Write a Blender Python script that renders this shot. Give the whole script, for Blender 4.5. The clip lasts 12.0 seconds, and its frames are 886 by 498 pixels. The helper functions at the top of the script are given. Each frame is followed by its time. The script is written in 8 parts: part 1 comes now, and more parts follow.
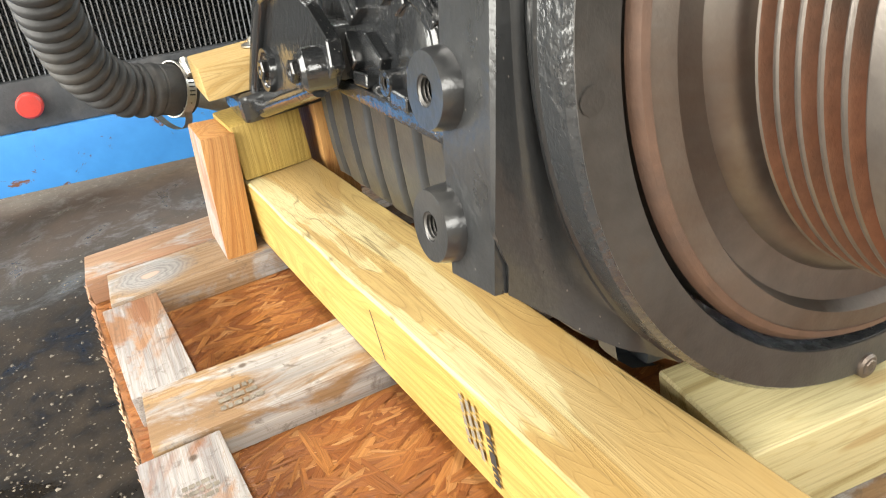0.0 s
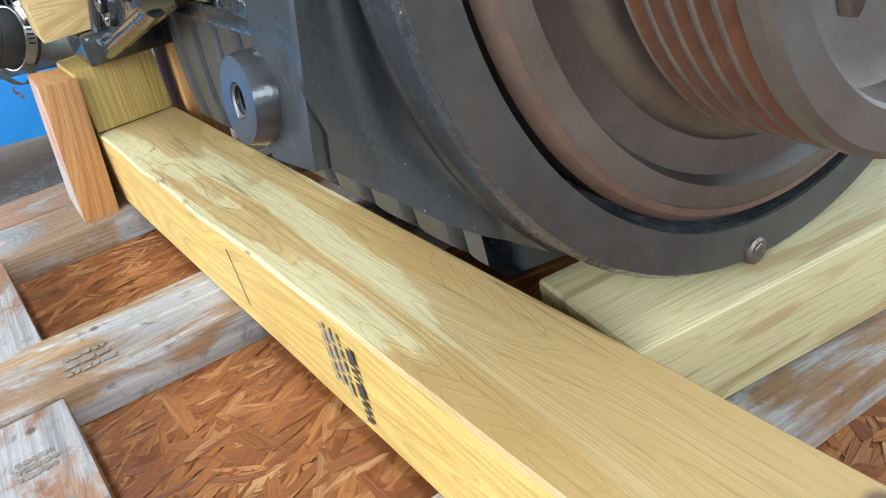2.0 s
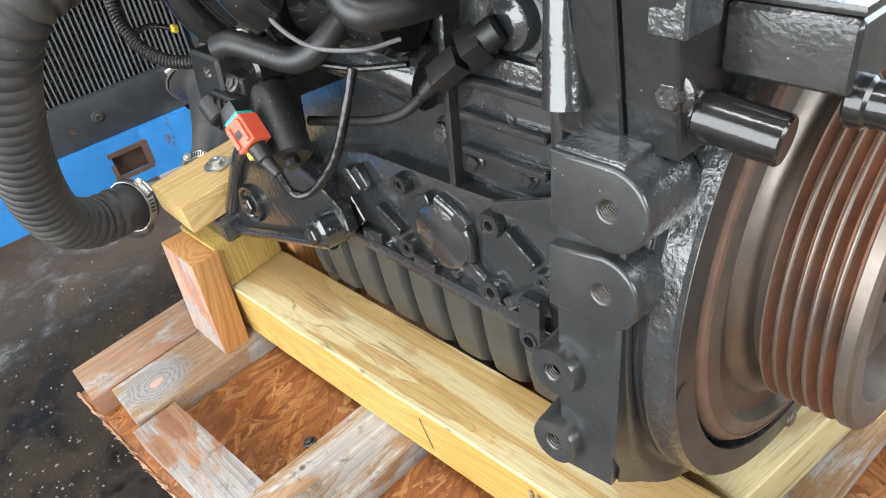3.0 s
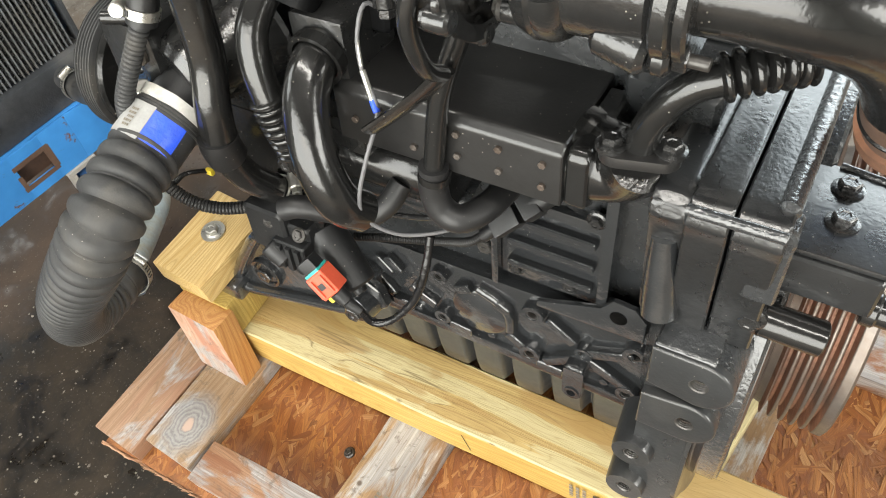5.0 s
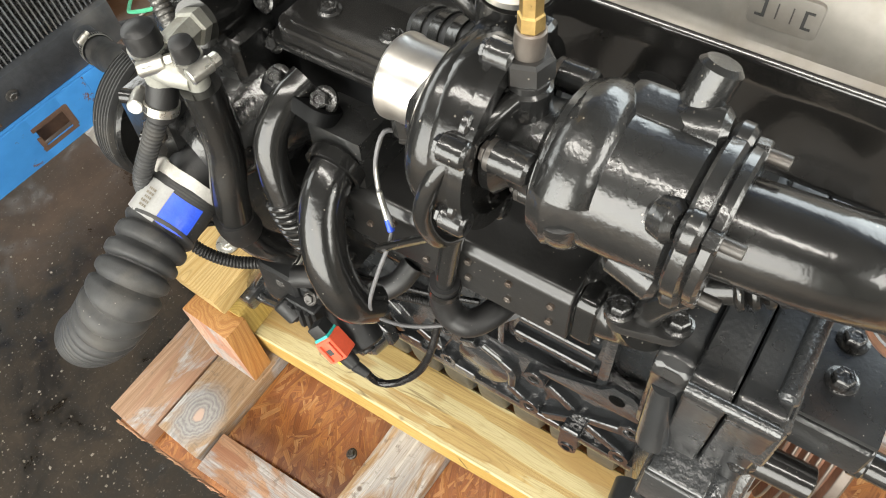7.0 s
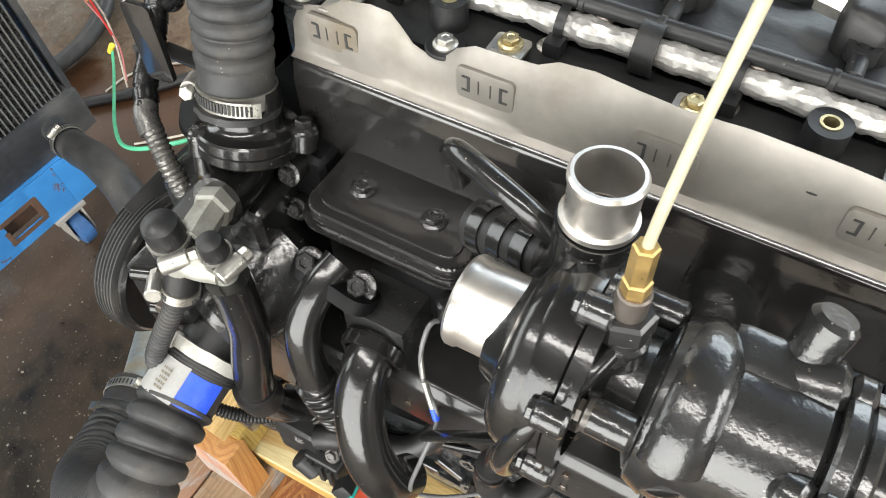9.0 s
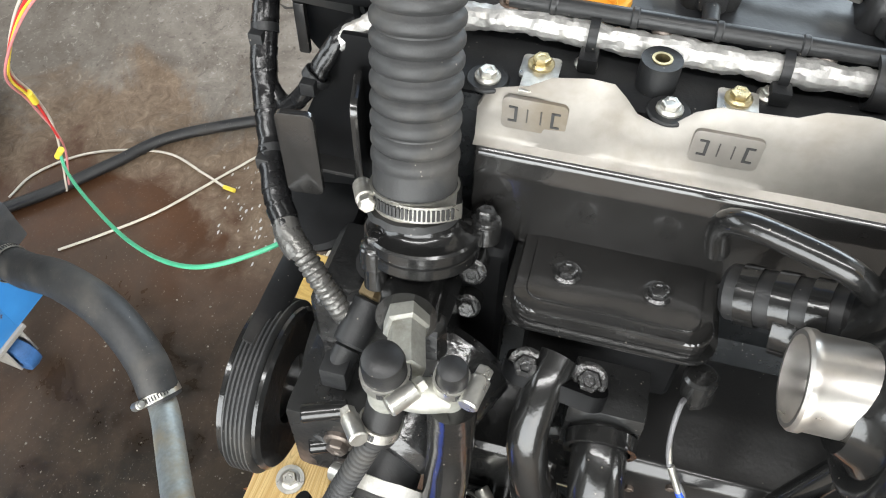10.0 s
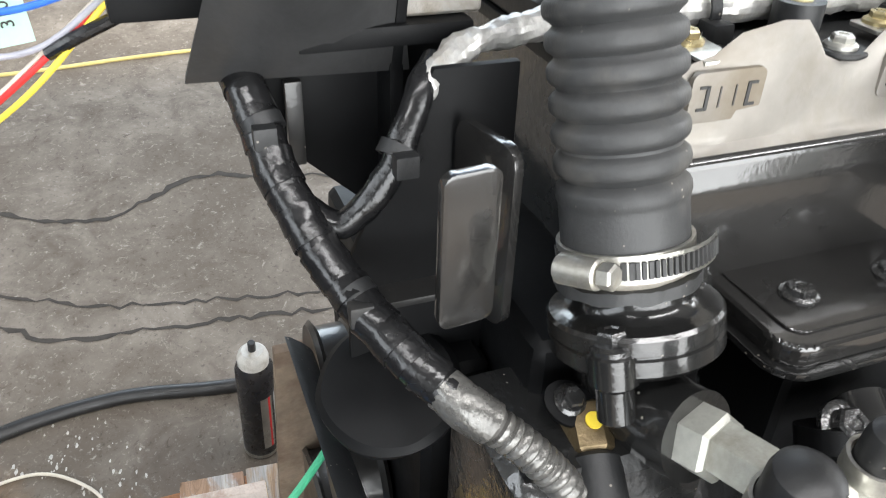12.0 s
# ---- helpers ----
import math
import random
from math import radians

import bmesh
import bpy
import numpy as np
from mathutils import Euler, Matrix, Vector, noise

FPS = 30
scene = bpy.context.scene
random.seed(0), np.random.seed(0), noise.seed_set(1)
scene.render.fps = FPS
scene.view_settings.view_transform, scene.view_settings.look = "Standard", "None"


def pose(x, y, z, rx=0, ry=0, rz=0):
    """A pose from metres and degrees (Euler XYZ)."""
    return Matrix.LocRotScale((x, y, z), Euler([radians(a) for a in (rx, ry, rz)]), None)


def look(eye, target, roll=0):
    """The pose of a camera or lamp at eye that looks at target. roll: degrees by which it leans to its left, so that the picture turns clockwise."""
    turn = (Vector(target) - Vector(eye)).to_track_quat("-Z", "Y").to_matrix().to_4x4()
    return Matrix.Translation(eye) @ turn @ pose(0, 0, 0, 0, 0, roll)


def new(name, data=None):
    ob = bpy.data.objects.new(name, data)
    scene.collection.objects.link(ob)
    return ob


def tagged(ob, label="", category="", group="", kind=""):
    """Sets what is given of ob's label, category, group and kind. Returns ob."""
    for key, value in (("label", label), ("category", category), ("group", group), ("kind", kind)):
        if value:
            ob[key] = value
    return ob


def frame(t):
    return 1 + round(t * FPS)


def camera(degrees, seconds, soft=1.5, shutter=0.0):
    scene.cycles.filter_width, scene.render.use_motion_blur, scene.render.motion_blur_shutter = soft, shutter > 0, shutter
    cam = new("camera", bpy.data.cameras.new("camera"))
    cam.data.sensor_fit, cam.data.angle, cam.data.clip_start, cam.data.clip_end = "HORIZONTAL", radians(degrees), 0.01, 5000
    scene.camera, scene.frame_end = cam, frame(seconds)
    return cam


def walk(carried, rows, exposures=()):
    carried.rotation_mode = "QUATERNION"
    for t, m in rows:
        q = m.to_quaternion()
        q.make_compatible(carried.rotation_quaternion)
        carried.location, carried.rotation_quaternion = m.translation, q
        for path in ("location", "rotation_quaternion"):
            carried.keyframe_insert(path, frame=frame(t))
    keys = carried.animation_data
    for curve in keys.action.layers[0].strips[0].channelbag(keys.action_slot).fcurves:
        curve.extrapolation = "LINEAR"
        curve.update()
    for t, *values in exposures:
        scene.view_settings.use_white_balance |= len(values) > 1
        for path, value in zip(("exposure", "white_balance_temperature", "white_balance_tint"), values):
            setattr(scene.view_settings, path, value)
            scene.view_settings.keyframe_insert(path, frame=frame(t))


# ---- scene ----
cam = camera(58.6, 12.0, 1.0, 0.1)
PATH = [
    (0, (-0.116, 0.095, 0.618), (0.512, 1.755, -0.304), -11.9),
    (0.5, (-0.096, 0.096, 0.515), (0.607, 1.742, -0.377), -11.9),
    (1, (-0.066, 0.1, 0.509), (0.703, 1.717, -0.382), -11.5),
    (1.5, (-0.063, 0.105, 0.51), (0.714, 1.701, -0.411), -12.1),
    (2, (-0.078, 0.109, 0.542), (0.702, 1.659, -0.452), -13.0),
    (2.5, (-0.158, 0.096, 0.73), (0.624, 1.539, -0.412), -14.5),
    (3, (-0.226, 0.156, 0.937), (0.64, 1.448, -0.32), -15.1),
    (3.5, (-0.233, 0.287, 0.966), (0.714, 1.373, -0.421), -15.0),
    (3.7, (-0.241, 0.353, 0.981), (0.714, 1.365, -0.456), -15.3),
    (5.3, (-0.231, 0.352, 1.296), (0.562, 1.114, -0.373), -15.0),
    (5.5, (-0.214, 0.355, 1.307), (0.554, 1.111, -0.379), -14.7),
    (6, (-0.181, 0.371, 1.327), (0.528, 1.133, -0.381), -15.2),
    (6.5, (-0.172, 0.4, 1.347), (0.465, 1.128, -0.404), -16.0),
    (7, (-0.105, 0.416, 1.35), (0.51, 1.13, -0.415), -16.2),
    (7.5, (-0.027, 0.445, 1.348), (0.565, 1.165, -0.421), -16.8),
    (7.7, (-0.005, 0.458, 1.357), (0.605, 1.18, -0.405), -15.9),
    (9.3, (-0.059, 0.6, 1.382), (0.708, 1.196, -0.366), -10.5),
    (9.5, (-0.087, 0.659, 1.383), (0.726, 1.2, -0.363), -8.7),
    (10, (-0.077, 0.777, 1.374), (0.837, 1.126, -0.371), -4.0),
    (10.5, (-0.024, 0.848, 1.365), (0.994, 0.987, -0.351), 0.3),
    (11, (-0.017, 0.944, 1.35), (1.112, 0.836, -0.297), 4.4),
    (11.5, (-0.038, 1.034, 1.31), (1.208, 0.681, -0.214), 6.9),
    (12, (-0.028, 1.058, 1.172), (1.343, 0.495, -0.171), 7.2),
]
EXPOSURE = [(0, 0.84, 7450, 10), (0.5, 0.52, 5950, 7), (1.5, 0.48, 5800, 6), (2.0, 0.45, 5850, 6), (2.5, 0.52, 6250, 8), (3.5, 0.46, 6850, 10), (5.5, 0.44, 7400, 9), (6.5, 0.43, 7500, 9), (7.5, 0.39, 7250, 10), (9.5, 0.4, 7000, 10), (10.5, 0.53, 6700, 10), (12.0, 0.57, 6750, 11)]
walk(cam, [(t, look(eye, target, roll)) for t, eye, target, roll in PATH], EXPOSURE)

# ---- world, sun and area lamps at the shed's assumed openings ----
world = bpy.data.worlds.new("sky")
scene.world = world
world.use_nodes = True
wn = world.node_tree.nodes
sky = wn.new("ShaderNodeTexSky")
sky.sky_type, sky.sun_disc = "NISHITA", False
sky.sun_elevation, sky.sun_rotation = radians(48), radians(250)
sky.air_density, sky.dust_density = 1.0, 3.0
world.node_tree.links.new(sky.outputs[0], wn["Background"].inputs[0])
wn["Background"].inputs[1].default_value = 0.12


def lamp(name, m, w, h, watts, colour):
    data = bpy.data.lights.new(name, "AREA")
    data.shape, data.size, data.size_y, data.energy, data.color = "RECTANGLE", w, h, watts, colour
    ob = new(name, data)
    ob.matrix_basis = m
    return ob


sun_data = bpy.data.lights.new("sun", "SUN")
sun_data.energy, sun_data.angle, sun_data.color = 3.2, radians(3), (1.0, 0.93, 0.82)
sun = new("sun", sun_data)
sun.matrix_basis = look((-6, -3, 8), (0, 0, 0))
lamp("daylight_bay_door", look((-3.1, 0.6, 1.75), (0.2, 0.7, 0.6)), 5.0, 2.7, 250, (0.9, 0.96, 1.0))
# Added fill from behind, to brighten the flywheel and bell faces.
lamp("fill_lamp_rear", look((0.6, -4.3, 2.2), (0.3, 0.7, 0.6)), 3.6, 1.6, 145, (0.93, 0.97, 1.0))
lamp("daylight_side_door", look((4.6, -0.4, 2.1), (0.5, 0.3, 0.6)), 5.0, 2.2, 190, (0.76, 0.89, 1.0))
# Added fill overhead, a narrow strip that gives the paint its highlights.
lamp("fill_lamp_overhead", look((-0.6, 0.6, 3.72), (-0.6, 0.6, 0)), 0.35, 5.0, 85, (0.96, 0.98, 1.0))
# Added fill from the north, to lift the upward edges.
lamp("fill_lamp_north", look((0.0, 5.1, 2.5), (0.0, 0.6, 0.7)), 5.0, 1.5, 90, (0.88, 0.95, 1.0))

# ---- materials ----
def nodes_of(name):
    m = bpy.data.materials.new(name)
    m.use_nodes = True
    return m, m.node_tree.nodes, m.node_tree.links, m.node_tree.nodes["Principled BSDF"]


def noise_node(n, l, vector, scale, detail=4.0, distortion=0.0, rough=0.55):
    t = n.new("ShaderNodeTexNoise")
    t.inputs["Scale"].default_value, t.inputs["Detail"].default_value = scale, detail
    t.inputs["Roughness"].default_value, t.inputs["Distortion"].default_value = rough, distortion
    l.new(vector, t.inputs["Vector"])
    return t.outputs["Fac"]


def ramp(n, l, fac, stops):
    r = n.new("ShaderNodeValToRGB")
    els = r.color_ramp.elements
    while len(els) < len(stops):
        els.new(0.5)
    for e, (p, c) in zip(els, stops):
        e.position = p
        e.color = (*c, 1) if isinstance(c, tuple) else (c, c, c, 1)
    l.new(fac, r.inputs[0])
    return r.outputs[0]


def mix(n, l, fac, a, b, kind="MIX"):
    m = n.new("ShaderNodeMix")
    m.data_type, m.blend_type = "RGBA", kind
    for socket, value in ((m.inputs[0], fac), (m.inputs[6], a), (m.inputs[7], b)):
        if isinstance(value, (int, float)):
            socket.default_value = value
        elif isinstance(value, tuple):
            socket.default_value = (*value, 1)
        else:
            l.new(value, socket)
    return m.outputs[2]


def bump(n, l, height, strength, distance, bsdf, normal=None):
    b = n.new("ShaderNodeBump")
    b.inputs["Strength"].default_value, b.inputs["Distance"].default_value = strength, distance
    l.new(height, b.inputs["Height"])
    if normal:
        l.new(normal, b.inputs["Normal"])
    l.new(b.outputs[0], bsdf.inputs["Normal"])
    l.new(b.outputs[0], bsdf.inputs["Coat Normal"])
    return b.outputs[0]


def coords(n, l, scale=(1, 1, 1), turn=(0, 0, 0), random_shift=True):
    """Object coordinates in metres, shifted from object to object."""
    tc = n.new("ShaderNodeTexCoord")
    mp = n.new("ShaderNodeMapping")
    mp.inputs["Scale"].default_value, mp.inputs["Rotation"].default_value = scale, turn
    l.new(tc.outputs["Object"], mp.inputs["Vector"])
    if random_shift:
        info = n.new("ShaderNodeObjectInfo")
        k = n.new("ShaderNodeMath")
        k.operation = "MULTIPLY"
        k.inputs[1].default_value = 37.0
        l.new(info.outputs["Random"], k.inputs[0])
        l.new(k.outputs[0], mp.inputs["Location"])
    return mp.outputs[0]


def mat(name, col, rough=0.5, metal=0.0, var=0.25, scale=25.0, grain=0.0, gscale=600.0, spread=0.12, dirt=None, dirt_amount=0.5, coat=0.0, dirt_rough=0.8, specks=0.0):
    """A painted, cast, rubber or metal surface: tone varies at two scales, with fine relief and dirt in patches."""
    m, n, l, b = nodes_of(name)
    v = coords(n, l)
    big, fine = noise_node(n, l, v, scale), noise_node(n, l, v, scale * 9, 3)
    lo, hi = tuple(c * (1 - var) for c in col), tuple(min(1, c * (1 + var)) for c in col)
    c = ramp(n, l, big, ((0.3, lo), (0.7, hi)))
    c = mix(n, l, 0.35, c, ramp(n, l, fine, ((0.3, lo), (0.7, hi))))
    r = ramp(n, l, noise_node(n, l, v, scale * 2.3, 5), ((0.25, max(0.02, rough - spread)), (0.75, min(1, rough + spread))))
    if dirt:
        patch = ramp(n, l, noise_node(n, l, v, scale * 0.6, 6, 0.4, 0.65), ((1 - dirt_amount - 0.12, 0.0), (1 - dirt_amount + 0.12, 1.0)))
        c = mix(n, l, patch, c, dirt)
        r = mix(n, l, patch, r, (dirt_rough,) * 3)
    if specks:
        vor = n.new("ShaderNodeTexVoronoi")
        vor.inputs["Scale"].default_value = specks
        l.new(v, vor.inputs["Vector"])
        dot = ramp(n, l, vor.outputs["Distance"], ((0.05, 0.85), (0.1, 0.0)))
        few = ramp(n, l, noise_node(n, l, v, 14.0, 3), ((0.48, 0.0), (0.56, 1.0)))
        c = mix(n, l, mix(n, l, 1.0, dot, few, "MULTIPLY"), c, (0.3, 0.27, 0.23))
    l.new(c, b.inputs["Base Color"])
    l.new(r, b.inputs["Roughness"])
    b.inputs["Metallic"].default_value = metal
    b.inputs["Coat Weight"].default_value, b.inputs["Coat Roughness"].default_value = coat, 0.08
    if grain:
        bump(n, l, mix(n, l, 0.35, noise_node(n, l, v, gscale, 3), noise_node(n, l, v, gscale * 0.3, 2)), min(1.0, grain), 0.0022, b)
    return m


def wood(name, light, dark, axis, stain=(0.3, 0.17, 0.06), stained=0.25, grey=0.0, rings=26.0, pale=0.0, swirl=None, nicks=0.0, cracks=0.0):
    """Sawn softwood with the grain along the axis: growth rings, streaks, crisp stains, pale and weathered patches."""
    m, n, l, b = nodes_of(name)
    k = "xyz".index(axis)
    s1, s2 = [9.0] * 3, [150.0] * 3
    s1[k], s2[k] = 0.8, 3.5
    v1, v2, v0 = coords(n, l, s1), coords(n, l, s2), coords(n, l)
    field = noise_node(n, l, v1, 1.0, 2, 0.25)
    wave = n.new("ShaderNodeMath")
    wave.operation = "MULTIPLY"
    wave.inputs[1].default_value = rings
    l.new(field, wave.inputs[0])
    saw = n.new("ShaderNodeMath")
    saw.operation = "PINGPONG"
    saw.inputs[1].default_value = 0.5
    l.new(wave.outputs[0], saw.inputs[0])
    ring = ramp(n, l, saw.outputs[0], ((0.02, 1.0), (0.16, 0.55), (0.5, 0.0)))
    streak = noise_node(n, l, v2, 1.0, 4, 0.0, 0.65)
    c = mix(n, l, ring, light, dark)
    c = mix(n, l, ramp(n, l, streak, ((0.4, 0.0), (0.72, 0.55))), c, dark)
    thin = n.new("ShaderNodeMath")
    thin.operation = "MULTIPLY"
    thin.inputs[1].default_value = rings * 3.3
    l.new(field, thin.inputs[0])
    late = n.new("ShaderNodeMath")
    late.operation = "PINGPONG"
    late.inputs[1].default_value = 0.5
    l.new(thin.outputs[0], late.inputs[0])
    lines = ramp(n, l, late.outputs[0], ((0.02, 0.55), (0.1, 0.12), (0.22, 0.0)))
    c = mix(n, l, lines, c, tuple(x * 0.72 for x in dark))
    c = mix(n, l, ramp(n, l, noise_node(n, l, v0, 900.0, 2), ((0.5, 0.0), (0.72, 0.4))), c, tuple(x * 0.7 for x in dark))
    s4 = [420.0] * 3
    s4[k] = 5.0
    check = noise_node(n, l, coords(n, l, s4), 1.0, 2)
    c = mix(n, l, ramp(n, l, check, ((0.64, 0.0), (0.76, 0.35))), c, tuple(x * 0.5 for x in dark))
    c = mix(n, l, ramp(n, l, noise_node(n, l, v0, 5.0, 3), ((0.35, 0.0), (0.7, 0.25))), c, tuple(x * 0.72 for x in light))
    s3 = [10.0] * 3
    s3[k] = 1.7
    blot = noise_node(n, l, coords(n, l, s3), 1.0, 4, 0.5, 0.52)
    if pale:
        sp = [17.0] * 3
        sp[k] = 1.9
        pl = noise_node(n, l, coords(n, l, sp), 1.0, 5, 0.6, 0.58)
        tongue = n.new("ShaderNodeMath")
        tongue.operation = "MULTIPLY"
        tongue.inputs[1].default_value = 6.5
        l.new(field, tongue.inputs[0])
        band = n.new("ShaderNodeMath")
        band.operation = "PINGPONG"
        band.inputs[1].default_value = 0.5
        l.new(tongue.outputs[0], band.inputs[0])
        both = mix(n, l, 0.6, band.outputs[0], pl)
        at = 0.56 - pale * 0.32
        c = mix(n, l, ramp(n, l, both, ((at, 0.0), (at + 0.012, 0.8), (at + 0.12, 0.92))), c, mix(n, l, lines, (0.5, 0.43, 0.235), (0.43, 0.34, 0.16)))
    edge = 0.66 - stained * 0.4
    c = mix(n, l, ramp(n, l, blot, ((edge, 0.0), (edge + 0.014, 0.62), (edge + 0.1, 0.8))), c, stain)
    if grey:
        g = ramp(n, l, noise_node(n, l, coords(n, l, [1.0 if i != k else 0.45 for i in range(3)]), 13.0, 7, 0.8, 0.66), ((0.62 - grey * 0.35, 0.0), (0.68 - grey * 0.3, 0.92)))
        weather = mix(n, l, ramp(n, l, streak, ((0.3, 0.0), (0.7, 1.0))), (0.19, 0.19, 0.196), (0.47, 0.455, 0.435))
        c = mix(n, l, g, c, weather)
        c = mix(n, l, ramp(n, l, noise_node(n, l, v0, 55.0, 6, 0.5, 0.72), ((0.56, 0.0), (0.66, 0.65))), c, (0.1, 0.08, 0.062))
    pore = [900.0] * 3
    pore[k] = 16.0
    c = mix(n, l, ramp(n, l, noise_node(n, l, coords(n, l, pore), 1.0, 3), ((0.5, 0.0), (0.7, 0.5))), c, tuple(x * 0.6 for x in dark))
    if swirl:
        far = n.new("ShaderNodeVectorMath")
        far.operation = "DISTANCE"
        far.inputs[1].default_value = swirl
        mp = n.new("ShaderNodeMapping")
        mp.inputs["Scale"].default_value = (0.8, 1.15, 1.0)
        tc = n.new("ShaderNodeTexCoord")
        l.new(tc.outputs["Object"], mp.inputs["Vector"])
        l.new(mp.outputs[0], far.inputs[0])
        turn = n.new("ShaderNodeMath")
        turn.operation = "MULTIPLY_ADD"
        turn.inputs[1].default_value = 0.03
        l.new(noise_node(n, l, v0, 22.0, 6, 0.6, 0.62), turn.inputs[0])
        l.new(far.outputs["Value"], turn.inputs[2])
        wv = n.new("ShaderNodeMath")
        wv.operation = "PINGPONG"
        wv.inputs[1].default_value = 0.003
        l.new(turn.outputs[0], wv.inputs[0])
        up = n.new("ShaderNodeMath")
        up.operation = "MULTIPLY"
        up.inputs[1].default_value = 330.0
        l.new(wv.outputs[0], up.inputs[0])
        rc = ramp(n, l, mix(n, l, 0.55, up.outputs[0], noise_node(n, l, v0, 120.0, 4, 1.5)), ((0.1, (0.11, 0.115, 0.125)), (0.45, (0.21, 0.215, 0.22)), (0.9, (0.33, 0.325, 0.315))))
        wide = n.new("ShaderNodeMath")
        wide.operation = "MULTIPLY"
        wide.inputs[1].default_value = 10.0
        l.new(turn.outputs[0], wide.inputs[0])
        c = mix(n, l, ramp(n, l, wide.outputs[0], ((0.42, 0.85), (0.66, 0.0))), c, rc)
        c = mix(n, l, ramp(n, l, wide.outputs[0], ((0.22, 1.0), (0.25, 0.0))), c, (0.42, 0.3, 0.24))
    if cracks:
        s5 = [26.0] * 3
        s5[k] = 0.9
        line = noise_node(n, l, coords(n, l, s5), 1.0, 3, 0.3)
        some = ramp(n, l, noise_node(n, l, v0, 6.5, 2), ((0.54, 0.0), (0.6, 1.0)))
        open_at = ramp(n, l, line, ((0.5 - cracks, 0.0), (0.498, 0.75), (0.502, 0.75), (0.5 + cracks, 0.0)))
        c = mix(n, l, mix(n, l, 1.0, open_at, some, "MULTIPLY"), c, tuple(x * 0.35 for x in dark))
    if nicks:
        vor = n.new("ShaderNodeTexVoronoi")
        vor.inputs["Scale"].default_value = nicks
        l.new(v0, vor.inputs["Vector"])
        c = mix(n, l, ramp(n, l, vor.outputs["Distance"], ((0.035, 0.85), (0.06, 0.0))), c, (0.08, 0.05, 0.03))
    l.new(c, b.inputs["Base Color"])
    l.new(ramp(n, l, blot, ((0.3, 0.7), (0.7, 0.45))), b.inputs["Roughness"])
    h = mix(n, l, 0.5, mix(n, l, 0.5, ring, lines), streak)
    bump(n, l, h, 0.4, 0.0014, b)
    return m


def strand_board(name):
    """Flakes of oriented strand board: tone from flake to flake, fine grain along each one."""
    m, n, l, b = nodes_of(name)
    uv = n.new("ShaderNodeUVMap")
    uv.uv_map = "grain"
    mp = n.new("ShaderNodeMapping")
    mp.inputs["Scale"].default_value = (14.0, 420.0, 1.0)
    l.new(uv.outputs[0], mp.inputs["Vector"])
    geo = n.new("ShaderNodeNewGeometry")
    stops = ((0.0, (0.19, 0.058, 0.015)), (0.3, (0.27, 0.09, 0.024)), (0.66, (0.34, 0.126, 0.033)), (0.88, (0.42, 0.175, 0.05)), (1.0, (0.48, 0.25, 0.1)))
    c = ramp(n, l, geo.outputs["Random Per Island"], stops)
    grain = noise_node(n, l, mp.outputs[0], 1.0, 4, 0.2, 0.65)
    c = mix(n, l, ramp(n, l, grain, ((0.35, 0.6), (0.62, 0.0))), c, (0.12, 0.042, 0.014))
    c = mix(n, l, ramp(n, l, noise_node(n, l, coords(n, l, random_shift=False), 16.0, 4), ((0.5, 0.0), (0.72, 0.55))), c, (0.16, 0.062, 0.022))
    l.new(c, b.inputs["Base Color"])
    b.inputs["Roughness"].default_value = 0.4
    bump(n, l, grain, 0.5, 0.0012, b)
    return m


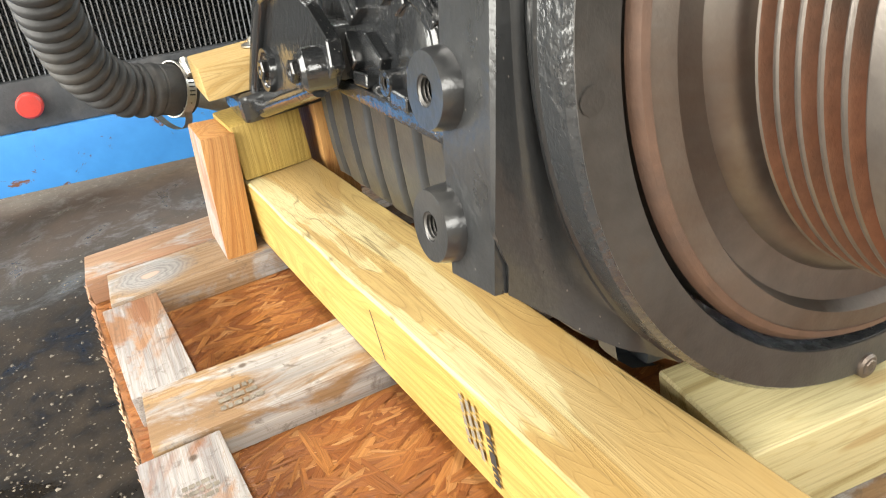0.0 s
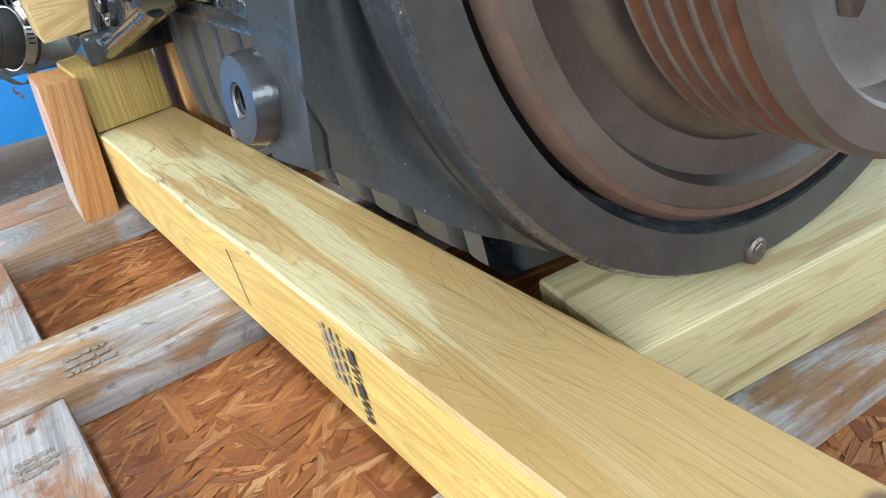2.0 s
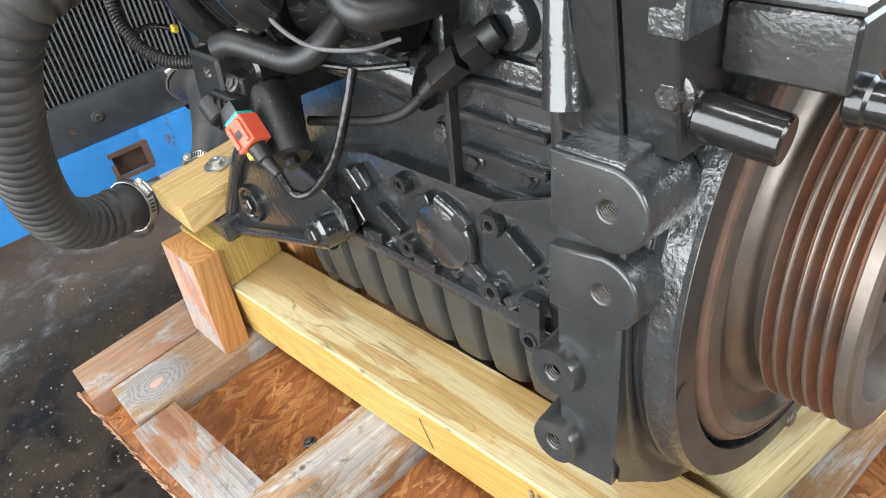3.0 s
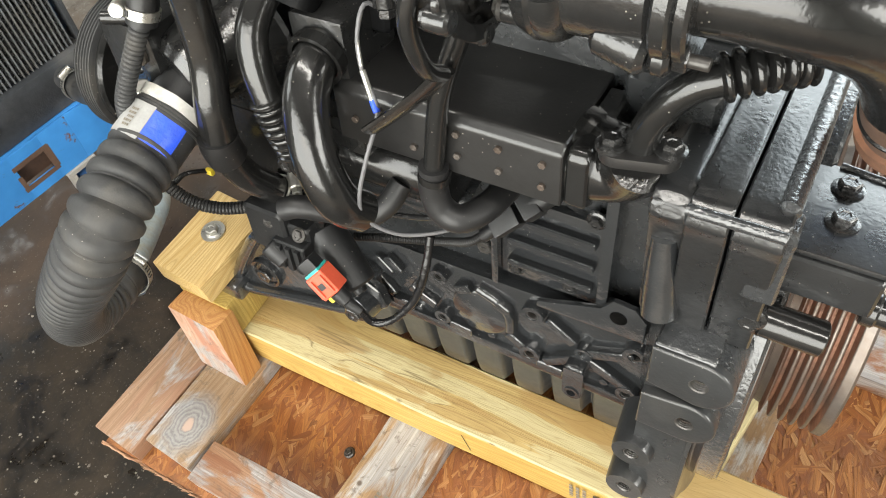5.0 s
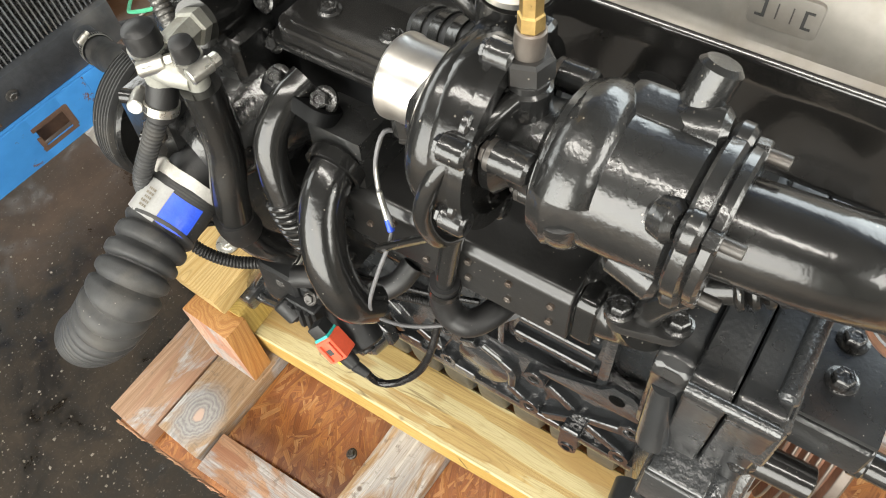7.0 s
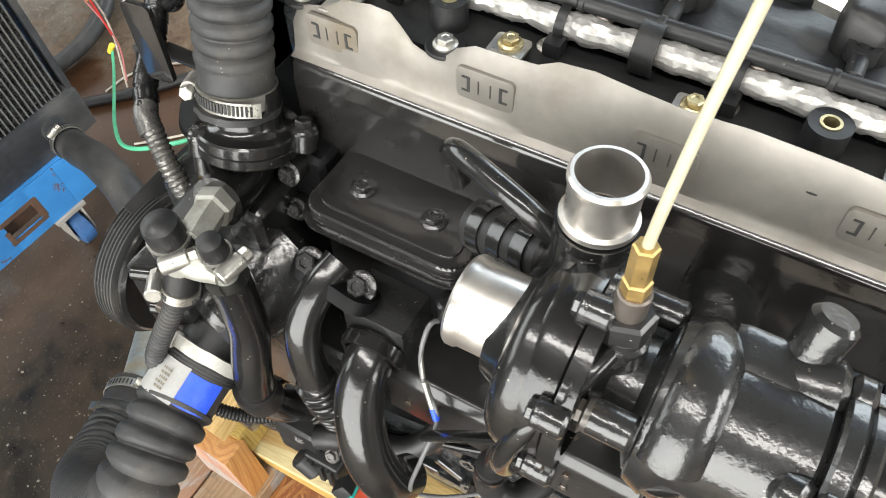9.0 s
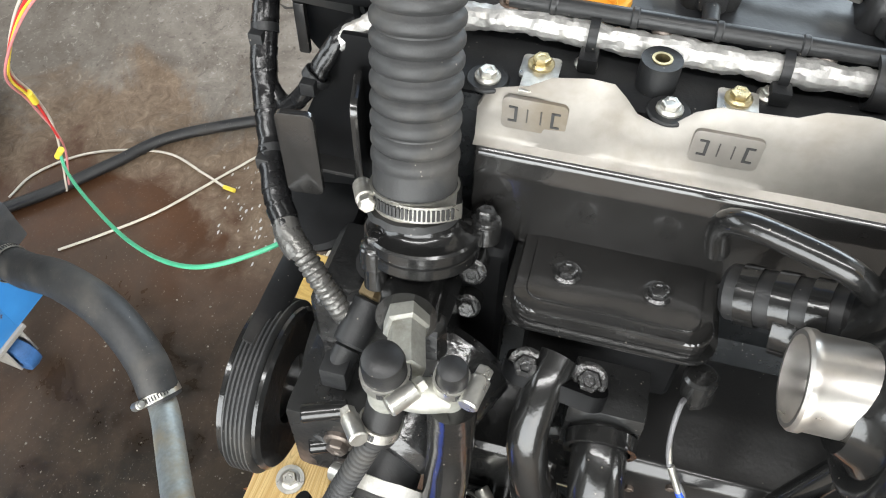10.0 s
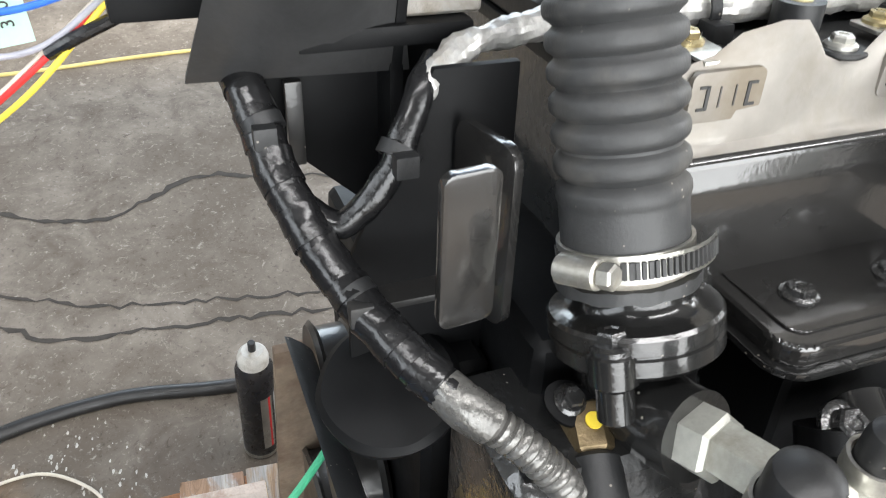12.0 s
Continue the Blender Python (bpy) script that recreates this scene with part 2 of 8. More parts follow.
def ground_mat():
    """Old workshop concrete: pale dusty parts, a wide dark oil stain with wet patches, dust and grit."""
    m, n, l, b = nodes_of("oily_concrete")
    v = coords(n, l, random_shift=False)
    cloud, blot, grit = noise_node(n, l, v, 2.2, 8, 0.5, 0.62), noise_node(n, l, v, 9.0, 7, 0.5, 0.68), noise_node(n, l, v, 190.0, 3)
    speck = noise_node(n, l, v, 62.0, 4, 0.0, 0.7)
    dry = mix(n, l, ramp(n, l, blot, ((0.35, 0.0), (0.65, 1.0))), (0.108, 0.09, 0.073), (0.22, 0.193, 0.165))
    dry = mix(n, l, ramp(n, l, cloud, ((0.4, 0.0), (0.62, 0.75))), dry, (0.1, 0.082, 0.065))
    oil = mix(n, l, ramp(n, l, blot, ((0.42, 0.0), (0.6, 1.0))), (0.0095, 0.0072, 0.0048), (0.026, 0.0178, 0.0105))
    oil = mix(n, l, ramp(n, l, noise_node(n, l, v, 34.0, 7, 0.8, 0.74), ((0.54, 0.0), (0.7, 0.4))), oil, (0.05, 0.036, 0.023))
    oil = mix(n, l, ramp(n, l, speck, ((0.6, 0.0), (0.72, 0.45))), oil, (0.085, 0.068, 0.05))
    push = n.new("ShaderNodeMath")
    push.operation = "MULTIPLY_ADD"
    push.inputs[1].default_value = 1.3
    far = n.new("ShaderNodeVectorMath")
    far.operation = "DISTANCE"
    far.inputs[1].default_value = (-0.75, 0.8, 0.0)
    l.new(v, far.inputs[0])
    l.new(cloud, push.inputs[0])
    l.new(far.outputs["Value"], push.inputs[2])
    shrink = n.new("ShaderNodeMath")
    shrink.operation = "MULTIPLY"
    shrink.inputs[1].default_value = 0.3
    l.new(push.outputs[0], shrink.inputs[0])
    wet = ramp(n, l, shrink.outputs[0], ((0.6, 1.0), (0.68, 0.0)))
    fleck = noise_node(n, l, v, 28.0, 8, 1.0, 0.75)
    dry = mix(n, l, ramp(n, l, fleck, ((0.6, 0.0), (0.68, 0.7))), dry, (0.32, 0.295, 0.262))
    dry = mix(n, l, ramp(n, l, fleck, ((0.3, 0.75), (0.4, 0.0))), dry, (0.05, 0.04, 0.031))
    oil = mix(n, l, ramp(n, l, shrink.outputs[0], ((0.5, 0.0), (0.6, 0.8))), oil, mix(n, l, blot, (0.03, 0.017, 0.01), (0.1, 0.06, 0.038)))
    dust = noise_node(n, l, v, 75.0, 6, 0.6, 0.75)
    dry = mix(n, l, ramp(n, l, dust, ((0.58, 0.0), (0.66, 0.55))), dry, (0.36, 0.333, 0.298))
    dry = mix(n, l, ramp(n, l, dust, ((0.34, 0.6), (0.43, 0.0))), dry, (0.05, 0.041, 0.033))
    near = n.new("ShaderNodeVectorMath")
    near.operation = "DISTANCE"
    near.inputs[1].default_value = (0.3, 1.75, 0.0)
    l.new(v, near.inputs[0])
    ragged = n.new("ShaderNodeMath")
    ragged.operation = "MULTIPLY_ADD"
    ragged.inputs[1].default_value = 0.75
    l.new(noise_node(n, l, v, 4.5, 7, 0.6, 0.66), ragged.inputs[0])
    l.new(near.outputs["Value"], ragged.inputs[2])
    tan = mix(n, l, ramp(n, l, fleck, ((0.35, 0.0), (0.65, 1.0))), (0.085, 0.053, 0.031), (0.2, 0.14, 0.092))
    dry = mix(n, l, ramp(n, l, ragged.outputs[0], ((0.88, 0.85), (1.2, 0.0))), dry, tan)
    soaked = ramp(n, l, ragged.outputs[0], ((0.7, 1.0), (0.8, 0.0)))
    dry = mix(n, l, soaked, dry, mix(n, l, blot, (0.035, 0.0155, 0.007), (0.1, 0.045, 0.021)))
    c = mix(n, l, wet, dry, oil)
    c = mix(n, l, ramp(n, l, grit, ((0.64, 0.0), (0.72, 0.35))), c, (0.27, 0.25, 0.22))
    l.new(c, b.inputs["Base Color"])
    rr = ramp(n, l, blot, ((0.36, 0.22), (0.5, 0.65)))
    b.inputs["Specular IOR Level"].default_value = 0.3
    l.new(mix(n, l, wet, mix(n, l, soaked, (0.85, 0.85, 0.85), (0.4, 0.4, 0.4)), rr), b.inputs["Roughness"])
    bump(n, l, mix(n, l, 0.5, blot, speck), 0.3, 0.0035, b)
    return m


def blue_rust():
    m, n, l, b = nodes_of("blue_paint_rusting")
    v = coords(n, l)
    p = noise_node(n, l, v, 14.0, 7, 0.5, 0.7)
    paint = mix(n, l, noise_node(n, l, v, 30.0), (0.03, 0.2, 0.52), (0.05, 0.29, 0.68))
    rust = mix(n, l, noise_node(n, l, v, 60.0), (0.08, 0.03, 0.015), (0.22, 0.09, 0.04))
    k = ramp(n, l, p, ((0.6, 0.0), (0.63, 1.0)))
    l.new(mix(n, l, k, paint, rust), b.inputs["Base Color"])
    l.new(mix(n, l, k, (0.4,) * 3, (0.9,) * 3), b.inputs["Roughness"])
    bump(n, l, p, 0.3, 0.001, b)
    return m


def ribbed_core():
    """The finned face of a cooler: dark, dusty metal."""
    return mat("cooler_fins", (0.15, 0.158, 0.168), 0.65, 0.3, 0.4, 20, 0.3, 900, dirt=(0.12, 0.11, 0.1), dirt_amount=0.45)


BLACK = mat("gloss_black_paint", (0.011, 0.011, 0.0108), 0.22, 0.0, 0.35, 12, 0.16, 140, 0.07, (0.024, 0.02, 0.016), 0.28, 0.55, 0.3, specks=130.0)
CAST = mat("black_painted_casting", (0.025, 0.0268, 0.0285), 0.26, 0.0, 0.3, 16, 0.28, 150, 0.1, (0.05, 0.05, 0.047), 0.27, 0.9, 0.4, specks=160.0)
CAST_SMOOTH = mat("smooth_painted_casting", (0.024, 0.0252, 0.0262), 0.34, 0.0, 0.3, 14, 0.2, 240, 0.1, (0.05, 0.047, 0.042), 0.3, 0.65, 0.5, specks=150.0)
CAST_CASE = mat("dark_painted_casting", (0.0165, 0.0172, 0.018), 0.3, 0.0, 0.3, 14, 0.2, 220, 0.1, (0.03, 0.028, 0.025), 0.25, 0.6, 0.4, specks=140.0)
PAN = mat("pan_black_paint", (0.026, 0.0285, 0.031), 0.42, 0.0, 0.3, 12, 0.2, 200, 0.1, (0.05, 0.046, 0.04), 0.3, 0.3)
CAST_WET = mat("thick_black_paint", (0.021, 0.0225, 0.024), 0.17, 0.0, 0.3, 10, 0.42, 120, 0.06, None, 0.3, 1.0, specks=160.0)
TURBO = mat("turbo_black_paint", (0.0155, 0.0157, 0.0157), 0.26, 0.0, 0.3, 10, 0.35, 150, 0.1, None, 0.3, 0.6, specks=160.0)
CAST_ROUGH = mat("crusty_black_paint", (0.029, 0.031, 0.033), 0.25, 0.0, 0.3, 30, 0.75, 200, 0.1, None, 0.3, 1.0)
SATIN = mat("satin_black_sheet", (0.0165, 0.0162, 0.016), 0.36, 0.0, 0.3, 14, 0.08, 300, 0.08, (0.03, 0.026, 0.022), 0.26, 0.5, specks=130.0)
PLASTIC = mat("black_plastic", (0.011, 0.0115, 0.0122), 0.48, 0.0, 0.3, 22, 0.14, 500, 0.1, (0.04, 0.036, 0.032), 0.28, 0.0, specks=130.0)
RUBBER = mat("grey_black_rubber", (0.029, 0.0295, 0.03), 0.55, 0.0, 0.3, 18, 0.15, 600, 0.1, (0.085, 0.078, 0.068), 0.36, specks=160.0)
RUBBER_DK = mat("black_rubber", (0.013, 0.013, 0.0135), 0.45, 0.0, 0.3, 20, 0.1, 500, 0.1, (0.045, 0.04, 0.035), 0.3, specks=160.0)
TAPE_BLACK = mat("black_vinyl_tape", (0.0075, 0.0075, 0.008), 0.24, 0.0, 0.3, 40, 0.35, 160, 0.1, (0.02, 0.02, 0.02), 0.25)
STEEL = mat("machined_steel_tarnished", (0.19, 0.168, 0.15), 0.41, 0.8, 0.3, 9, 0.12, 500, 0.1, (0.15, 0.1, 0.072), 0.42, 0.0, 0.5)
STEEL_DK = mat("dark_oiled_steel", (0.09, 0.085, 0.08), 0.38, 0.6, 0.35, 10, 0.15, 600, 0.1, (0.13, 0.09, 0.065), 0.35, 0.0, 0.5)
RUST = mat("rust_film_steel", (0.32, 0.155, 0.095), 0.5, 0.4, 0.35, 14, 0.2, 500, 0.1, (0.15, 0.095, 0.07), 0.45)
RUST_DK = mat("brown_rust", (0.13, 0.075, 0.052), 0.6, 0.2, 0.35, 12, 0.2, 700, 0.1, (0.07, 0.055, 0.048), 0.4)
ZINC = mat("zinc_plated", (0.55, 0.54, 0.5), 0.33, 0.9, 0.2, 40, 0.1, 900, 0.1, (0.3, 0.26, 0.2), 0.35)
YZINC = mat("yellow_zinc", (0.5, 0.42, 0.24), 0.35, 0.9, 0.2, 40, 0.1, 900)
for gloss, level in ((BLACK, 0.4), (TURBO, 0.55)):
    gloss.node_tree.nodes["Principled BSDF"].inputs["Specular IOR Level"].default_value = level
PLATE = mat("lacquered_plate", (0.014, 0.0135, 0.013), 0.24, 0.0, 0.3, 14, 0.05, 300, 0.05, (0.03, 0.026, 0.02), 0.2, 1.0, 0.3)
BRACKET = mat("dull_black_steel", (0.03, 0.03, 0.0305), 0.45, 0.0, 0.3, 20, 0.1, 300, 0.1, (0.03, 0.027, 0.024), 0.3)
# Near black with low specular: the front parts' shade is put into this colour.
SHADED_BLACK = mat("shaded_black_sheet", (0.005, 0.0052, 0.0056), 0.5, 0.0, 0.3, 14, 0.06, 400, 0.1, (0.022, 0.019, 0.016), 0.22)
SHADED_BLACK.node_tree.nodes["Principled BSDF"].inputs["Specular IOR Level"].default_value = 0.12
BOLT_BLACK = mat("painted_bolt", (0.015, 0.015, 0.015), 0.25, 0.0, 0.3, 60, 0.3, 400, 0.08, None, 0.3, 0.9)
ALU = mat("cast_aluminium", (0.37, 0.355, 0.33), 0.48, 0.6, 0.3, 26, 0.35, 400, 0.12, (0.16, 0.125, 0.09), 0.42)
ALU_TURNED = mat("turned_aluminium", (0.68, 0.65, 0.61), 0.34, 0.95, 0.08, 30, 0.03, 900, 0.08)
SHIELD = mat("aluminised_sheet", (0.25, 0.234, 0.212), 0.5, 0.6, 0.15, 12, 0.06, 500, 0.1, (0.21, 0.18, 0.14), 0.4)
BRASS = mat("brass", (0.58, 0.4, 0.16), 0.38, 0.9, 0.2, 40, 0.1, 800)
FOIL = mat("crumpled_foil", (0.5, 0.49, 0.47), 0.44, 0.6, 0.25, 60, 0.75, 130, 0.12, (0.34, 0.28, 0.2), 0.3, 0.0, 0.5)
WHITE = mat("white_plastic", (0.5, 0.49, 0.46), 0.5, 0.0, 0.2, 60, 0.1, 300, 0.1, (0.28, 0.25, 0.2), 0.38)
LABEL = mat("paper_label", (0.32, 0.32, 0.31), 0.6, 0.0, 0.15, 60, 0.15, 150)
INK = mat("black_ink", (0.03, 0.03, 0.03), 0.6, 0.0, 0.2, 60)
STAMP = mat("faded_stamp_ink", (0.19, 0.165, 0.13), 0.8, 0.0, 0.45, 150)
BLUE_TAPE = mat("blue_tape", (0.02, 0.09, 0.7), 0.4, 0.0, 0.25, 40, 0.5, 160)
RED_PLUG = mat("red_plug", (0.52, 0.05, 0.04), 0.4, 0.0, 0.15, 30)
ORANGE = mat("orange_red_plastic", (0.68, 0.1, 0.05), 0.4, 0.0, 0.12, 40, 0.05, 700)
CAP = mat("orange_plastic", (0.85, 0.4, 0.05), 0.42, 0.0, 0.1, 40, 0.05, 700)
YELLOW = mat("yellow_plastic", (0.8, 0.6, 0.06), 0.5, 0.0, 0.1, 40)
GREEN_TAG = mat("pale_green_tag", (0.45, 0.68, 0.58), 0.6, 0.0, 0.08, 40)
GREY_PLASTIC = mat("grey_plastic", (0.33, 0.31, 0.28), 0.5, 0.0, 0.15, 40)
CLEAR_HOSE = mat("cream_plastic_tube", (0.46, 0.42, 0.3), 0.35, 0.0, 0.15, 30)
BLUE = blue_rust()
CORE = ribbed_core()
TANK = mat("dusty_dark_tank", (0.05, 0.053, 0.058), 0.5, 0.2, 0.4, 10, 0.4, 300, 0.1, (0.13, 0.125, 0.12), 0.42)
OSB = strand_board("strand_board")
OSB_CORE = mat("strand_board_core", (0.24, 0.095, 0.032), 0.6, 0.0, 0.5, 30, 0.5, 200)
CONCRETE = ground_mat()
LIGHT_PINE, DARK_PINE = (0.57, 0.39, 0.118), (0.42, 0.252, 0.062)
PINE_Y = wood("treated_pine_side", LIGHT_PINE, DARK_PINE, "y", (0.54, 0.35, 0.11), 0.15)
PINE_TOP = wood("treated_pine_top", (0.5, 0.36, 0.14), (0.37, 0.24, 0.085), "y", (0.33, 0.2, 0.066), 0.38, pale=0.55, nicks=7.0, cracks=0.006, rings=30.0)
PINE_X = wood("treated_pine_crosswise", (0.46, 0.385, 0.185), (0.3, 0.225, 0.095), "x", (0.34, 0.22, 0.085), 0.3, pale=0.8, cracks=0.012, rings=24.0, nicks=6.0)
PINE_Z = wood("treated_pine_upright", (0.56, 0.4, 0.12), (0.36, 0.235, 0.055), "z", (0.42, 0.26, 0.075), 0.1, rings=40)
PLANK_X = wood("weathered_stud_crosswise", (0.42, 0.285, 0.155), (0.27, 0.155, 0.07), "x", (0.2, 0.115, 0.06), 0.25, 0.5, nicks=11.0)
PLANK_KNOT = wood("knotty_stud_crosswise", (0.38, 0.27, 0.175), (0.26, 0.16, 0.085), "x", (0.22, 0.13, 0.075), 0.25, 0.35, swirl=(-0.112, 0.0, 0.213), nicks=11.0)
PLANK_Y = wood("weathered_stud_lengthwise", (0.38, 0.225, 0.135), (0.25, 0.12, 0.06), "y", (0.22, 0.085, 0.04), 0.4, 0.48, nicks=11.0)
PLANK_XP = wood("fresh_stud_crosswise", (0.39, 0.25, 0.165), (0.26, 0.15, 0.085), "x", (0.27, 0.14, 0.085), 0.35, 0.3, nicks=9.0)
STUD_Z = wood("orange_stud_upright", (0.62, 0.33, 0.12), (0.42, 0.18, 0.055), "z", (0.55, 0.3, 0.11), 0.2, 0.0)
STUD_ZW = wood("worn_stud_upright", (0.55, 0.36, 0.27), (0.4, 0.22, 0.14), "z", (0.36, 0.14, 0.08), 0.35, 0.35, nicks=14.0)
STUD_X = wood("yellow_stud_crosswise", (0.72, 0.53, 0.25), (0.5, 0.31, 0.1), "x", (0.5, 0.33, 0.12), 0.1, 0.0, 44)
WALL = mat("painted_block_wall", (0.34, 0.33, 0.3), 0.85, 0.0, 0.15, 2, 0.2, 60)
ROOF = mat("dull_roof_sheet", (0.16, 0.155, 0.15), 0.6, 0.3, 0.2, 1.5)

# ---- mesh tools ----
def V(*a):
    return Vector(a[0] if len(a) == 1 else a)


def frame_of(axis):
    z = V(axis).normalized()
    x = z.orthogonal().normalized()
    return Matrix((x, z.cross(x), z)).transposed()


def lathe(profile, origin=(0, 0, 0), axis=(0, 0, 1), n=32, closed=False):
    """Turns (radius, height) pairs round the axis; ends at radius above zero are capped unless closed joins them into a ring."""
    bm, q, o = bmesh.new(), frame_of(axis), V(origin)
    rings = []
    for r, h in profile:
        if r < 1e-6:
            rings.append([bm.verts.new(o + q @ V(0, 0, h))])
        else:
            rings.append([bm.verts.new(o + q @ V(r * math.cos(a), r * math.sin(a), h)) for a in (2 * math.pi * i / n for i in range(n))])
    pairs = list(zip(rings, rings[1:])) + ([(rings[-1], rings[0])] if closed else [])
    for a, b in pairs:
        for i in range(n):
            j = (i + 1) % n
            loop = [a[i % len(a)], a[j % len(a)], b[j % len(b)], b[i % len(b)]]
            loop = list(dict.fromkeys(loop))
            if len(loop) > 2:
                bm.faces.new(loop)
    if not closed:
        for ring in (rings[0], rings[-1]):
            if len(ring) > 2:
                bm.faces.new(ring)
    bmesh.ops.recalc_face_normals(bm, faces=bm.faces)
    return bm


def cyl(p0, p1, r, r2=None, n=24, bev=0.0):
    p0, p1 = V(p0), V(p1)
    h, r2 = (p1 - p0).length, r if r2 is None else r2
    b = min(bev, h * 0.4)
    prof = [(r - b, 0), (r, b), (r2, h - b), (r2 - b, h)] if b else [(r, 0), (r2, h)]
    return lathe(prof, p0, p1 - p0, n)


def tube(p0, p1, r, inner, n=32):
    p0, p1 = V(p0), V(p1)
    h = (p1 - p0).length
    return lathe([(inner, 0), (r, 0), (r, h), (inner, h)], p0, p1 - p0, n, True)


def smooth_path(pts, step=0.006):
    """Catmull-Rom through the points, in even steps."""
    p = [V(q) for q in pts]
    p = [2 * p[0] - p[1], *p, 2 * p[-1] - p[-2]]
    dense = []
    for a, b, c, d in zip(p, p[1:], p[2:], p[3:]):
        for i in range(24):
            t = i / 24
            dense.append(0.5 * ((2 * b) + (c - a) * t + (2 * a - 5 * b + 4 * c - d) * t * t + (3 * b - a - 3 * c + d) * t ** 3))
    dense.append(p[-2])
    out, rest = [dense[0]], 0.0
    for a, b in zip(dense, dense[1:]):
        seg = (b - a).length
        while rest + seg >= step:
            a = a + (b - a) * ((step - rest) / seg)
            seg, rest = (b - a).length, 0.0
            out.append(a.copy())
        rest += seg
    if (out[-1] - dense[-1]).length > step * 0.3:
        out.append(dense[-1])
    return out


def sweep(pts, r, n=14, step=0.006, flat=1.0, caps=True):
    """A tube along the smooth path; r is a radius, or a function of the way along it in metres and the whole length."""
    path = smooth_path(pts, step)
    lens = [0.0]
    for a, b in zip(path, path[1:]):
        lens.append(lens[-1] + (b - a).length)
    bm, rings = bmesh.new(), []
    t = (path[1] - path[0]).normalized()
    x = t.orthogonal().normalized()
    for i, q in enumerate(path):
        t = (path[min(i + 1, len(path) - 1)] - path[max(i - 1, 0)]).normalized()
        x = (x - t * x.dot(t)).normalized()
        y = t.cross(x)
        rr = r(lens[i], lens[-1]) if callable(r) else r
        rings.append([bm.verts.new(q + rr * (x * math.cos(a) + flat * y * math.sin(a))) for a in (2 * math.pi * k / n for k in range(n))])
    for a, b in zip(rings, rings[1:]):
        for i in range(n):
            bm.faces.new((a[i], a[(i + 1) % n], b[(i + 1) % n], b[i]))
    if caps:
        bm.faces.new(rings[0][::-1])
        bm.faces.new(rings[-1])
    bmesh.ops.recalc_face_normals(bm, faces=bm.faces)
    return bm


def bx(x0, x1, y0, y1, z0, z1, bev=0.002, seg=2, m=None):
    bm = bmesh.new()
    bmesh.ops.create_cube(bm, size=1)
    bmesh.ops.scale(bm, vec=(x1 - x0, y1 - y0, z1 - z0), verts=bm.verts)
    bmesh.ops.translate(bm, vec=((x0 + x1) / 2, (y0 + y1) / 2, (z0 + z1) / 2), verts=bm.verts)
    if bev:
        bmesh.ops.bevel(bm, geom=bm.edges[:], offset=bev, segments=seg, profile=0.7, affect="EDGES")
    if m:
        bm.transform(m)
    return bm


def prism(poly, o, ex, ey, th, bev=0.001, seg=2):
    """The polygon in the plane of ex and ey at o, thickened by th along their cross product."""
    o, ex, ey = V(o), V(ex).normalized(), V(ey).normalized()
    ez = ex.cross(ey)
    bm = bmesh.new()
    lo = [bm.verts.new(o + ex * a + ey * b) for a, b in poly]
    hi = [bm.verts.new(o + ex * a + ey * b + ez * th) for a, b in poly]
    bm.faces.new(lo[::-1])
    bm.faces.new(hi)
    for i in range(len(poly)):
        j = (i + 1) % len(poly)
        bm.faces.new((lo[i], lo[j], hi[j], hi[i]))
    bmesh.ops.recalc_face_normals(bm, faces=bm.faces)
    if bev:
        bmesh.ops.bevel(bm, geom=bm.edges[:], offset=bev, segments=seg, profile=0.7, affect="EDGES")
    return bm


def holed(poly, holes, o, ex, ey, th, n=28):
    """A flat plate with round holes (x, y, radius), th thick along ex x ey."""
    o, ex, ey = V(o), V(ex).normalized(), V(ey).normalized()
    ez, bm = ex.cross(ey), bmesh.new()
    loops = [poly] + [[(x + r * math.cos(2 * math.pi * i / n), y + r * math.sin(2 * math.pi * i / n)) for i in range(n)] for x, y, r in holes]
    edges = []
    for lp in loops:
        vs = [bm.verts.new(o + ex * a + ey * b) for a, b in lp]
        edges += [bm.edges.new((p, q)) for p, q in zip(vs, vs[1:] + vs[:1])]
    bmesh.ops.triangle_fill(bm, use_beauty=True, edges=edges)
    top = bmesh.ops.extrude_face_region(bm, geom=bm.faces[:])
    bmesh.ops.translate(bm, vec=ez * th, verts=[v for v in top["geom"] if isinstance(v, bmesh.types.BMVert)])
    bmesh.ops.recalc_face_normals(bm, faces=bm.faces)
    return bm


def rounded(w, h, r, n=5, cx=0.0, cy=0.0):
    out = []
    for sx, sy, a0 in ((1, 1, 0), (-1, 1, 90), (-1, -1, 180), (1, -1, 270)):
        for i in range(n + 1):
            a = radians(a0 + 90 * i / n)
            out.append((cx + sx * (w / 2 - r) + r * math.cos(a), cy + sy * (h / 2 - r) + r * math.sin(a)))
    return out


def join(*parts):
    bm = parts[0]
    for other in parts[1:]:
        me = bpy.data.meshes.new("join")
        other.to_mesh(me)
        other.free()
        bm.from_mesh(me)
        bpy.data.meshes.remove(me)
    return bm


def wobble(bm, amount, scale, seed=0.0):
    """Uneven, worn or crumpled surface."""
    for v in bm.verts:
        v.co += amount * noise.noise_vector(v.co * scale + V(seed, seed * 1.7, -seed))
    return bm


def mesh_of(bm, material, sharp=0.6):
    for f in bm.faces:
        f.smooth = True
    for e in bm.edges:
        if len(e.link_faces) == 2 and e.calc_face_angle(0) > sharp:
            e.smooth = False
    me = bpy.data.meshes.new("m")
    bm.to_mesh(me)
    bm.free()
    for k in material if isinstance(material, (list, tuple)) else (material,):
        me.materials.append(k)
    return me


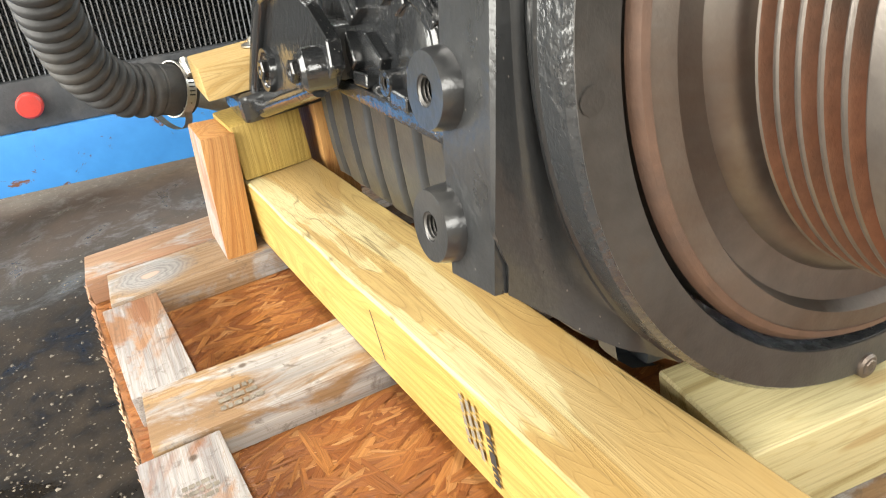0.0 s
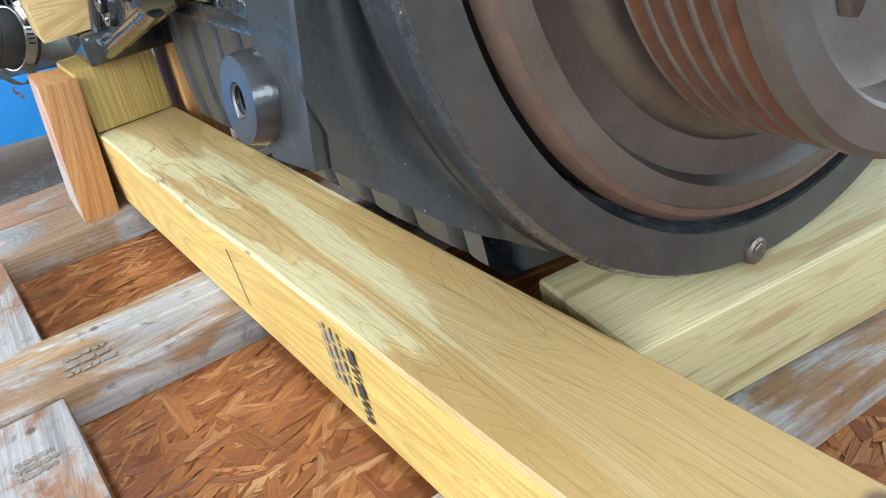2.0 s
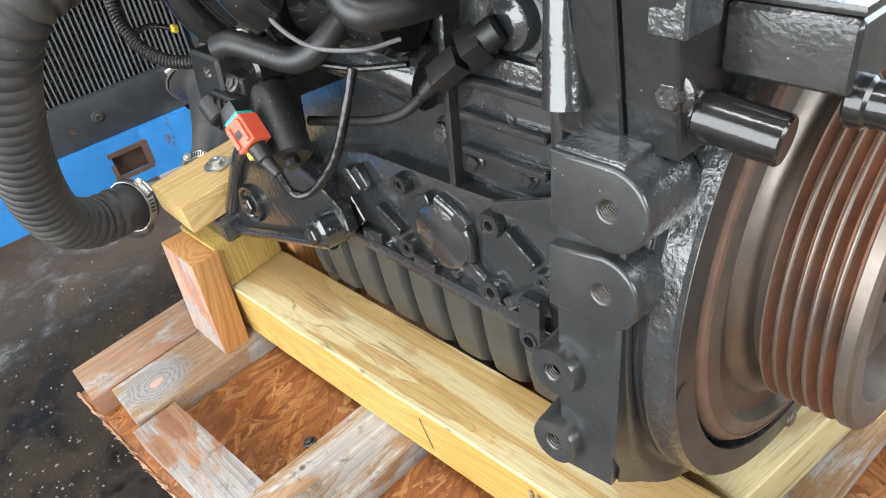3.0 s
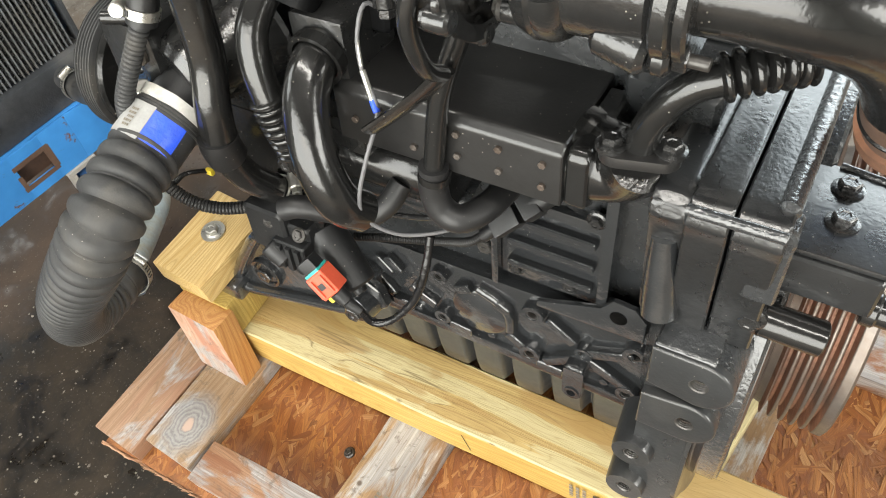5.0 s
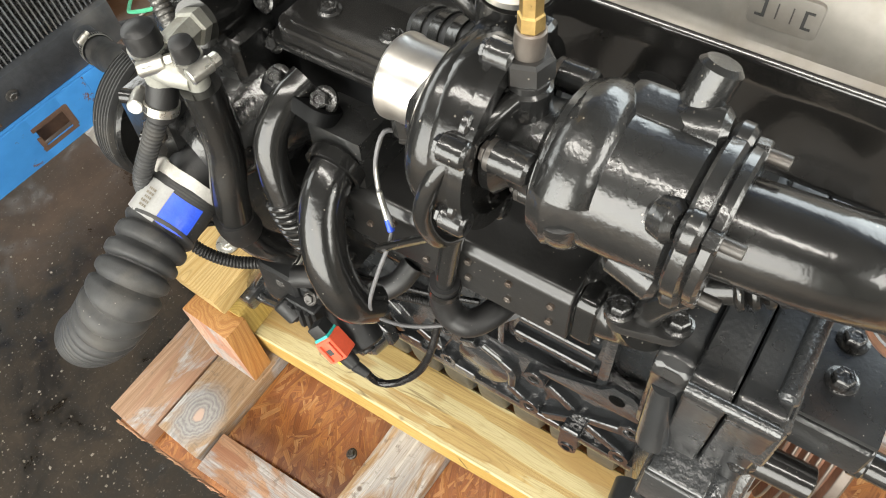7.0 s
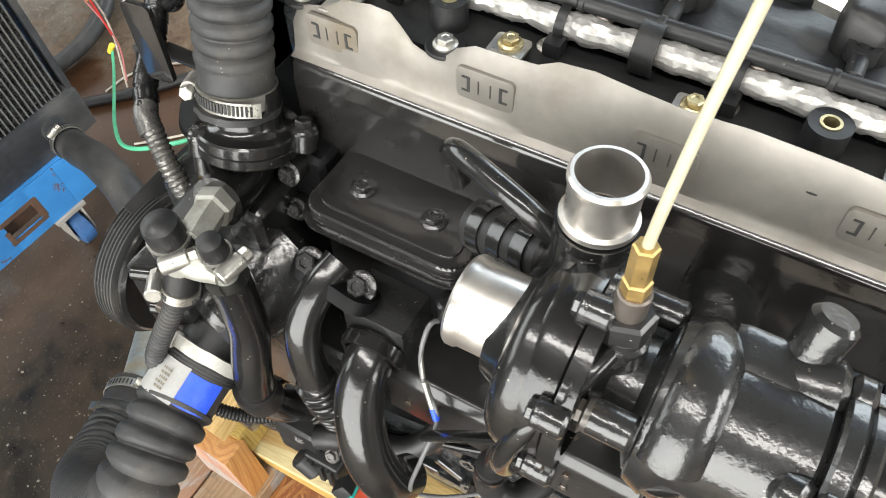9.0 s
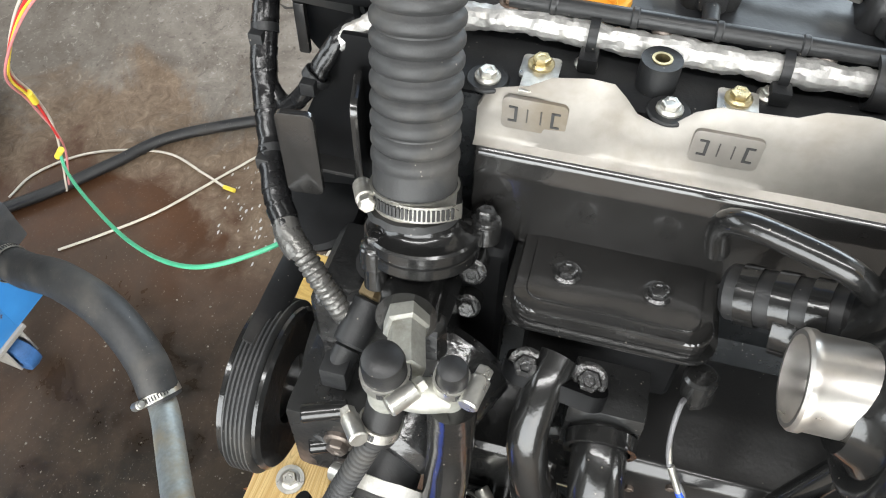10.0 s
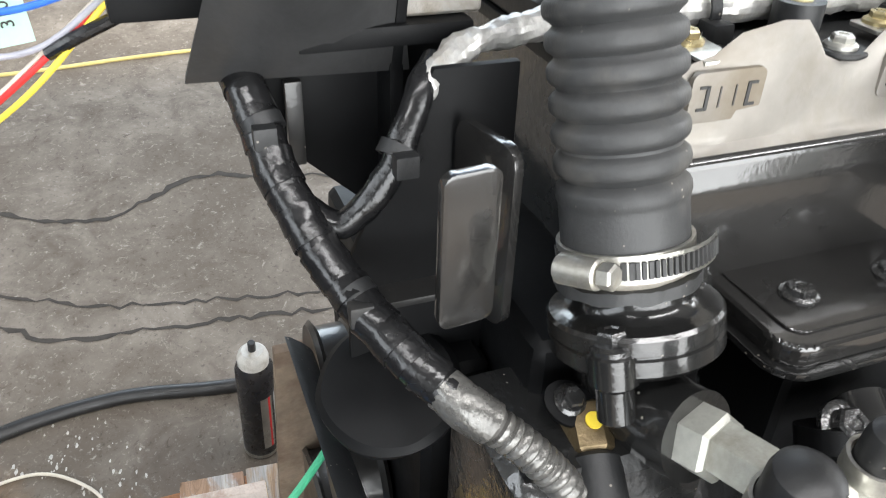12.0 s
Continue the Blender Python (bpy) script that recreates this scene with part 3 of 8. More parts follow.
WORLD = Matrix.Identity(4)
FRAMES = {}


def faces_to(bm, axis, index, least=0.5):
    """Gives the faces that look along the axis another of the mesh's materials."""
    bm.normal_update()
    for f in bm.faces:
        if f.normal.dot(V(axis)) > least:
            f.material_index = index
    return bm


def thing(name, label, category, base=(0, 0, 0), fr=WORLD, group="", kind=""):
    """A top-level thing: an empty at its base, in the frame in which its parts are built."""
    ob = new(name)
    ob.empty_display_size = 0.02
    ob.matrix_basis = fr @ Matrix.Translation(base)
    FRAMES[ob.name] = fr
    return tagged(ob, label, category, group, kind)


def part_mesh(name, me, parent, label="", place=WORLD):
    fr = FRAMES[parent.name]
    ob = new(name, me)
    ob.parent = parent
    up = parent.matrix_basis if parent.data is None else fr
    ob.matrix_parent_inverse = up.inverted()
    ob.matrix_basis = fr @ place
    FRAMES[ob.name] = fr
    return tagged(ob, label)


def part(name, bm, material, parent, label="", sharp=0.6):
    return part_mesh(name, mesh_of(bm, material, sharp), parent, label)


BOLTS = {}


def bolt(parent, p, axis, r=0.008, h=0.008, material=None, washer=True, name="bolt", label=""):
    """A hexagon head on a flange washer, looking along the axis from p."""
    material = material or BOLT_BLACK
    key = (r, h, material.name, washer)
    if key not in BOLTS:
        bm = lathe([(r * 0.9, -0.001), (r, 0.002), (r, h * 0.85), (r * 0.85, h), (r * 0.5, h), (r * 0.42, h - r * 0.12), (0, h - r * 0.12)], n=6)
        if washer:
            bm = join(bm, lathe([(r * 1.45, -0.002), (r * 1.45, 0.0012), (r * 1.15, 0.0025), (r * 0.9, 0.0025)], n=16))
        BOLTS[key] = mesh_of(bm, material, 0.5)
    place = Matrix.Translation(p) @ frame_of(axis).to_4x4()
    return part_mesh(name, BOLTS[key], parent, label, place)


def clamp(parent, p, axis, r, width=0.013, screw=(0, 0, 1), material=None):
    """A worm-drive hose clamp with its screw housing."""
    material = material or ZINC
    q, ax = V(p), V(axis).normalized()
    band = part("hose_clamp", tube(q - ax * width / 2, q + ax * width / 2, r + 0.0016, r, 40), material, parent, "slotted steel worm-drive clamp")
    side = V(screw)
    side = (side - ax * side.dot(ax)).normalized()
    t = ax.cross(side)
    c = q + side * (r + 0.005)
    house = join(cyl(c - t * 0.011, c + t * 0.009, 0.0065, n=14, bev=0.001), cyl(c + t * 0.009, c + t * 0.016, 0.0055, n=6, bev=0.001))
    part("clamp_screw", house, ZINC, band)
    for i in range(18):
        a = radians(-50 + i * 8)
        d = side * math.cos(a) + t * math.sin(a)
        slot = bx(-0.0009, 0.0009, -width * 0.3, width * 0.3, -0.0004, 0.0006, 0)
        m = Matrix((d.cross(ax), ax, d)).transposed().to_4x4()
        slot.transform(Matrix.Translation(q + d * (r + 0.0017)) @ m)
        part("slot", slot, INK, band)
    return band


def ribs(r, depth, pitch, plain=0.0):
    """Radius along a corrugated hose: rounded ribs of that pitch."""
    def f(s, whole):
        if s < plain or s > whole - plain:
            return r - depth * 0.3
        k = abs((s / pitch) % 1.0 - 0.5)
        return r - depth * math.exp(-(((0.5 - k) / 0.17) ** 2)) - depth * 0.25 * k
    return f


def bars(parent, o, ex, ey, w, h, rows, material, seed=1, fill=0.75, name="print"):
    """Print that is too small to read: rows of short bars on a surface."""
    rnd = random.Random(seed)
    o, ex, ey = V(o), V(ex).normalized(), V(ey).normalized()
    ez, bm = ex.cross(ey), bmesh.new()
    for i in range(rows):
        y, x = h * (i + 0.2) / rows, 0.0
        while x < w * fill:
            k = min(w - x, w * rnd.uniform(0.05, 0.22))
            q = [o + ex * a + ey * b + ez * 0.0006 for a, b in ((x, y), (x + k, y), (x + k, y + h * 0.55 / rows), (x, y + h * 0.55 / rows))]
            bm.faces.new([bm.verts.new(c) for c in q])
            x += k + w * 0.035
    return part(name, bm, material, parent)


def lettering(parent, text, o, ex, ey, size, material, name="lettering"):
    """Words in the built-in font, laid on a surface as a mesh."""
    data = bpy.data.curves.new("text", "FONT")
    data.body, data.size, data.extrude = text, size, 0.0002
    probe = bpy.data.objects.new("text", data)
    me = bpy.data.meshes.new_from_object(probe)
    bpy.data.objects.remove(probe)
    ex, ey = V(ex).normalized(), V(ey).normalized()
    ez = ex.cross(ey)
    m = Matrix((ex, ey, ez)).transposed().to_4x4()
    m.translation = V(o) + ez * 0.0007
    me.transform(m)
    me.materials.append(material)
    return part_mesh(name, me, parent)

# ---- the shed: floor, and unseen walls with open bays and roof ----
def flat_sheet(name, x0, x1, y0, y1, z, material, cuts=1):
    bm = bmesh.new()
    bmesh.ops.create_grid(bm, x_segments=cuts, y_segments=cuts, size=0.5)
    bmesh.ops.scale(bm, vec=(x1 - x0, y1 - y0, 1), verts=bm.verts)
    bmesh.ops.translate(bm, vec=((x0 + x1) / 2, (y0 + y1) / 2, z), verts=bm.verts)
    return new(name, mesh_of(bm, material))


tagged(flat_sheet("ground", -60, 60, -60, 60, 0, CONCRETE), "stained oily concrete workshop floor", "floor", kind="structure")


def block(name, dims, material, label, category):
    return tagged(new(name, mesh_of(bx(*dims, 0.01), material)), label, category, kind="structure")


# Walls and roof stand out of view, added to make the light directional.
block("wall_north", (-3.3, 5.5, 5.2, 5.4, 0, 1.7), WALL, "unseen plain wall added below the north lamp's gap", "wall")
block("wall_north_lintel", (-3.3, 5.5, 5.2, 5.4, 3.3, 3.8), WALL, "unseen plain lintel added over the north lamp's gap", "wall")
block("wall_north_pier", (2.6, 5.5, 5.2, 5.4, 1.7, 3.3), WALL, "unseen plain wall added beside the north lamp's gap", "wall")
block("wall_north_west_pier", (-3.3, -2.6, 5.2, 5.4, 1.7, 3.3), WALL, "unseen plain wall added beside the north lamp's gap", "wall")
block("wall_west", (-3.4, -3.2, 3.2, 5.2, 0, 3.8), WALL, "unseen plain wall added beside the open bay", "wall")
block("wall_west_lintel", (-3.4, -3.2, -2.0, 3.2, 3.25, 3.8), WALL, "unseen plain lintel added over the open bay", "wall")
block("wall_west_pier", (-3.4, -3.2, -4.5, -2.0, 0, 3.8), WALL, "unseen plain pier added beside the open bay", "wall")
block("wall_east", (5.3, 5.5, 2.6, 5.2, 0, 3.8), WALL, "unseen plain wall added to shape the light", "wall")
block("wall_east_pier", (5.3, 5.5, -4.5, -2.9, 0, 3.8), WALL, "unseen plain wall added to shape the light", "wall")
block("wall_south", (2.5, 5.5, -4.6, -4.4, 0, 3.8), WALL, "unseen plain wall added to shape the light", "wall")
block("wall_south_pier", (-3.4, -1.3, -4.6, -4.4, 0, 3.8), WALL, "unseen plain wall added to shape the light", "wall")
block("wall_south_lintel", (-1.3, 2.5, -4.6, -4.4, 3.1, 3.8), WALL, "unseen plain lintel added over the rear lamp's gap", "wall")
roof = [bx(-3.5, -0.87, -4.7, 5.5, 3.8, 3.9, 0.01), bx(-0.33, 3.3, -4.7, 5.5, 3.8, 3.9, 0.01), bx(-0.87, -0.33, -4.7, -1.95, 3.8, 3.9, 0.01), bx(-0.87, -0.33, 3.15, 5.5, 3.8, 3.9, 0.01)]
tagged(new("ceiling", mesh_of(join(*roof), ROOF)), "unseen dull roof added to block the sky, with a long gap", "roof", kind="structure")

# cracks in the floor
def crack_line(pts, w, seed):
    rnd = random.Random(seed)
    path = smooth_path(pts, 0.02)
    bm, side = bmesh.new(), []
    for i, q in enumerate(path):
        d = (path[min(i + 1, len(path) - 1)] - path[max(i - 1, 0)]).normalized()
        k = V(-d.y, d.x, 0)
        o = q + k * rnd.uniform(-0.008, 0.008)
        ww = w * rnd.uniform(0.25, 1.2)
        side.append((bm.verts.new(o + k * ww), bm.verts.new(o - k * ww)))
    for (a, b), (c, d) in zip(side, side[1:]):
        bm.faces.new((a, b, d, c))
    bmesh.ops.recalc_face_normals(bm, faces=bm.faces)
    return bm


FLOOR = bpy.data.objects["ground"]
FRAMES[FLOOR.name] = WORLD
CRACK = mat("crack_dirt", (0.035, 0.03, 0.025), 0.9, 0, 0.4, 40)
for i, (pts, w) in enumerate((
    (((1.03, 0.5, 0.001), (1.05, 0.9, 0.001), (1.062, 1.098, 0.001), (1.078, 1.349, 0.001), (1.133, 1.447, 0.001), (1.2, 1.7, 0.001), (1.3, 2.2, 0.001)), 0.006),
    (((1.07, 0.5, 0.001), (1.108, 0.951, 0.001), (1.142, 1.25, 0.001), (1.217, 1.454, 0.001), (1.33, 1.8, 0.001), (1.5, 2.4, 0.001)), 0.0045),
    (((1.46, 0.6, 0.001), (1.494, 0.881, 0.001), (1.527, 1.059, 0.001), (1.413, 1.27, 0.001), (1.462, 1.473, 0.001), (1.6, 1.9, 0.001), (1.9, 2.7, 0.001)), 0.008),
)):
    part("crack", crack_line(pts, w, i), CRACK, FLOOR)

# pale scuffs where something was dragged over the floor
rnd = random.Random(11)
sv, sf = [], []
for i in range(170):
    a, d = rnd.uniform(0, 6.28), abs(rnd.gauss(0.125, 0.03))
    x, y, s, t = 0.7 + d * math.cos(a) * 1.1, 1.37 + d * math.sin(a), rnd.uniform(0.0008, 0.0038), rnd.uniform(0, 3.1)
    k = len(sv)
    for j in range(6):
        b = t + j * 1.047
        sv.append((x + s * rnd.uniform(0.5, 1.3) * math.cos(b) * 1.6, y + s * rnd.uniform(0.4, 1.0) * math.sin(b), 0.0006))
    sf.append(tuple(range(k, k + 6)))
scuff_me = bpy.data.meshes.new("scuff")
scuff_me.from_pydata(sv, [], sf)
scuff_me.materials.append(mat("chalky_scuff", (0.42, 0.4, 0.37), 0.9, 0, 0.4, 200))
tagged(part_mesh("scuff_mark", scuff_me, FLOOR, "pale chalky scuff marks"), kind="stuff")

# grit and crumbs on the floor
rnd = random.Random(5)
gv, gf = [], []
HEAPS = ((-0.5, 0.72, 0.13, 900), (-0.62, 1.05, 0.2, 500), (-0.42, 1.12, 0.1, 200), (-0.75, 0.6, 0.25, 500), (-0.5, 1.35, 0.35, 500), (-0.35, 0.5, 0.2, 350), (0.1, 1.45, 0.25, 120), (-0.35, 1.6, 0.3, 200))
for hx, hy, spread, count in HEAPS:
    for i in range(count):
        x, y = rnd.gauss(hx, spread), rnd.gauss(hy, spread)
        if -0.24 < x < 0.62 and y < 1.18:
            continue
        s, k = rnd.uniform(0.0008, 0.0024) * rnd.choice((1, 1, 1, 1.5)), len(gv)
        a = rnd.uniform(0, 6.3)
        for j in range(4):
            gv.append((x + s * rnd.uniform(0.6, 1.5) * math.cos(a + j * 1.57), y + s * rnd.uniform(0.6, 1.5) * math.sin(a + j * 1.57), 0.0002))
        gv.append((x + s * rnd.uniform(-0.3, 0.3), y + s * rnd.uniform(-0.3, 0.3), s * rnd.uniform(0.5, 1.2)))
        gf.extend((k + j, k + (j + 1) % 4, k + 4) for j in range(4))
grit_me = bpy.data.meshes.new("grit")
grit_me.from_pydata(gv, [], gf)
grit_me.materials.append(mat("pale_grit", (0.17, 0.148, 0.12), 0.9, 0, 0.6, 90))
tagged(new("grit", grit_me), "pale grit and crumbs scattered over the oily floor", "grit", kind="stuff")

# ---- the timber skid ----
def turned(x, y, deg):
    return Matrix.Translation((x, y, 0)) @ pose(0, 0, 0, 0, 0, deg)


OSB_TOP, STUD_TOP, BEAM_TOP = 0.178, 0.213, 0.298
skid = thing("wooden_skid", "strand-board skid framed with weathered flat studs, standing on the oily floor", "pallet", (0.25, 0.4, 0))
SK = turned(0.0, 1.0, 2.6)


def board(name, dims, material, parent, m, label="", seed=0.0, bev=0.0025):
    """A sawn board: its own mesh in metres, slightly uneven."""
    b = bx(*dims, bev, 2)
    bmesh.ops.subdivide_edges(b, edges=[e for e in b.edges if e.calc_length() > 0.08], cuts=6, use_grid_fill=True)
    wobble(b, 0.0012, 9, seed)
    ob = part_mesh(name, mesh_of(b, material), parent, label, m)
    return ob


board("sheet", (-0.212, 0.6, -1.35, 0.172, OSB_TOP - 0.012, OSB_TOP - 0.0012), OSB_CORE, skid, SK, "reddish strand board")


def flakes(count, place, material, seed):
    """Wood strands, each an irregular sliver lying where place() puts it: centre, direction, normal, length, width."""
    rnd = random.Random(seed)
    vs, fs, uvs = [], [], []
    for _ in range(count):
        c, d, nrm, ln, w = place(rnd)
        d = V(d).normalized()
        s = V(nrm).cross(d).normalized()
        k, n0 = len(vs), rnd.uniform(0, 50)
        outline = ((-0.5, rnd.uniform(-0.3, 0.3)), (-0.42, -0.5 * rnd.uniform(0.5, 1)), (0.1, -0.5), (0.42, -0.5 * rnd.uniform(0.4, 1)), (0.5, rnd.uniform(-0.3, 0.3)), (0.4, 0.5 * rnd.uniform(0.4, 1)), (-0.1, 0.5), (-0.44, 0.5 * rnd.uniform(0.5, 1)))
        lift = V(nrm) * rnd.uniform(-0.0006, 0.0006)
        for a, b in outline:
            vs.append(c + d * (a * ln) + s * (b * w) + lift * (2 * a) + V(nrm) * 0.0003 * b)
            uvs.append((n0 + a * ln, n0 + b * w))
        fs.append(tuple(range(k, k + 8)))
    me = bpy.data.meshes.new("flakes")
    me.from_pydata(vs, [], fs)
    layer = me.uv_layers.new(name="grain")
    for loop in me.loops:
        layer.data[loop.index].uv = uvs[loop.vertex_index]
    me.materials.append(material)
    return me


def on_sheet(rnd):
    a = rnd.gauss(0.25, 0.55)
    ln = rnd.uniform(0.03, 0.095)
    return (V(min(0.55, max(-0.21 + ln * 0.5, rnd.uniform(-0.215, 0.592))), min(0.168 - ln * 0.3, rnd.uniform(-0.85, 0.165)), OSB_TOP + rnd.uniform(-0.0011, 0.0004)), (math.cos(a), math.sin(a), 0), (rnd.uniform(-0.012, 0.012), rnd.uniform(-0.012, 0.012), 1), ln, rnd.uniform(0.0025, 0.013))


def on_edge(rnd):
    return (V(-0.2125 - rnd.uniform(0, 0.003), rnd.uniform(-0.85, 0.17), OSB_TOP - rnd.uniform(0.001, 0.011)), (rnd.uniform(-0.35, 0.1), 1, rnd.uniform(-0.2, 0.2)), (-1, rnd.uniform(-0.4, 0.4), rnd.uniform(-0.3, 0.6)), rnd.uniform(0.008, 0.03), rnd.uniform(0.001, 0.004))


tagged(part_mesh("strand", flakes(9500, on_sheet, OSB, 3), skid, "thin overlapping orange-brown wood strands", SK), kind="stuff")
tagged(part_mesh("edge_splinter", flakes(900, on_edge, wood("splintered_edge", (0.6, 0.44, 0.3), (0.4, 0.22, 0.12), "y", (0.3, 0.14, 0.07), 0.4), 4), skid, "splintered pale edge of the board", SK), kind="stuff")
for i, u in enumerate((-0.2, 0.2, 0.545)):
    board("runner", (u, u + 0.04, -1.33, 0.16, 0.076, OSB_TOP - 0.0125), PLANK_Y, skid, SK, seed=i)
for i, v in enumerate((0.08, -0.33, -0.85, -1.3)):
    board("bottom_board", (-0.185, 0.58, v, v + 0.075, 0.038, 0.0755), PLANK_X, skid, SK, seed=i)
    board("ground_board", (-0.165, 0.57, v - 0.02, v + 0.07, 0.0, 0.0375), PLANK_X, skid, SK, seed=i + 9)
CROSS = ((1.119, 0.082, -0.213, PLANK_XP), (1.031, 0.087, -0.19, PLANK_KNOT), (0.727, 0.094, -0.182, PLANK_X), (0.36, 0.089, -0.19, PLANK_X), (0.0, 0.089, -0.19, PLANK_X))
for i, (y, w, x0, k) in enumerate(CROSS):
    m = turned(0, y, -2.2)
    board("stud", (x0, 0.585, -w / 2, w / 2, OSB_TOP + 0.0005, STUD_TOP), k, skid, m, seed=3 * i)
for y0, y1, x0, x1 in ((0.985, 0.778, -0.19, -0.128), (0.678, 0.41, -0.183, -0.112), (0.31, 0.05, -0.18, -0.105)):
    k = 0.055
    b = prism([(x0, y1), (x1, y1), (x1 - k * (y0 - y1), y0), (x0 - k * (y0 - y1), y0)], (0, 0, OSB_TOP + 0.0005), (1, 0, 0), (0, 1, 0), STUD_TOP - OSB_TOP - 0.001, 0.002)
    part("edge_stud", b, PLANK_Y, skid)
for y0, y1, x0, x1 in ((0.31, 0.05, 0.36, 0.45), (0.98, 0.78, 0.5, 0.585)):
    part("edge_stud", bx(x0, x1, y1, y0, OSB_TOP + 0.0005, STUD_TOP - 0.001, 0.002), PLANK_Y, skid)
# a dark bolt head lying on the sheet and two loose studs' stamps
bolt(skid, (-0.053, 0.811, OSB_TOP), (0, 0.2, 1), 0.006, 0.006, STEEL_DK)
bars(skid, (-0.12, 0.698, STUD_TOP + 0.0002), (1, -0.03, 0), (0.03, 1, 0), 0.055, 0.036, 3, STAMP, 4, 0.6)
bars(skid, (-0.168, 0.6, STUD_TOP - 0.0003), (1, 0, 0), (0, 1, 0), 0.034, 0.026, 3, STAMP, 8)
bars(skid, (-0.165, 0.54, STUD_TOP - 0.0003), (1, 0, 0), (0, 1, 0), 0.034, 0.026, 3, STAMP, 9)

# the two long beams, the cross beam and the blocks that carry the engine
BM = turned(0.0, 1.0, 3.1)


def wane(bm):
    """The beam's upper edge runs out of square where the log was narrow."""
    for v in bm.verts:
        if v.co.x < 0.014 and v.co.z > BEAM_TOP - 0.016:
            k = math.exp(-((v.co.y + 0.2) / 0.16) ** 2) + 0.5 * math.exp(-((v.co.y + 0.85) / 0.2) ** 2)
            v.co.z -= k * 0.009 * (0.8 + 0.4 * math.sin(v.co.y * 37))
            v.co.x += k * 0.0025
    return bm


beam = thing("support_beam", "pale yellow treated pine beam with brown stains, lying along the skid", "beam", (0.06, 0.5, STUD_TOP))
b = bx(0.0, 0.088, -1.25, 0.088, STUD_TOP + 0.001, BEAM_TOP, 0.006, 3)
bmesh.ops.subdivide_edges(b, edges=[e for e in b.edges if e.calc_length() > 0.3], cuts=24, use_grid_fill=True)
part_mesh("timber", mesh_of(wane(faces_to(wobble(b, 0.0012, 7), (0, 0, 1), 1)), (PINE_Y, PINE_TOP)), beam, "", BM)
FRAMES[beam.name] = BM
knot = lathe([(0.0, 0.0008), (0.006, 0.0008), (0.0085, 0.0002)], (0.0, 0.0, 0.0), (0, 0, 1), 14)
bmesh.ops.scale(knot, vec=(0.6, 1.7, 1), verts=knot.verts)
bmesh.ops.translate(knot, vec=(0.068, -0.322, BEAM_TOP + 0.0003), verts=knot.verts)
part_mesh("knot", mesh_of(knot, mat("dark_knot", (0.05, 0.025, 0.012), 0.8)), beam, "", BM)
bars(beam, (-0.0008, -0.5, STUD_TOP + 0.074), (0, 0, -1), (0, -1, 0), 0.058, 0.026, 3, STAMP, 21)
bars(beam, (-0.0008, -0.53, STUD_TOP + 0.07), (0, 0, -1), (0, -1, 0), 0.056, 0.014, 1, INK, 22, 0.95)
part("pencil_line", prism([(-0.36, STUD_TOP + 0.022), (-0.359, STUD_TOP + 0.022), (-0.352, STUD_TOP + 0.07), (-0.353, STUD_TOP + 0.07)], (-0.0012, 0, 0), (0, 1, 0), (0, 0, 1), 0.0004, 0), INK, beam)

other = thing("support_beam", "pale yellow treated pine beam beyond the engine, lying along the skid", "beam", (0.39, 0.8, STUD_TOP), BM)
part("timber", bx(0.345, 0.433, -0.54, 0.165, STUD_TOP + 0.001, BEAM_TOP, 0.006, 3), PINE_Y, other)
tie = thing("cross_beam", "green-yellow treated pine beam laid across under the flywheel", "beam", (0.3, 0.36, STUD_TOP))
CB = turned(0.138, 0.395, -6.9)
part_mesh("timber", mesh_of(wobble(bx(0.003, 0.37, -0.047, 0.047, STUD_TOP + 0.002, BEAM_TOP - 0.0185, 0.005, 3), 0.001, 8), PINE_X), tie, "", CB)
knot2 = lathe([(0.0, 0.0006), (0.005, 0.0006), (0.007, 0.0)], (0.215, -0.0475, 0.268), (0, -1, 0), 14)
part_mesh("knot", mesh_of(knot2, bpy.data.materials["dark_knot"]), tie, "", CB)
low = thing("cross_stud", "yellow pine stud on edge below the cross beam", "stud", (0.35, 0.3, OSB_TOP))
part_mesh("timber", mesh_of(bx(0.13, 0.5, -0.062, -0.024, OSB_TOP + 0.001, STUD_TOP - 0.0005, 0.003), STUD_X), low, "", CB)

BL = turned(0.0, 1.0, 1.5)
blk = thing("wood_block", "yellow treated pine block standing on the beam's end", "wood block", (0.045, 1.045, BEAM_TOP))
part_mesh("timber", mesh_of(wobble(bx(0.0, 0.086, 0.002, 0.09, BEAM_TOP + 0.0005, 0.366, 0.004, 2), 0.0012, 12), PINE_Z), blk, "", BL)
PO = turned(-0.051, 1.0, 0) @ pose(0, 0, STUD_TOP, 0, 6, 0)
post = thing("wood_post", "orange stud upright nailed beside the beam's end", "post", (-0.03, 1.04, STUD_TOP), group="upright studs")
part_mesh("timber", mesh_of(faces_to(wobble(bx(0.0, 0.039, -0.004, 0.085, 0.001, 0.152, 0.0035, 2), 0.0012, 12), (-1, 0, 0), 1), (STUD_Z, STUD_ZW)), post, "", PO)
post2 = thing("wood_post", "orange stud upright behind the yellow block", "post", (0.12, 1.04, STUD_TOP), group="upright studs")
part_mesh("timber", mesh_of(wobble(bx(0.0, 0.039, -0.004, 0.085, 0.001, 0.152, 0.0035, 2), 0.0012, 12), STUD_Z), post2, "", turned(0.094, 1.0, 0) @ pose(0, 0, STUD_TOP, 0, 3, 0))
cap2 = thing("clamping_board", "short stud with scuffed white face and rusty bolts, beside the beam", "wood block", (0.49, 1.1, STUD_TOP))
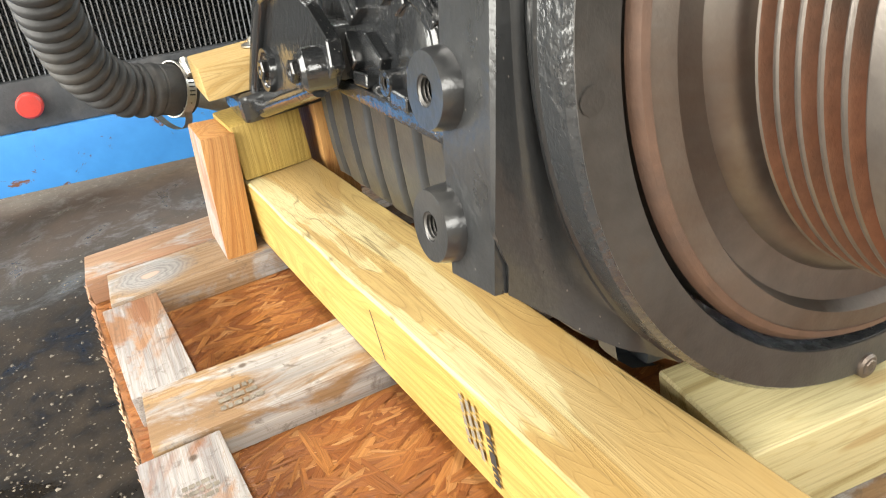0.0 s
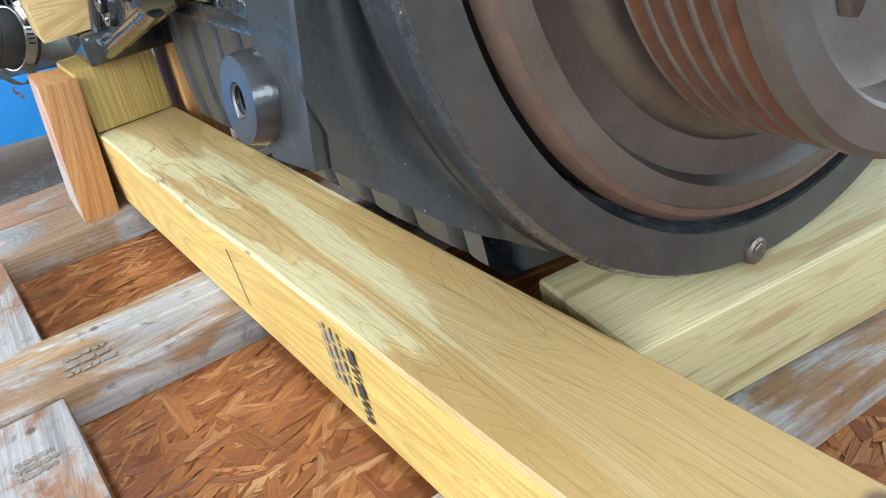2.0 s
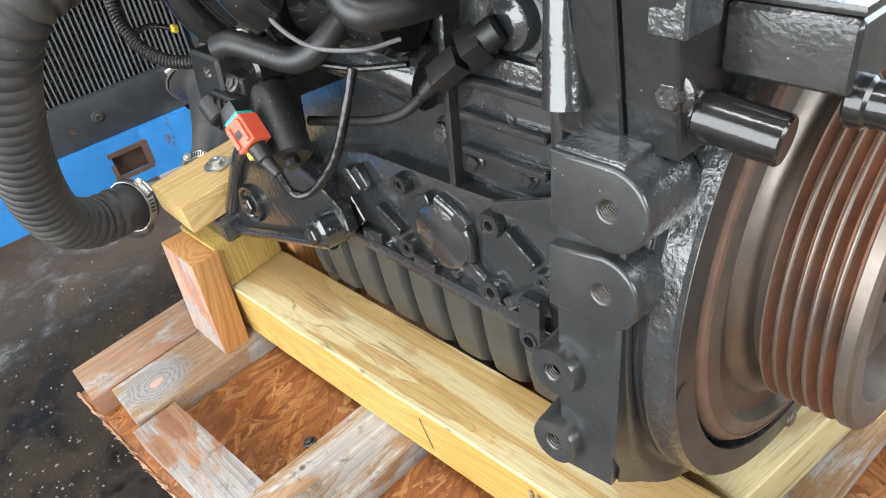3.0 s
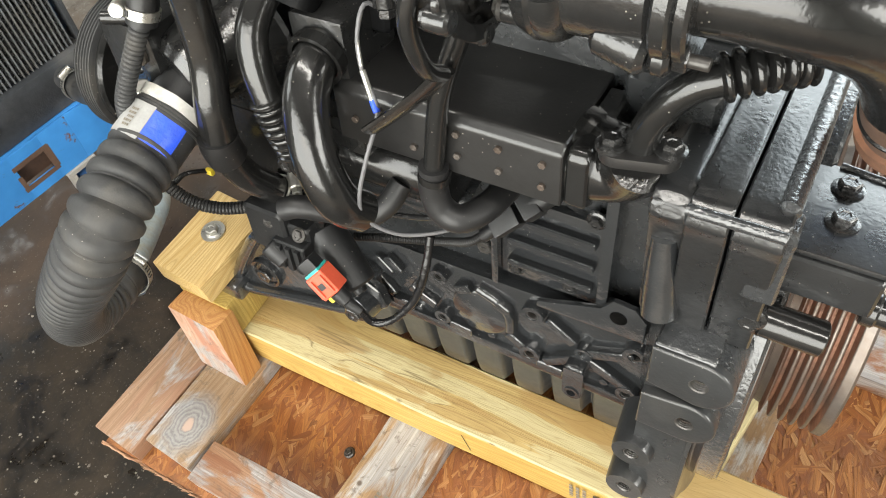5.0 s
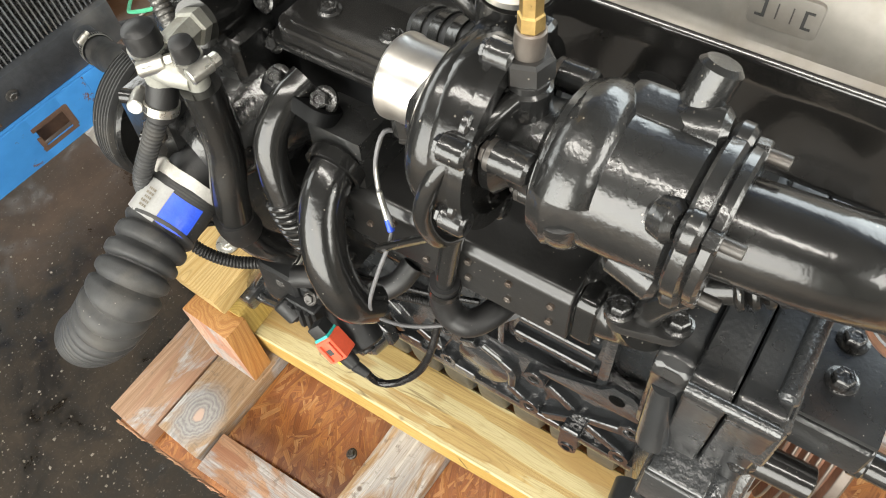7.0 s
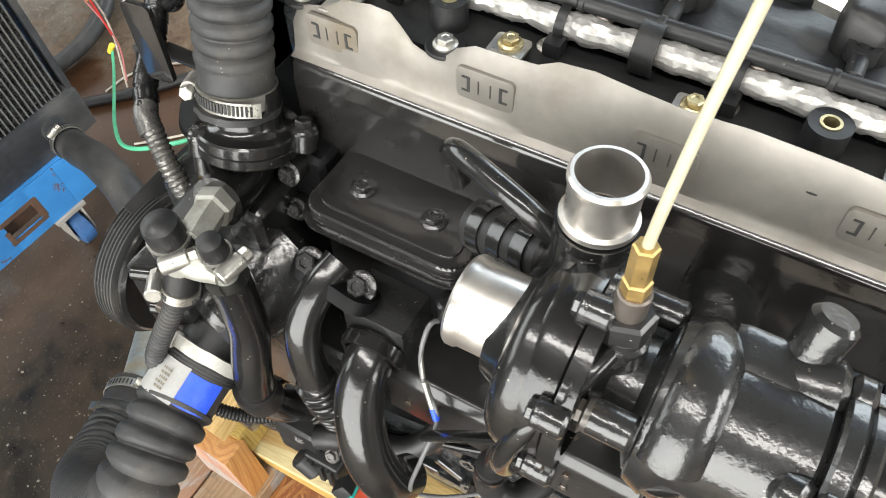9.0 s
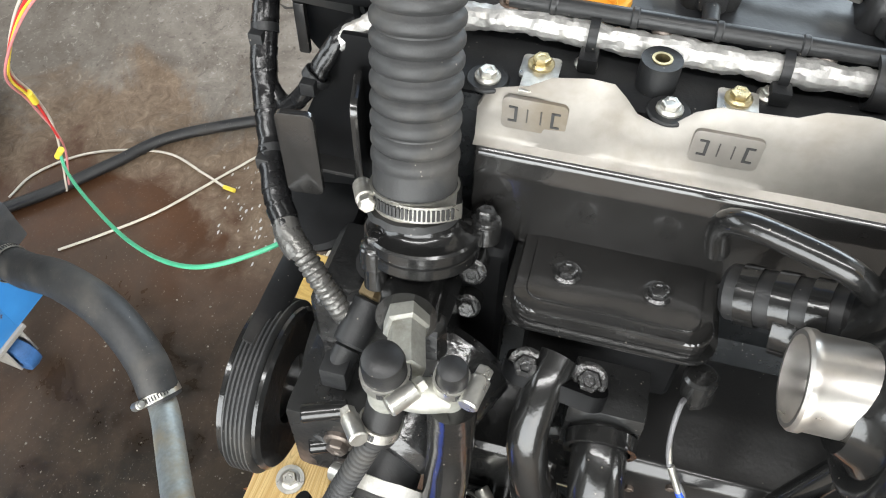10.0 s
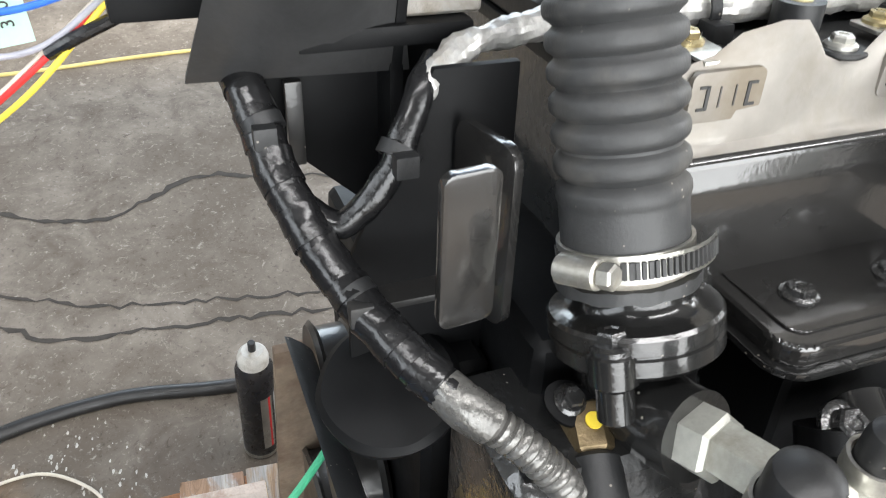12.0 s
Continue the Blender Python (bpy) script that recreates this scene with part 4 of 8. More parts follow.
SCUFF = mat("scuffed_white_paint", (0.48, 0.4, 0.35), 0.7, 0, 0.25, 40, 0.3, 200, 0.1, (0.24, 0.11, 0.06), 0.36)
part("timber", faces_to(wobble(bx(0.44, 0.54, 1.03, 1.16, STUD_TOP + 0.001, 0.25, 0.003), 0.0012, 14), (0, 0, 1), 1), (STUD_X, SCUFF), cap2)
for x, y in ((0.518, 1.144), (0.465, 1.06)):
    bolt(cap2, (x, y, 0.2505), (0, 0, 1), 0.008, 0.006, RUST_DK)
lead = thing("black_cable", "cut black cable end lying over the scuffed stud", "cable", (0.45, 1.08, 0.25))
part("cable", sweep([(0.42, 1.03, 0.3), (0.44, 1.06, 0.268), (0.47, 1.09, 0.2595), (0.52, 1.15, 0.2595)], 0.009, 14, 0.008), RUBBER_DK, lead)
tan = thing("mount_plate", "rust-tan steel mount plate standing on the beam's end", "bracket", (0.4, 1.02, BEAM_TOP))
TANS = mat("rust_tan_steel", (0.2, 0.155, 0.115), 0.6, 0.3, 0.4, 18, 0.3, 200, 0.1, (0.1, 0.06, 0.04), 0.42)
lean = Matrix.Translation((0.404, 1.0, BEAM_TOP + 0.001)) @ pose(0, 0, 0, 0, -7, 4)
part_mesh("upright", mesh_of(bx(-0.004, 0.004, -0.012, 0.028, 0.0, 0.43, 0.0015), TANS), tan, "", lean)
part_mesh("foot", mesh_of(bx(-0.05, -0.0045, -0.012, 0.028, 0.0, 0.008, 0.0015), TANS), tan, "", lean)
part_mesh("gusset", mesh_of(prism([(-0.045, 0.008), (-0.0045, 0.008), (-0.0045, 0.12)], (0, 0.01, 0), (1, 0, 0), (0, 0, 1), 0.006, 0.001), TANS), tan, "", lean)
cap_board = thing("clamping_board", "short yellow stud bolted down over the mount foot", "wood block", (0.05, 1.05, 0.402))
CP = turned(-0.012, 1.001, -1.5) @ pose(0, 0, 0.4015, 0, 0, 0)
part_mesh("timber", mesh_of(wobble(bx(0.0, 0.135, -0.001, 0.0885, 0.0, 0.038, 0.003, 2), 0.0015, 14), STUD_X), cap_board, "", CP)
bolt(cap_board, (0.066, 1.043, 0.441), (0, 0, 1), 0.009, 0.009, ZINC, True, "bolt", "zinc plated bolt and washer")
part("washer", lathe([(0.017, 0), (0.017, 0.002), (0.008, 0.0021), (0.008, 0)], (0.066, 1.043, 0.4405), (0, 0, 1), 24, True), ZINC, cap_board)

# ---- radiator on its wheeled blue stand ----
ST = Matrix.Translation((0.3, 1.7, 0.108)) @ pose(0, 0, 0, 0, 4.5, -4.5) @ Matrix.Translation((-0.3, -1.668, -0.108))
stand = thing("wheeled_stand", "blue painted steel frame on casters, rusting round its cut-outs", "stand", (-0.3, 1.72, 0), ST)
def cut_rail(x0, x1, y0, y1, z0, z1, hole):
    """A box rail with a rectangular cut-out through its face."""
    hx0, hx1, hz0, hz1 = hole
    return join(bx(x0, hx0, y0, y1, z0, z1, 0.003), bx(hx1, x1, y0, y1, z0, z1, 0.003),
                bx(hx0 - 0.002, hx1 + 0.002, y0, y1, z0, hz0, 0.002), bx(hx0 - 0.002, hx1 + 0.002, y0, y1, hz1, z1, 0.002))


part("front_rail", cut_rail(-0.95, 0.22, 1.665, 1.671, 0.108, 0.222, (0.085, 0.152, 0.14, 0.19)), BLUE, stand)
part("rail_end", prism([(0.2195, 0.108), (0.3, 0.108), (0.303, 0.125), (0.27, 0.218), (0.2195, 0.222)], (0, 1.671, 0), (1, 0, 0), (0, 0, 1), 0.006, 0.002), BLUE, stand)
part("end_flap", prism([(1.671, 0.108), (1.744, 0.108), (1.744, 0.2), (1.671, 0.2)], (0.29, 0, 0), (0, 1, 0), (0, 0, 1), 0.006, 0.002), BLUE, stand)
part("hole_lining", bx(0.08, 0.158, 1.69, 1.694, 0.132, 0.198, 0.001), RUST_DK, stand)
part("rust_edge", wobble(join(bx(0.078, 0.16, 1.6642, 1.6652, 0.186, 0.196, 0), bx(0.076, 0.16, 1.6642, 1.6652, 0.131, 0.141, 0), bx(0.149, 0.163, 1.6642, 1.6652, 0.138, 0.194, 0), bx(0.0775, 0.0865, 1.6642, 1.6652, 0.138, 0.17, 0)), 0.002, 70), RUST_DK, stand, "rusted edge of the cut-out")
part("rail_top", bx(-0.95, 0.268, 1.6715, 1.75, 0.215, 0.222, 0.002), BLUE, stand)
part("rail_back", bx(-0.95, 0.3, 1.744, 1.75, 0.108, 0.2145, 0.002), RUST_DK, stand)
part("cross_rail", bx(-0.95, -0.89, 1.75, 2.25, 0.12, 0.215, 0.004), BLUE, stand)
part("far_rail", bx(-0.95, 0.3, 2.25, 2.31, 0.12, 0.215, 0.004), BLUE, stand)
part("end_rail", bx(0.24, 0.3, 1.75, 2.25, 0.12, 0.214, 0.004), BLUE, stand)
for cx, cy, dz in ((0.195, 1.69, 0.0), (-0.9, 1.715, -0.09), (0.26, 2.28, 0.0), (-0.9, 2.28, -0.09)):
    fork = part("caster", join(bx(cx - 0.035, cx + 0.035, cy - 0.03, cy + 0.03, 0.097, 0.1075, 0.002), bx(cx - 0.024, cx - 0.02, cy - 0.03, cy + 0.02, 0.03 + dz, 0.098, 0.001), bx(cx + 0.02, cx + 0.024, cy - 0.03, cy + 0.02, 0.03 + dz, 0.098, 0.001)), GREY_PLASTIC, stand, "dirty grey steel caster fork")
    part("wheel", lathe([(0.012, -0.016), (0.03, -0.016), (0.038, -0.013), (0.04, 0), (0.038, 0.013), (0.03, 0.016), (0.012, 0.016)], (cx, cy - 0.01, 0.043 + dz), (1, 0, 0), 28, True), mat("blue_wheel_rubber", (0.03, 0.1, 0.25), 0.6, 0, 0.4, 30) if "blue_wheel_rubber" not in bpy.data.materials else bpy.data.materials["blue_wheel_rubber"], fork, "blue rubber wheel")

rad = thing("radiator", "dusty dark finned radiator standing in the blue frame", "radiator", (-0.3, 1.71, 0.2225), ST)
part("bottom_tank", bx(-0.9, 0.345, 1.678, 1.748, 0.2225, 0.315, 0.006), TANK, rad, "dented dark bottom tank")
part("core", bx(-0.88, 0.33, 1.715, 1.745, 0.315, 0.95, 0.002), TANK, rad)
part("top_tank", bx(-0.9, 0.345, 1.685, 1.748, 0.95, 1.03, 0.008), TANK, rad)
for x in (-0.9, 0.335):
    part("side_rail", bx(x, x + 0.01, 1.69, 1.748, 0.315, 0.95, 0.002), TANK, rad)
bm = bmesh.new()
flats = []
for i in range(118):
    x = -0.885 + i * 0.0103
    flats.append((x, x + 0.0026))
verts, faces = [], []
def add_box(x0, x1, y0, y1, z0, z1):
    k = len(verts)
    verts.extend(((x0, y0, z0), (x1, y0, z0), (x1, y1, z0), (x0, y1, z0), (x0, y0, z1), (x1, y0, z1), (x1, y1, z1), (x0, y1, z1)))
    faces.extend(((k, k + 1, k + 5, k + 4), (k + 1, k + 2, k + 6, k + 5), (k + 2, k + 3, k + 7, k + 6), (k + 3, k, k + 4, k + 7), (k + 4, k + 5, k + 6, k + 7), (k, k + 3, k + 2, k + 1)))
for x0, x1 in flats:
    add_box(x0, x1, 1.695, 1.7145, 0.316, 0.949)
me = bpy.data.meshes.new("tubes")
me.from_pydata(verts, [], faces)
me.materials.append(CORE)
tagged(part_mesh("cooling_tube", me, rad, "rows of flat upright tubes"), kind="stuff")
verts, faces = [], []
for i, (x0, x1) in enumerate(flats[:-1]):
    for j in range(105):
        z = 0.318 + j * 0.006
        k = len(verts)
        a, b2 = (z, z + 0.005) if (j % 2) else (z + 0.005, z)
        verts.extend(((x1, 1.698, a), (flats[i + 1][0], 1.698, b2), (flats[i + 1][0], 1.714, b2), (x1, 1.714, a)))
        faces.append((k, k + 1, k + 2, k + 3))
me = bpy.data.meshes.new("fins")
me.from_pydata(verts, [], faces)
me.materials.append(CORE)
tagged(part_mesh("cooling_fin", me, rad, "thin folded fins"), kind="stuff")
for x in (0.096, -0.5):
    bolt(rad, (x, 1.6775, 0.272), (0, -1, 0), 0.009, 0.008, STEEL_DK)
plug = lathe([(0.0, 0.02), (0.02, 0.019), (0.024, 0.014), (0.024, 0.0)], (-0.255, 1.678, 0.27), (0, -1, 0), 28)
part("drain_plug", plug, RED_PLUG, rad, "red plastic plug")
part("outlet_neck", lathe([(0.024, 0), (0.024, 0.04), (0.02, 0.04), (0.02, 0)], (0.27, 1.68, 0.28), (-0.15, -1, 0.1), 32, True), TANK, rad)

# lower coolant run: rubber hose, metal pipe, corrugated hose up to the engine
low_hose = thing("coolant_hose", "smooth black rubber hose clamped to the radiator's outlet", "hose", (0.2, 1.45, 0.32))
part("hose", sweep([(0.275, 1.665, 0.292), (0.262, 1.6, 0.31), (0.245, 1.5, 0.362), (0.218, 1.405, 0.368), (0.178, 1.338, 0.338), (0.138, 1.303, 0.302)], 0.029, 24, 0.008), RUBBER, low_hose)
clamp(low_hose, (0.268, 1.64, 0.302), (0.12, 0.7, -0.12), 0.0296, 0.012, (-0.3, -0.2, 1))
clamp(low_hose, (0.142, 1.308, 0.305), (0.65, 0.7, 0.5), 0.0296, 0.012, (-1, 0, 0.2))
mid_pipe = thing("coolant_pipe", "scuffed grey metal pipe between two hoses", "pipe", (0.05, 1.21, 0.37))
part("pipe", sweep([(0.15, 1.315, 0.309), (0.12, 1.288, 0.303), (0.055, 1.23, 0.338), (0.0, 1.178, 0.376), (-0.028, 1.152, 0.394)], 0.0205, 22, 0.01), mat("scuffed_pipe", (0.3, 0.33, 0.33), 0.5, 0.5, 0.3, 20, 0.15, 500, 0.1, (0.34, 0.29, 0.2), 0.45), mid_pipe)
rib_hose = thing("corrugated_hose", "ribbed grey-black rubber hose hanging in a bend between pipe and engine", "hose", (-0.1, 1.05, 0.36))
HOSE = [(0.024, 0.883, 0.775), (-0.008, 0.884, 0.768), (-0.046, 0.877, 0.767), (-0.084, 0.872, 0.758), (-0.109, 0.891, 0.725), (-0.124, 0.935, 0.67), (-0.132, 0.995, 0.598), (-0.132, 1.06, 0.514), (-0.121, 1.102, 0.455), (-0.09, 1.132, 0.415), (-0.052, 1.147, 0.4), (-0.014, 1.162, 0.387)]
part("hose", sweep(HOSE, ribs(0.0335, 0.0048, 0.0165, 0.04), 32, 0.0016), RUBBER, rib_hose)
clamp(rib_hose, (-0.028, 1.156, 0.392), (-1, -0.5, 0.35), 0.0345, 0.013, (0.2, -0.6, 0.6))

# ---- the engine, leaning on its blocks; its own axes: across, along to the front, up ----
YAW, LEAN_E = radians(2.5), radians(10)
EA = V(-math.sin(YAW), math.cos(YAW), 0)
R0 = EA.cross(V(0, 0, 1))
ER = R0 * math.cos(LEAN_E) - V(0, 0, 1) * math.sin(LEAN_E)
EU = R0 * math.sin(LEAN_E) + V(0, 0, 1) * math.cos(LEAN_E)
E = Matrix((ER, EA, EU)).transposed().to_4x4()
E.translation = (0.276, 0.36, 0.509)
LEFT, FRONT, UP = (-1, 0, 0), (0, 1, 0), (0, 0, 1)

engine = thing("diesel_engine", "gloss black painted diesel engine leaning on timber blocks over the skid", "engine", (0, 0.25, -0.23), E)
part("crankcase", bx(-0.128, 0.13, 0.09, 0.56, -0.12, 0.31, 0.006), CAST, engine)
part("cylinder_head", bx(-0.105, 0.13, 0.085, 0.52, 0.311, 0.474, 0.006), CAST, engine)
# ribbed panel on the block's side
panel = part("side_panel", bx(-0.141, -0.127, 0.155, 0.268, 0.012, 0.125, 0.004), CAST_WET, engine)
for i in range(3):
    u = 0.036 + i * 0.031
    part("rib", wobble(bx(-0.1505, -0.138, 0.165, 0.258, u, u + 0.009, 0.004, 3), 0.0006, 60), CAST_WET, panel)
part("rib", bx(-0.152, -0.127, 0.148, 0.16, 0.0, 0.2, 0.004), CAST_WET, panel)
part("rib", bx(-0.15, -0.127, 0.268, 0.276, -0.002, 0.2, 0.003), CAST_WET, panel)
for a, u in ((0.285, 0.05), (0.19, 0.03), (0.25, 0.028), (0.17, 0.13)):
    bolt(panel, (-0.141, a, u), LEFT, 0.007, 0.007)
# dark pump bodies on the block above the rail
part("water_gallery", sweep([(-0.135, 0.3, 0.09), (-0.14, 0.36, 0.1), (-0.14, 0.44, 0.1), (-0.13, 0.54, 0.09)], 0.03, 16, 0.01), CAST, engine)
part("starter_body", cyl((-0.16, 0.30, 0.15), (-0.16, 0.42, 0.15), 0.035, n=28, bev=0.006), BLACK, engine)
part("pump_body", join(bx(-0.2, -0.12, 0.43, 0.56, 0.06, 0.19, 0.012, 3), cyl((-0.19, 0.44, 0.1), (-0.235, 0.44, 0.1), 0.022, bev=0.003)), BLACK, engine)

# lower rail of the crankcase with bosses, webs and bolts
rail = part("lower_rail", prism([(0.095, 0.006), (0.26, -0.001), (0.395, -0.003), (0.46, -0.02), (0.5, -0.06), (0.53, -0.11), (0.455, -0.118), (0.37, -0.12), (0.095, -0.128)], (-0.148, 0, 0), (0, 1, 0), (0, 0, 1), 0.05, 0.003), CAST_WET, engine)
part("flange", prism([(0.095, -0.108), (0.53, -0.1), (0.53, -0.114), (0.095, -0.122)], (-0.156, 0, 0), (0, 1, 0), (0, 0, 1), 0.02, 0.0015), CAST_WET, rail)


def web(a0, u0, a1, u1, w=0.0125, h=0.0115, parent=None):
    d = V(0, a1 - a0, u1 - u0)
    k = d.normalized()
    s = V(1, 0, 0).cross(k)
    b = bx(-h, 0, 0, d.length, -w / 2, w / 2, 0.0032, 3)
    b.transform(Matrix.Translation((-0.147, a0, u0)) @ Matrix((V(1, 0, 0), k, s)).transposed().to_4x4())
    part("rib", wobble(b, 0.0006, 70), CAST_WET, parent or rail)


for s in ((0.381, -0.058, 0.347, -0.076), (0.409, -0.02, 0.392, -0.04), (0.425, -0.026, 0.405, -0.048), (0.208, -0.0226, 0.175, -0.046), (0.208, -0.098, 0.16, -0.06), (0.162, -0.064, 0.108, -0.09),
          (0.269, -0.028, 0.253, -0.0376), (0.254, -0.074, 0.234, -0.088), (0.43, -0.055, 0.405, -0.085), (0.408, -0.095, 0.378, -0.094), (0.218, -0.106, 0.185, -0.106), (0.165, -0.055, 0.11, -0.03), (0.318, -0.03, 0.3, -0.02), (0.33, -0.098, 0.3, -0.1)):
    web(*s)
HOLE = mat("threaded_hole", (0.006, 0.0058, 0.0055), 0.9, 0.0, 0.4, 90, 0.4, 900)
HOLE.node_tree.nodes["Principled BSDF"].inputs["Specular IOR Level"].default_value = 0.1


def boss(parent, p, r, inner, depth, axis=LEFT, material=None, name="boss"):
    """A turned boss with a threaded hole."""
    ax = V(axis)
    o = part(name, lathe([(r * 1.1, -depth), (r * 1.02, -0.003), (r, -0.001), (r * 0.96, 0), (inner * 1.1, 0), (inner, -0.001), (inner, -depth * 0.8)], p, ax, 28), material or CAST_WET, parent)
    q = V(p) - ax * 0.002
    for i in range(4):
        c = q - ax * i * 0.0022
        part("thread", tube(c - ax * 0.0006, c + ax * 0.0005, inner, inner * 0.82, 18), STEEL_DK, o)
    part("hole", lathe([(inner * 0.99, 0), (0, 0)], V(p) - ax * (depth * 0.75), ax, 18), HOLE, o)
    return o


for a, u, r in ((0.224, -0.021, 0.0115), (0.226, -0.093, 0.0115), (0.11, -0.025, 0.012), (0.164, -0.055, 0.009), (0.339, -0.018, 0.0095), (0.338, -0.089, 0.0095), (0.112, -0.095, 0.011)):
    boss(rail, (-0.1595, a, u), r * 1.12, r * 0.56, 0.016)
part("core_plug", lathe([(0.0, 0.0065), (0.032, 0.0065), (0.0345, 0.005), (0.036, 0.0), (0.0375, -0.002)], (-0.149, 0.29, -0.058), LEFT, 44), CAST_WET, rail)
part("crescent", sweep([(-0.151, 0.292, -0.019), (-0.152, 0.268, -0.028), (-0.152, 0.254, -0.045), (-0.152, 0.252, -0.07)], 0.0065, 12, 0.004), CAST_WET, rail)
for i in range(9):
    part("casting_bump", lathe([(0.0, 0.0045), (0.005, 0.003), (0.0075, -0.002)], (-0.149, 0.14 + i * 0.034 + 0.006 * math.sin(i * 2.3), -0.1 + 0.004 * math.sin(i * 1.7)), LEFT, 14), CAST_WET, rail)
TAB = [(0.1565, -0.07), (0.1795, -0.07)] + [(0.168 + 0.0115 * math.cos(radians(d)), -0.11 + 0.0115 * math.sin(radians(d))) for d in range(0, -181, -18)]
lug = part("lug", holed(TAB, [(0.168, -0.11, 0.0052)], (-0.1725, 0, 0), (0, 1, 0), (0, 0, 1), 0.007), CAST_WET, rail)
part("rim", tube((-0.174, 0.168, -0.11), (-0.17, 0.168, -0.11), 0.0085, 0.0052, 28), CAST_WET, lug)
part("root", bx(-0.172, -0.145, 0.157, 0.179, -0.082, -0.066, 0.004, 3), CAST_WET, lug)
# plate with an eye above the rail
eye = part("eye_plate", prism([(0.105, 0.0), (0.105, 0.03), (0.118, 0.045), (0.14, 0.047), (0.152, 0.03), (0.22, 0.004), (0.22, -0.004)], (-0.157, 0, 0), (0, 1, 0), (0, 0, 1), 0.006, 0.0015), CAST_WET, engine)
part("hole", lathe([(0.009, 0), (0, 0)], (-0.1575, 0.133, 0.025), LEFT, 24), HOLE, eye)

# oil pan with scalloped side
bm = bmesh.new()
cols = []
for i in range(233):
    a = 0.08 + i * 0.00203
    k = ((a - 0.0555) / 0.0525) % 1.0
    pad = min(1.0, max(0.0, min(k, 1 - k) / 0.13 - 0.25)) ** 0.7
    ends = 1.0 - (2 * abs(k - 0.5)) ** 4
    cols.append([bm.verts.new((-0.126 - d * pad + dr, a, u - (0.012 * ends * pad if low else 0.0))) for u, d, dr, low in ((-0.118, 0.016, -0.004, 0), (-0.126, 0.016, 0.0, 0), (-0.16, 0.016, 0.004, 0), (-0.195, 0.015, 0.009, 0), (-0.212, 0.013, 0.014, 1), (-0.222, 0.008, 0.022, 1), (-0.226, 0.0, 0.034, 1))])
for c0, c1 in zip(cols, cols[1:]):
    for i in range(6):
        bm.faces.new((c0[i], c0[i + 1], c1[i + 1], c1[i]))
bmesh.ops.recalc_face_normals(bm, faces=bm.faces)
pan = part("oil_pan", join(bm, bx(-0.1, 0.13, 0.08, 0.55, -0.236, -0.13, 0.004)), PAN, engine, "black scalloped oil pan", 0.9)
part("drain_sump", cyl((-0.07, 0.13, -0.2), (-0.07, 0.09, -0.2), 0.045, n=32, bev=0.006), CAST, pan)

# bell housing: a ring round the flywheel, with a side wall and bosses
bell = part("bell_housing", lathe([(0.206, 0.001), (0.2285, 0.0), (0.2315, 0.003), (0.2315, 0.021), (0.226, 0.027), (0.222, 0.05), (0.208, 0.083), (0.17, 0.1), (0.0, 0.1), (0.0, 0.06), (0.206, 0.05)], (0, 0, 0), FRONT, 128, True), [CAST_ROUGH], engine, "heavy black bell housing round the flywheel")
part("ring_face", lathe([(0.2062, -0.0008), (0.2285, -0.0008), (0.2285, 0.001), (0.2062, 0.001)], (0, 0, 0), FRONT, 128, True), STEEL_DK, bell, "bare scuffed flange face")
wall_poly = [(0.033, -0.128), (0.074, -0.132), (0.08, -0.06), (0.081, 0.068), (0.079, 0.131), (0.034, 0.134), (0.034, 0.06)]
BORES = ((0.038, 0.104, 0.0275), (0.0404, 0.0453, 0.0262), (0.076, -0.0386, 0.0195), (0.0756, -0.1059, 0.0195))
part("side_wall", join(holed(wall_poly, [(a, u, 0.0078) for a, u, r in BORES[:2]], (-0.2435, 0, 0), (0, 1, 0), (0, 0, 1), 0.022), prism(wall_poly, (-0.2214, 0, 0), (0, 1, 0), (0, 0, 1), 0.095, 0.002, 2)), CAST_SMOOTH, bell, "", 0.5)


def bored_block(name, a, u, r, left, top, low):
    """A block with a round end about a threaded bore, its other end square at the wall's front edge."""
    arc = [(a + r * math.cos(radians(d)), u + r * math.sin(radians(d))) for d in range(90, 271, 12)]
    b = holed([(left, low), (left, top)] + arc, [(a, u, 0.0082)], (-0.2535, 0, 0), (0, 1, 0), (0, 0, 1), 0.0098)
    rim = [e for e in b.edges if all(v.co.x < -0.253 and math.hypot(v.co.y - a, v.co.z - u) > 0.012 for v in e.verts) and len(e.link_faces) == 2 and any(abs(f.normal.x) < 0.5 for f in e.link_faces)]
    bmesh.ops.bevel(b, geom=rim, offset=0.0026, segments=3, profile=0.6, affect="EDGES")
    o = part(name, b, CAST_SMOOTH, bell, "", 0.7)
    part("hub", tube((-0.2434, a, u), (-0.2, a - 0.002, u), r, 0.0082, 40), CAST_ROUGH, o)
    return o


def thread(parent, p, axis, r, depth):
    """A dark bore with turned thread ridges."""
    ax = V(axis)
    for i in range(int(depth / 0.0021)):
        c = V(p) - ax * (0.0012 + i * 0.0021)
        part("thread", lathe([(r, 0.0008), (r * 0.84, 0.0), (r, -0.0008)], c, ax, 22, True), STEEL_DK, parent)
    part("hole", lathe([(r, 0), (0, 0)], V(p) - ax * depth, ax, 22), HOLE, parent)


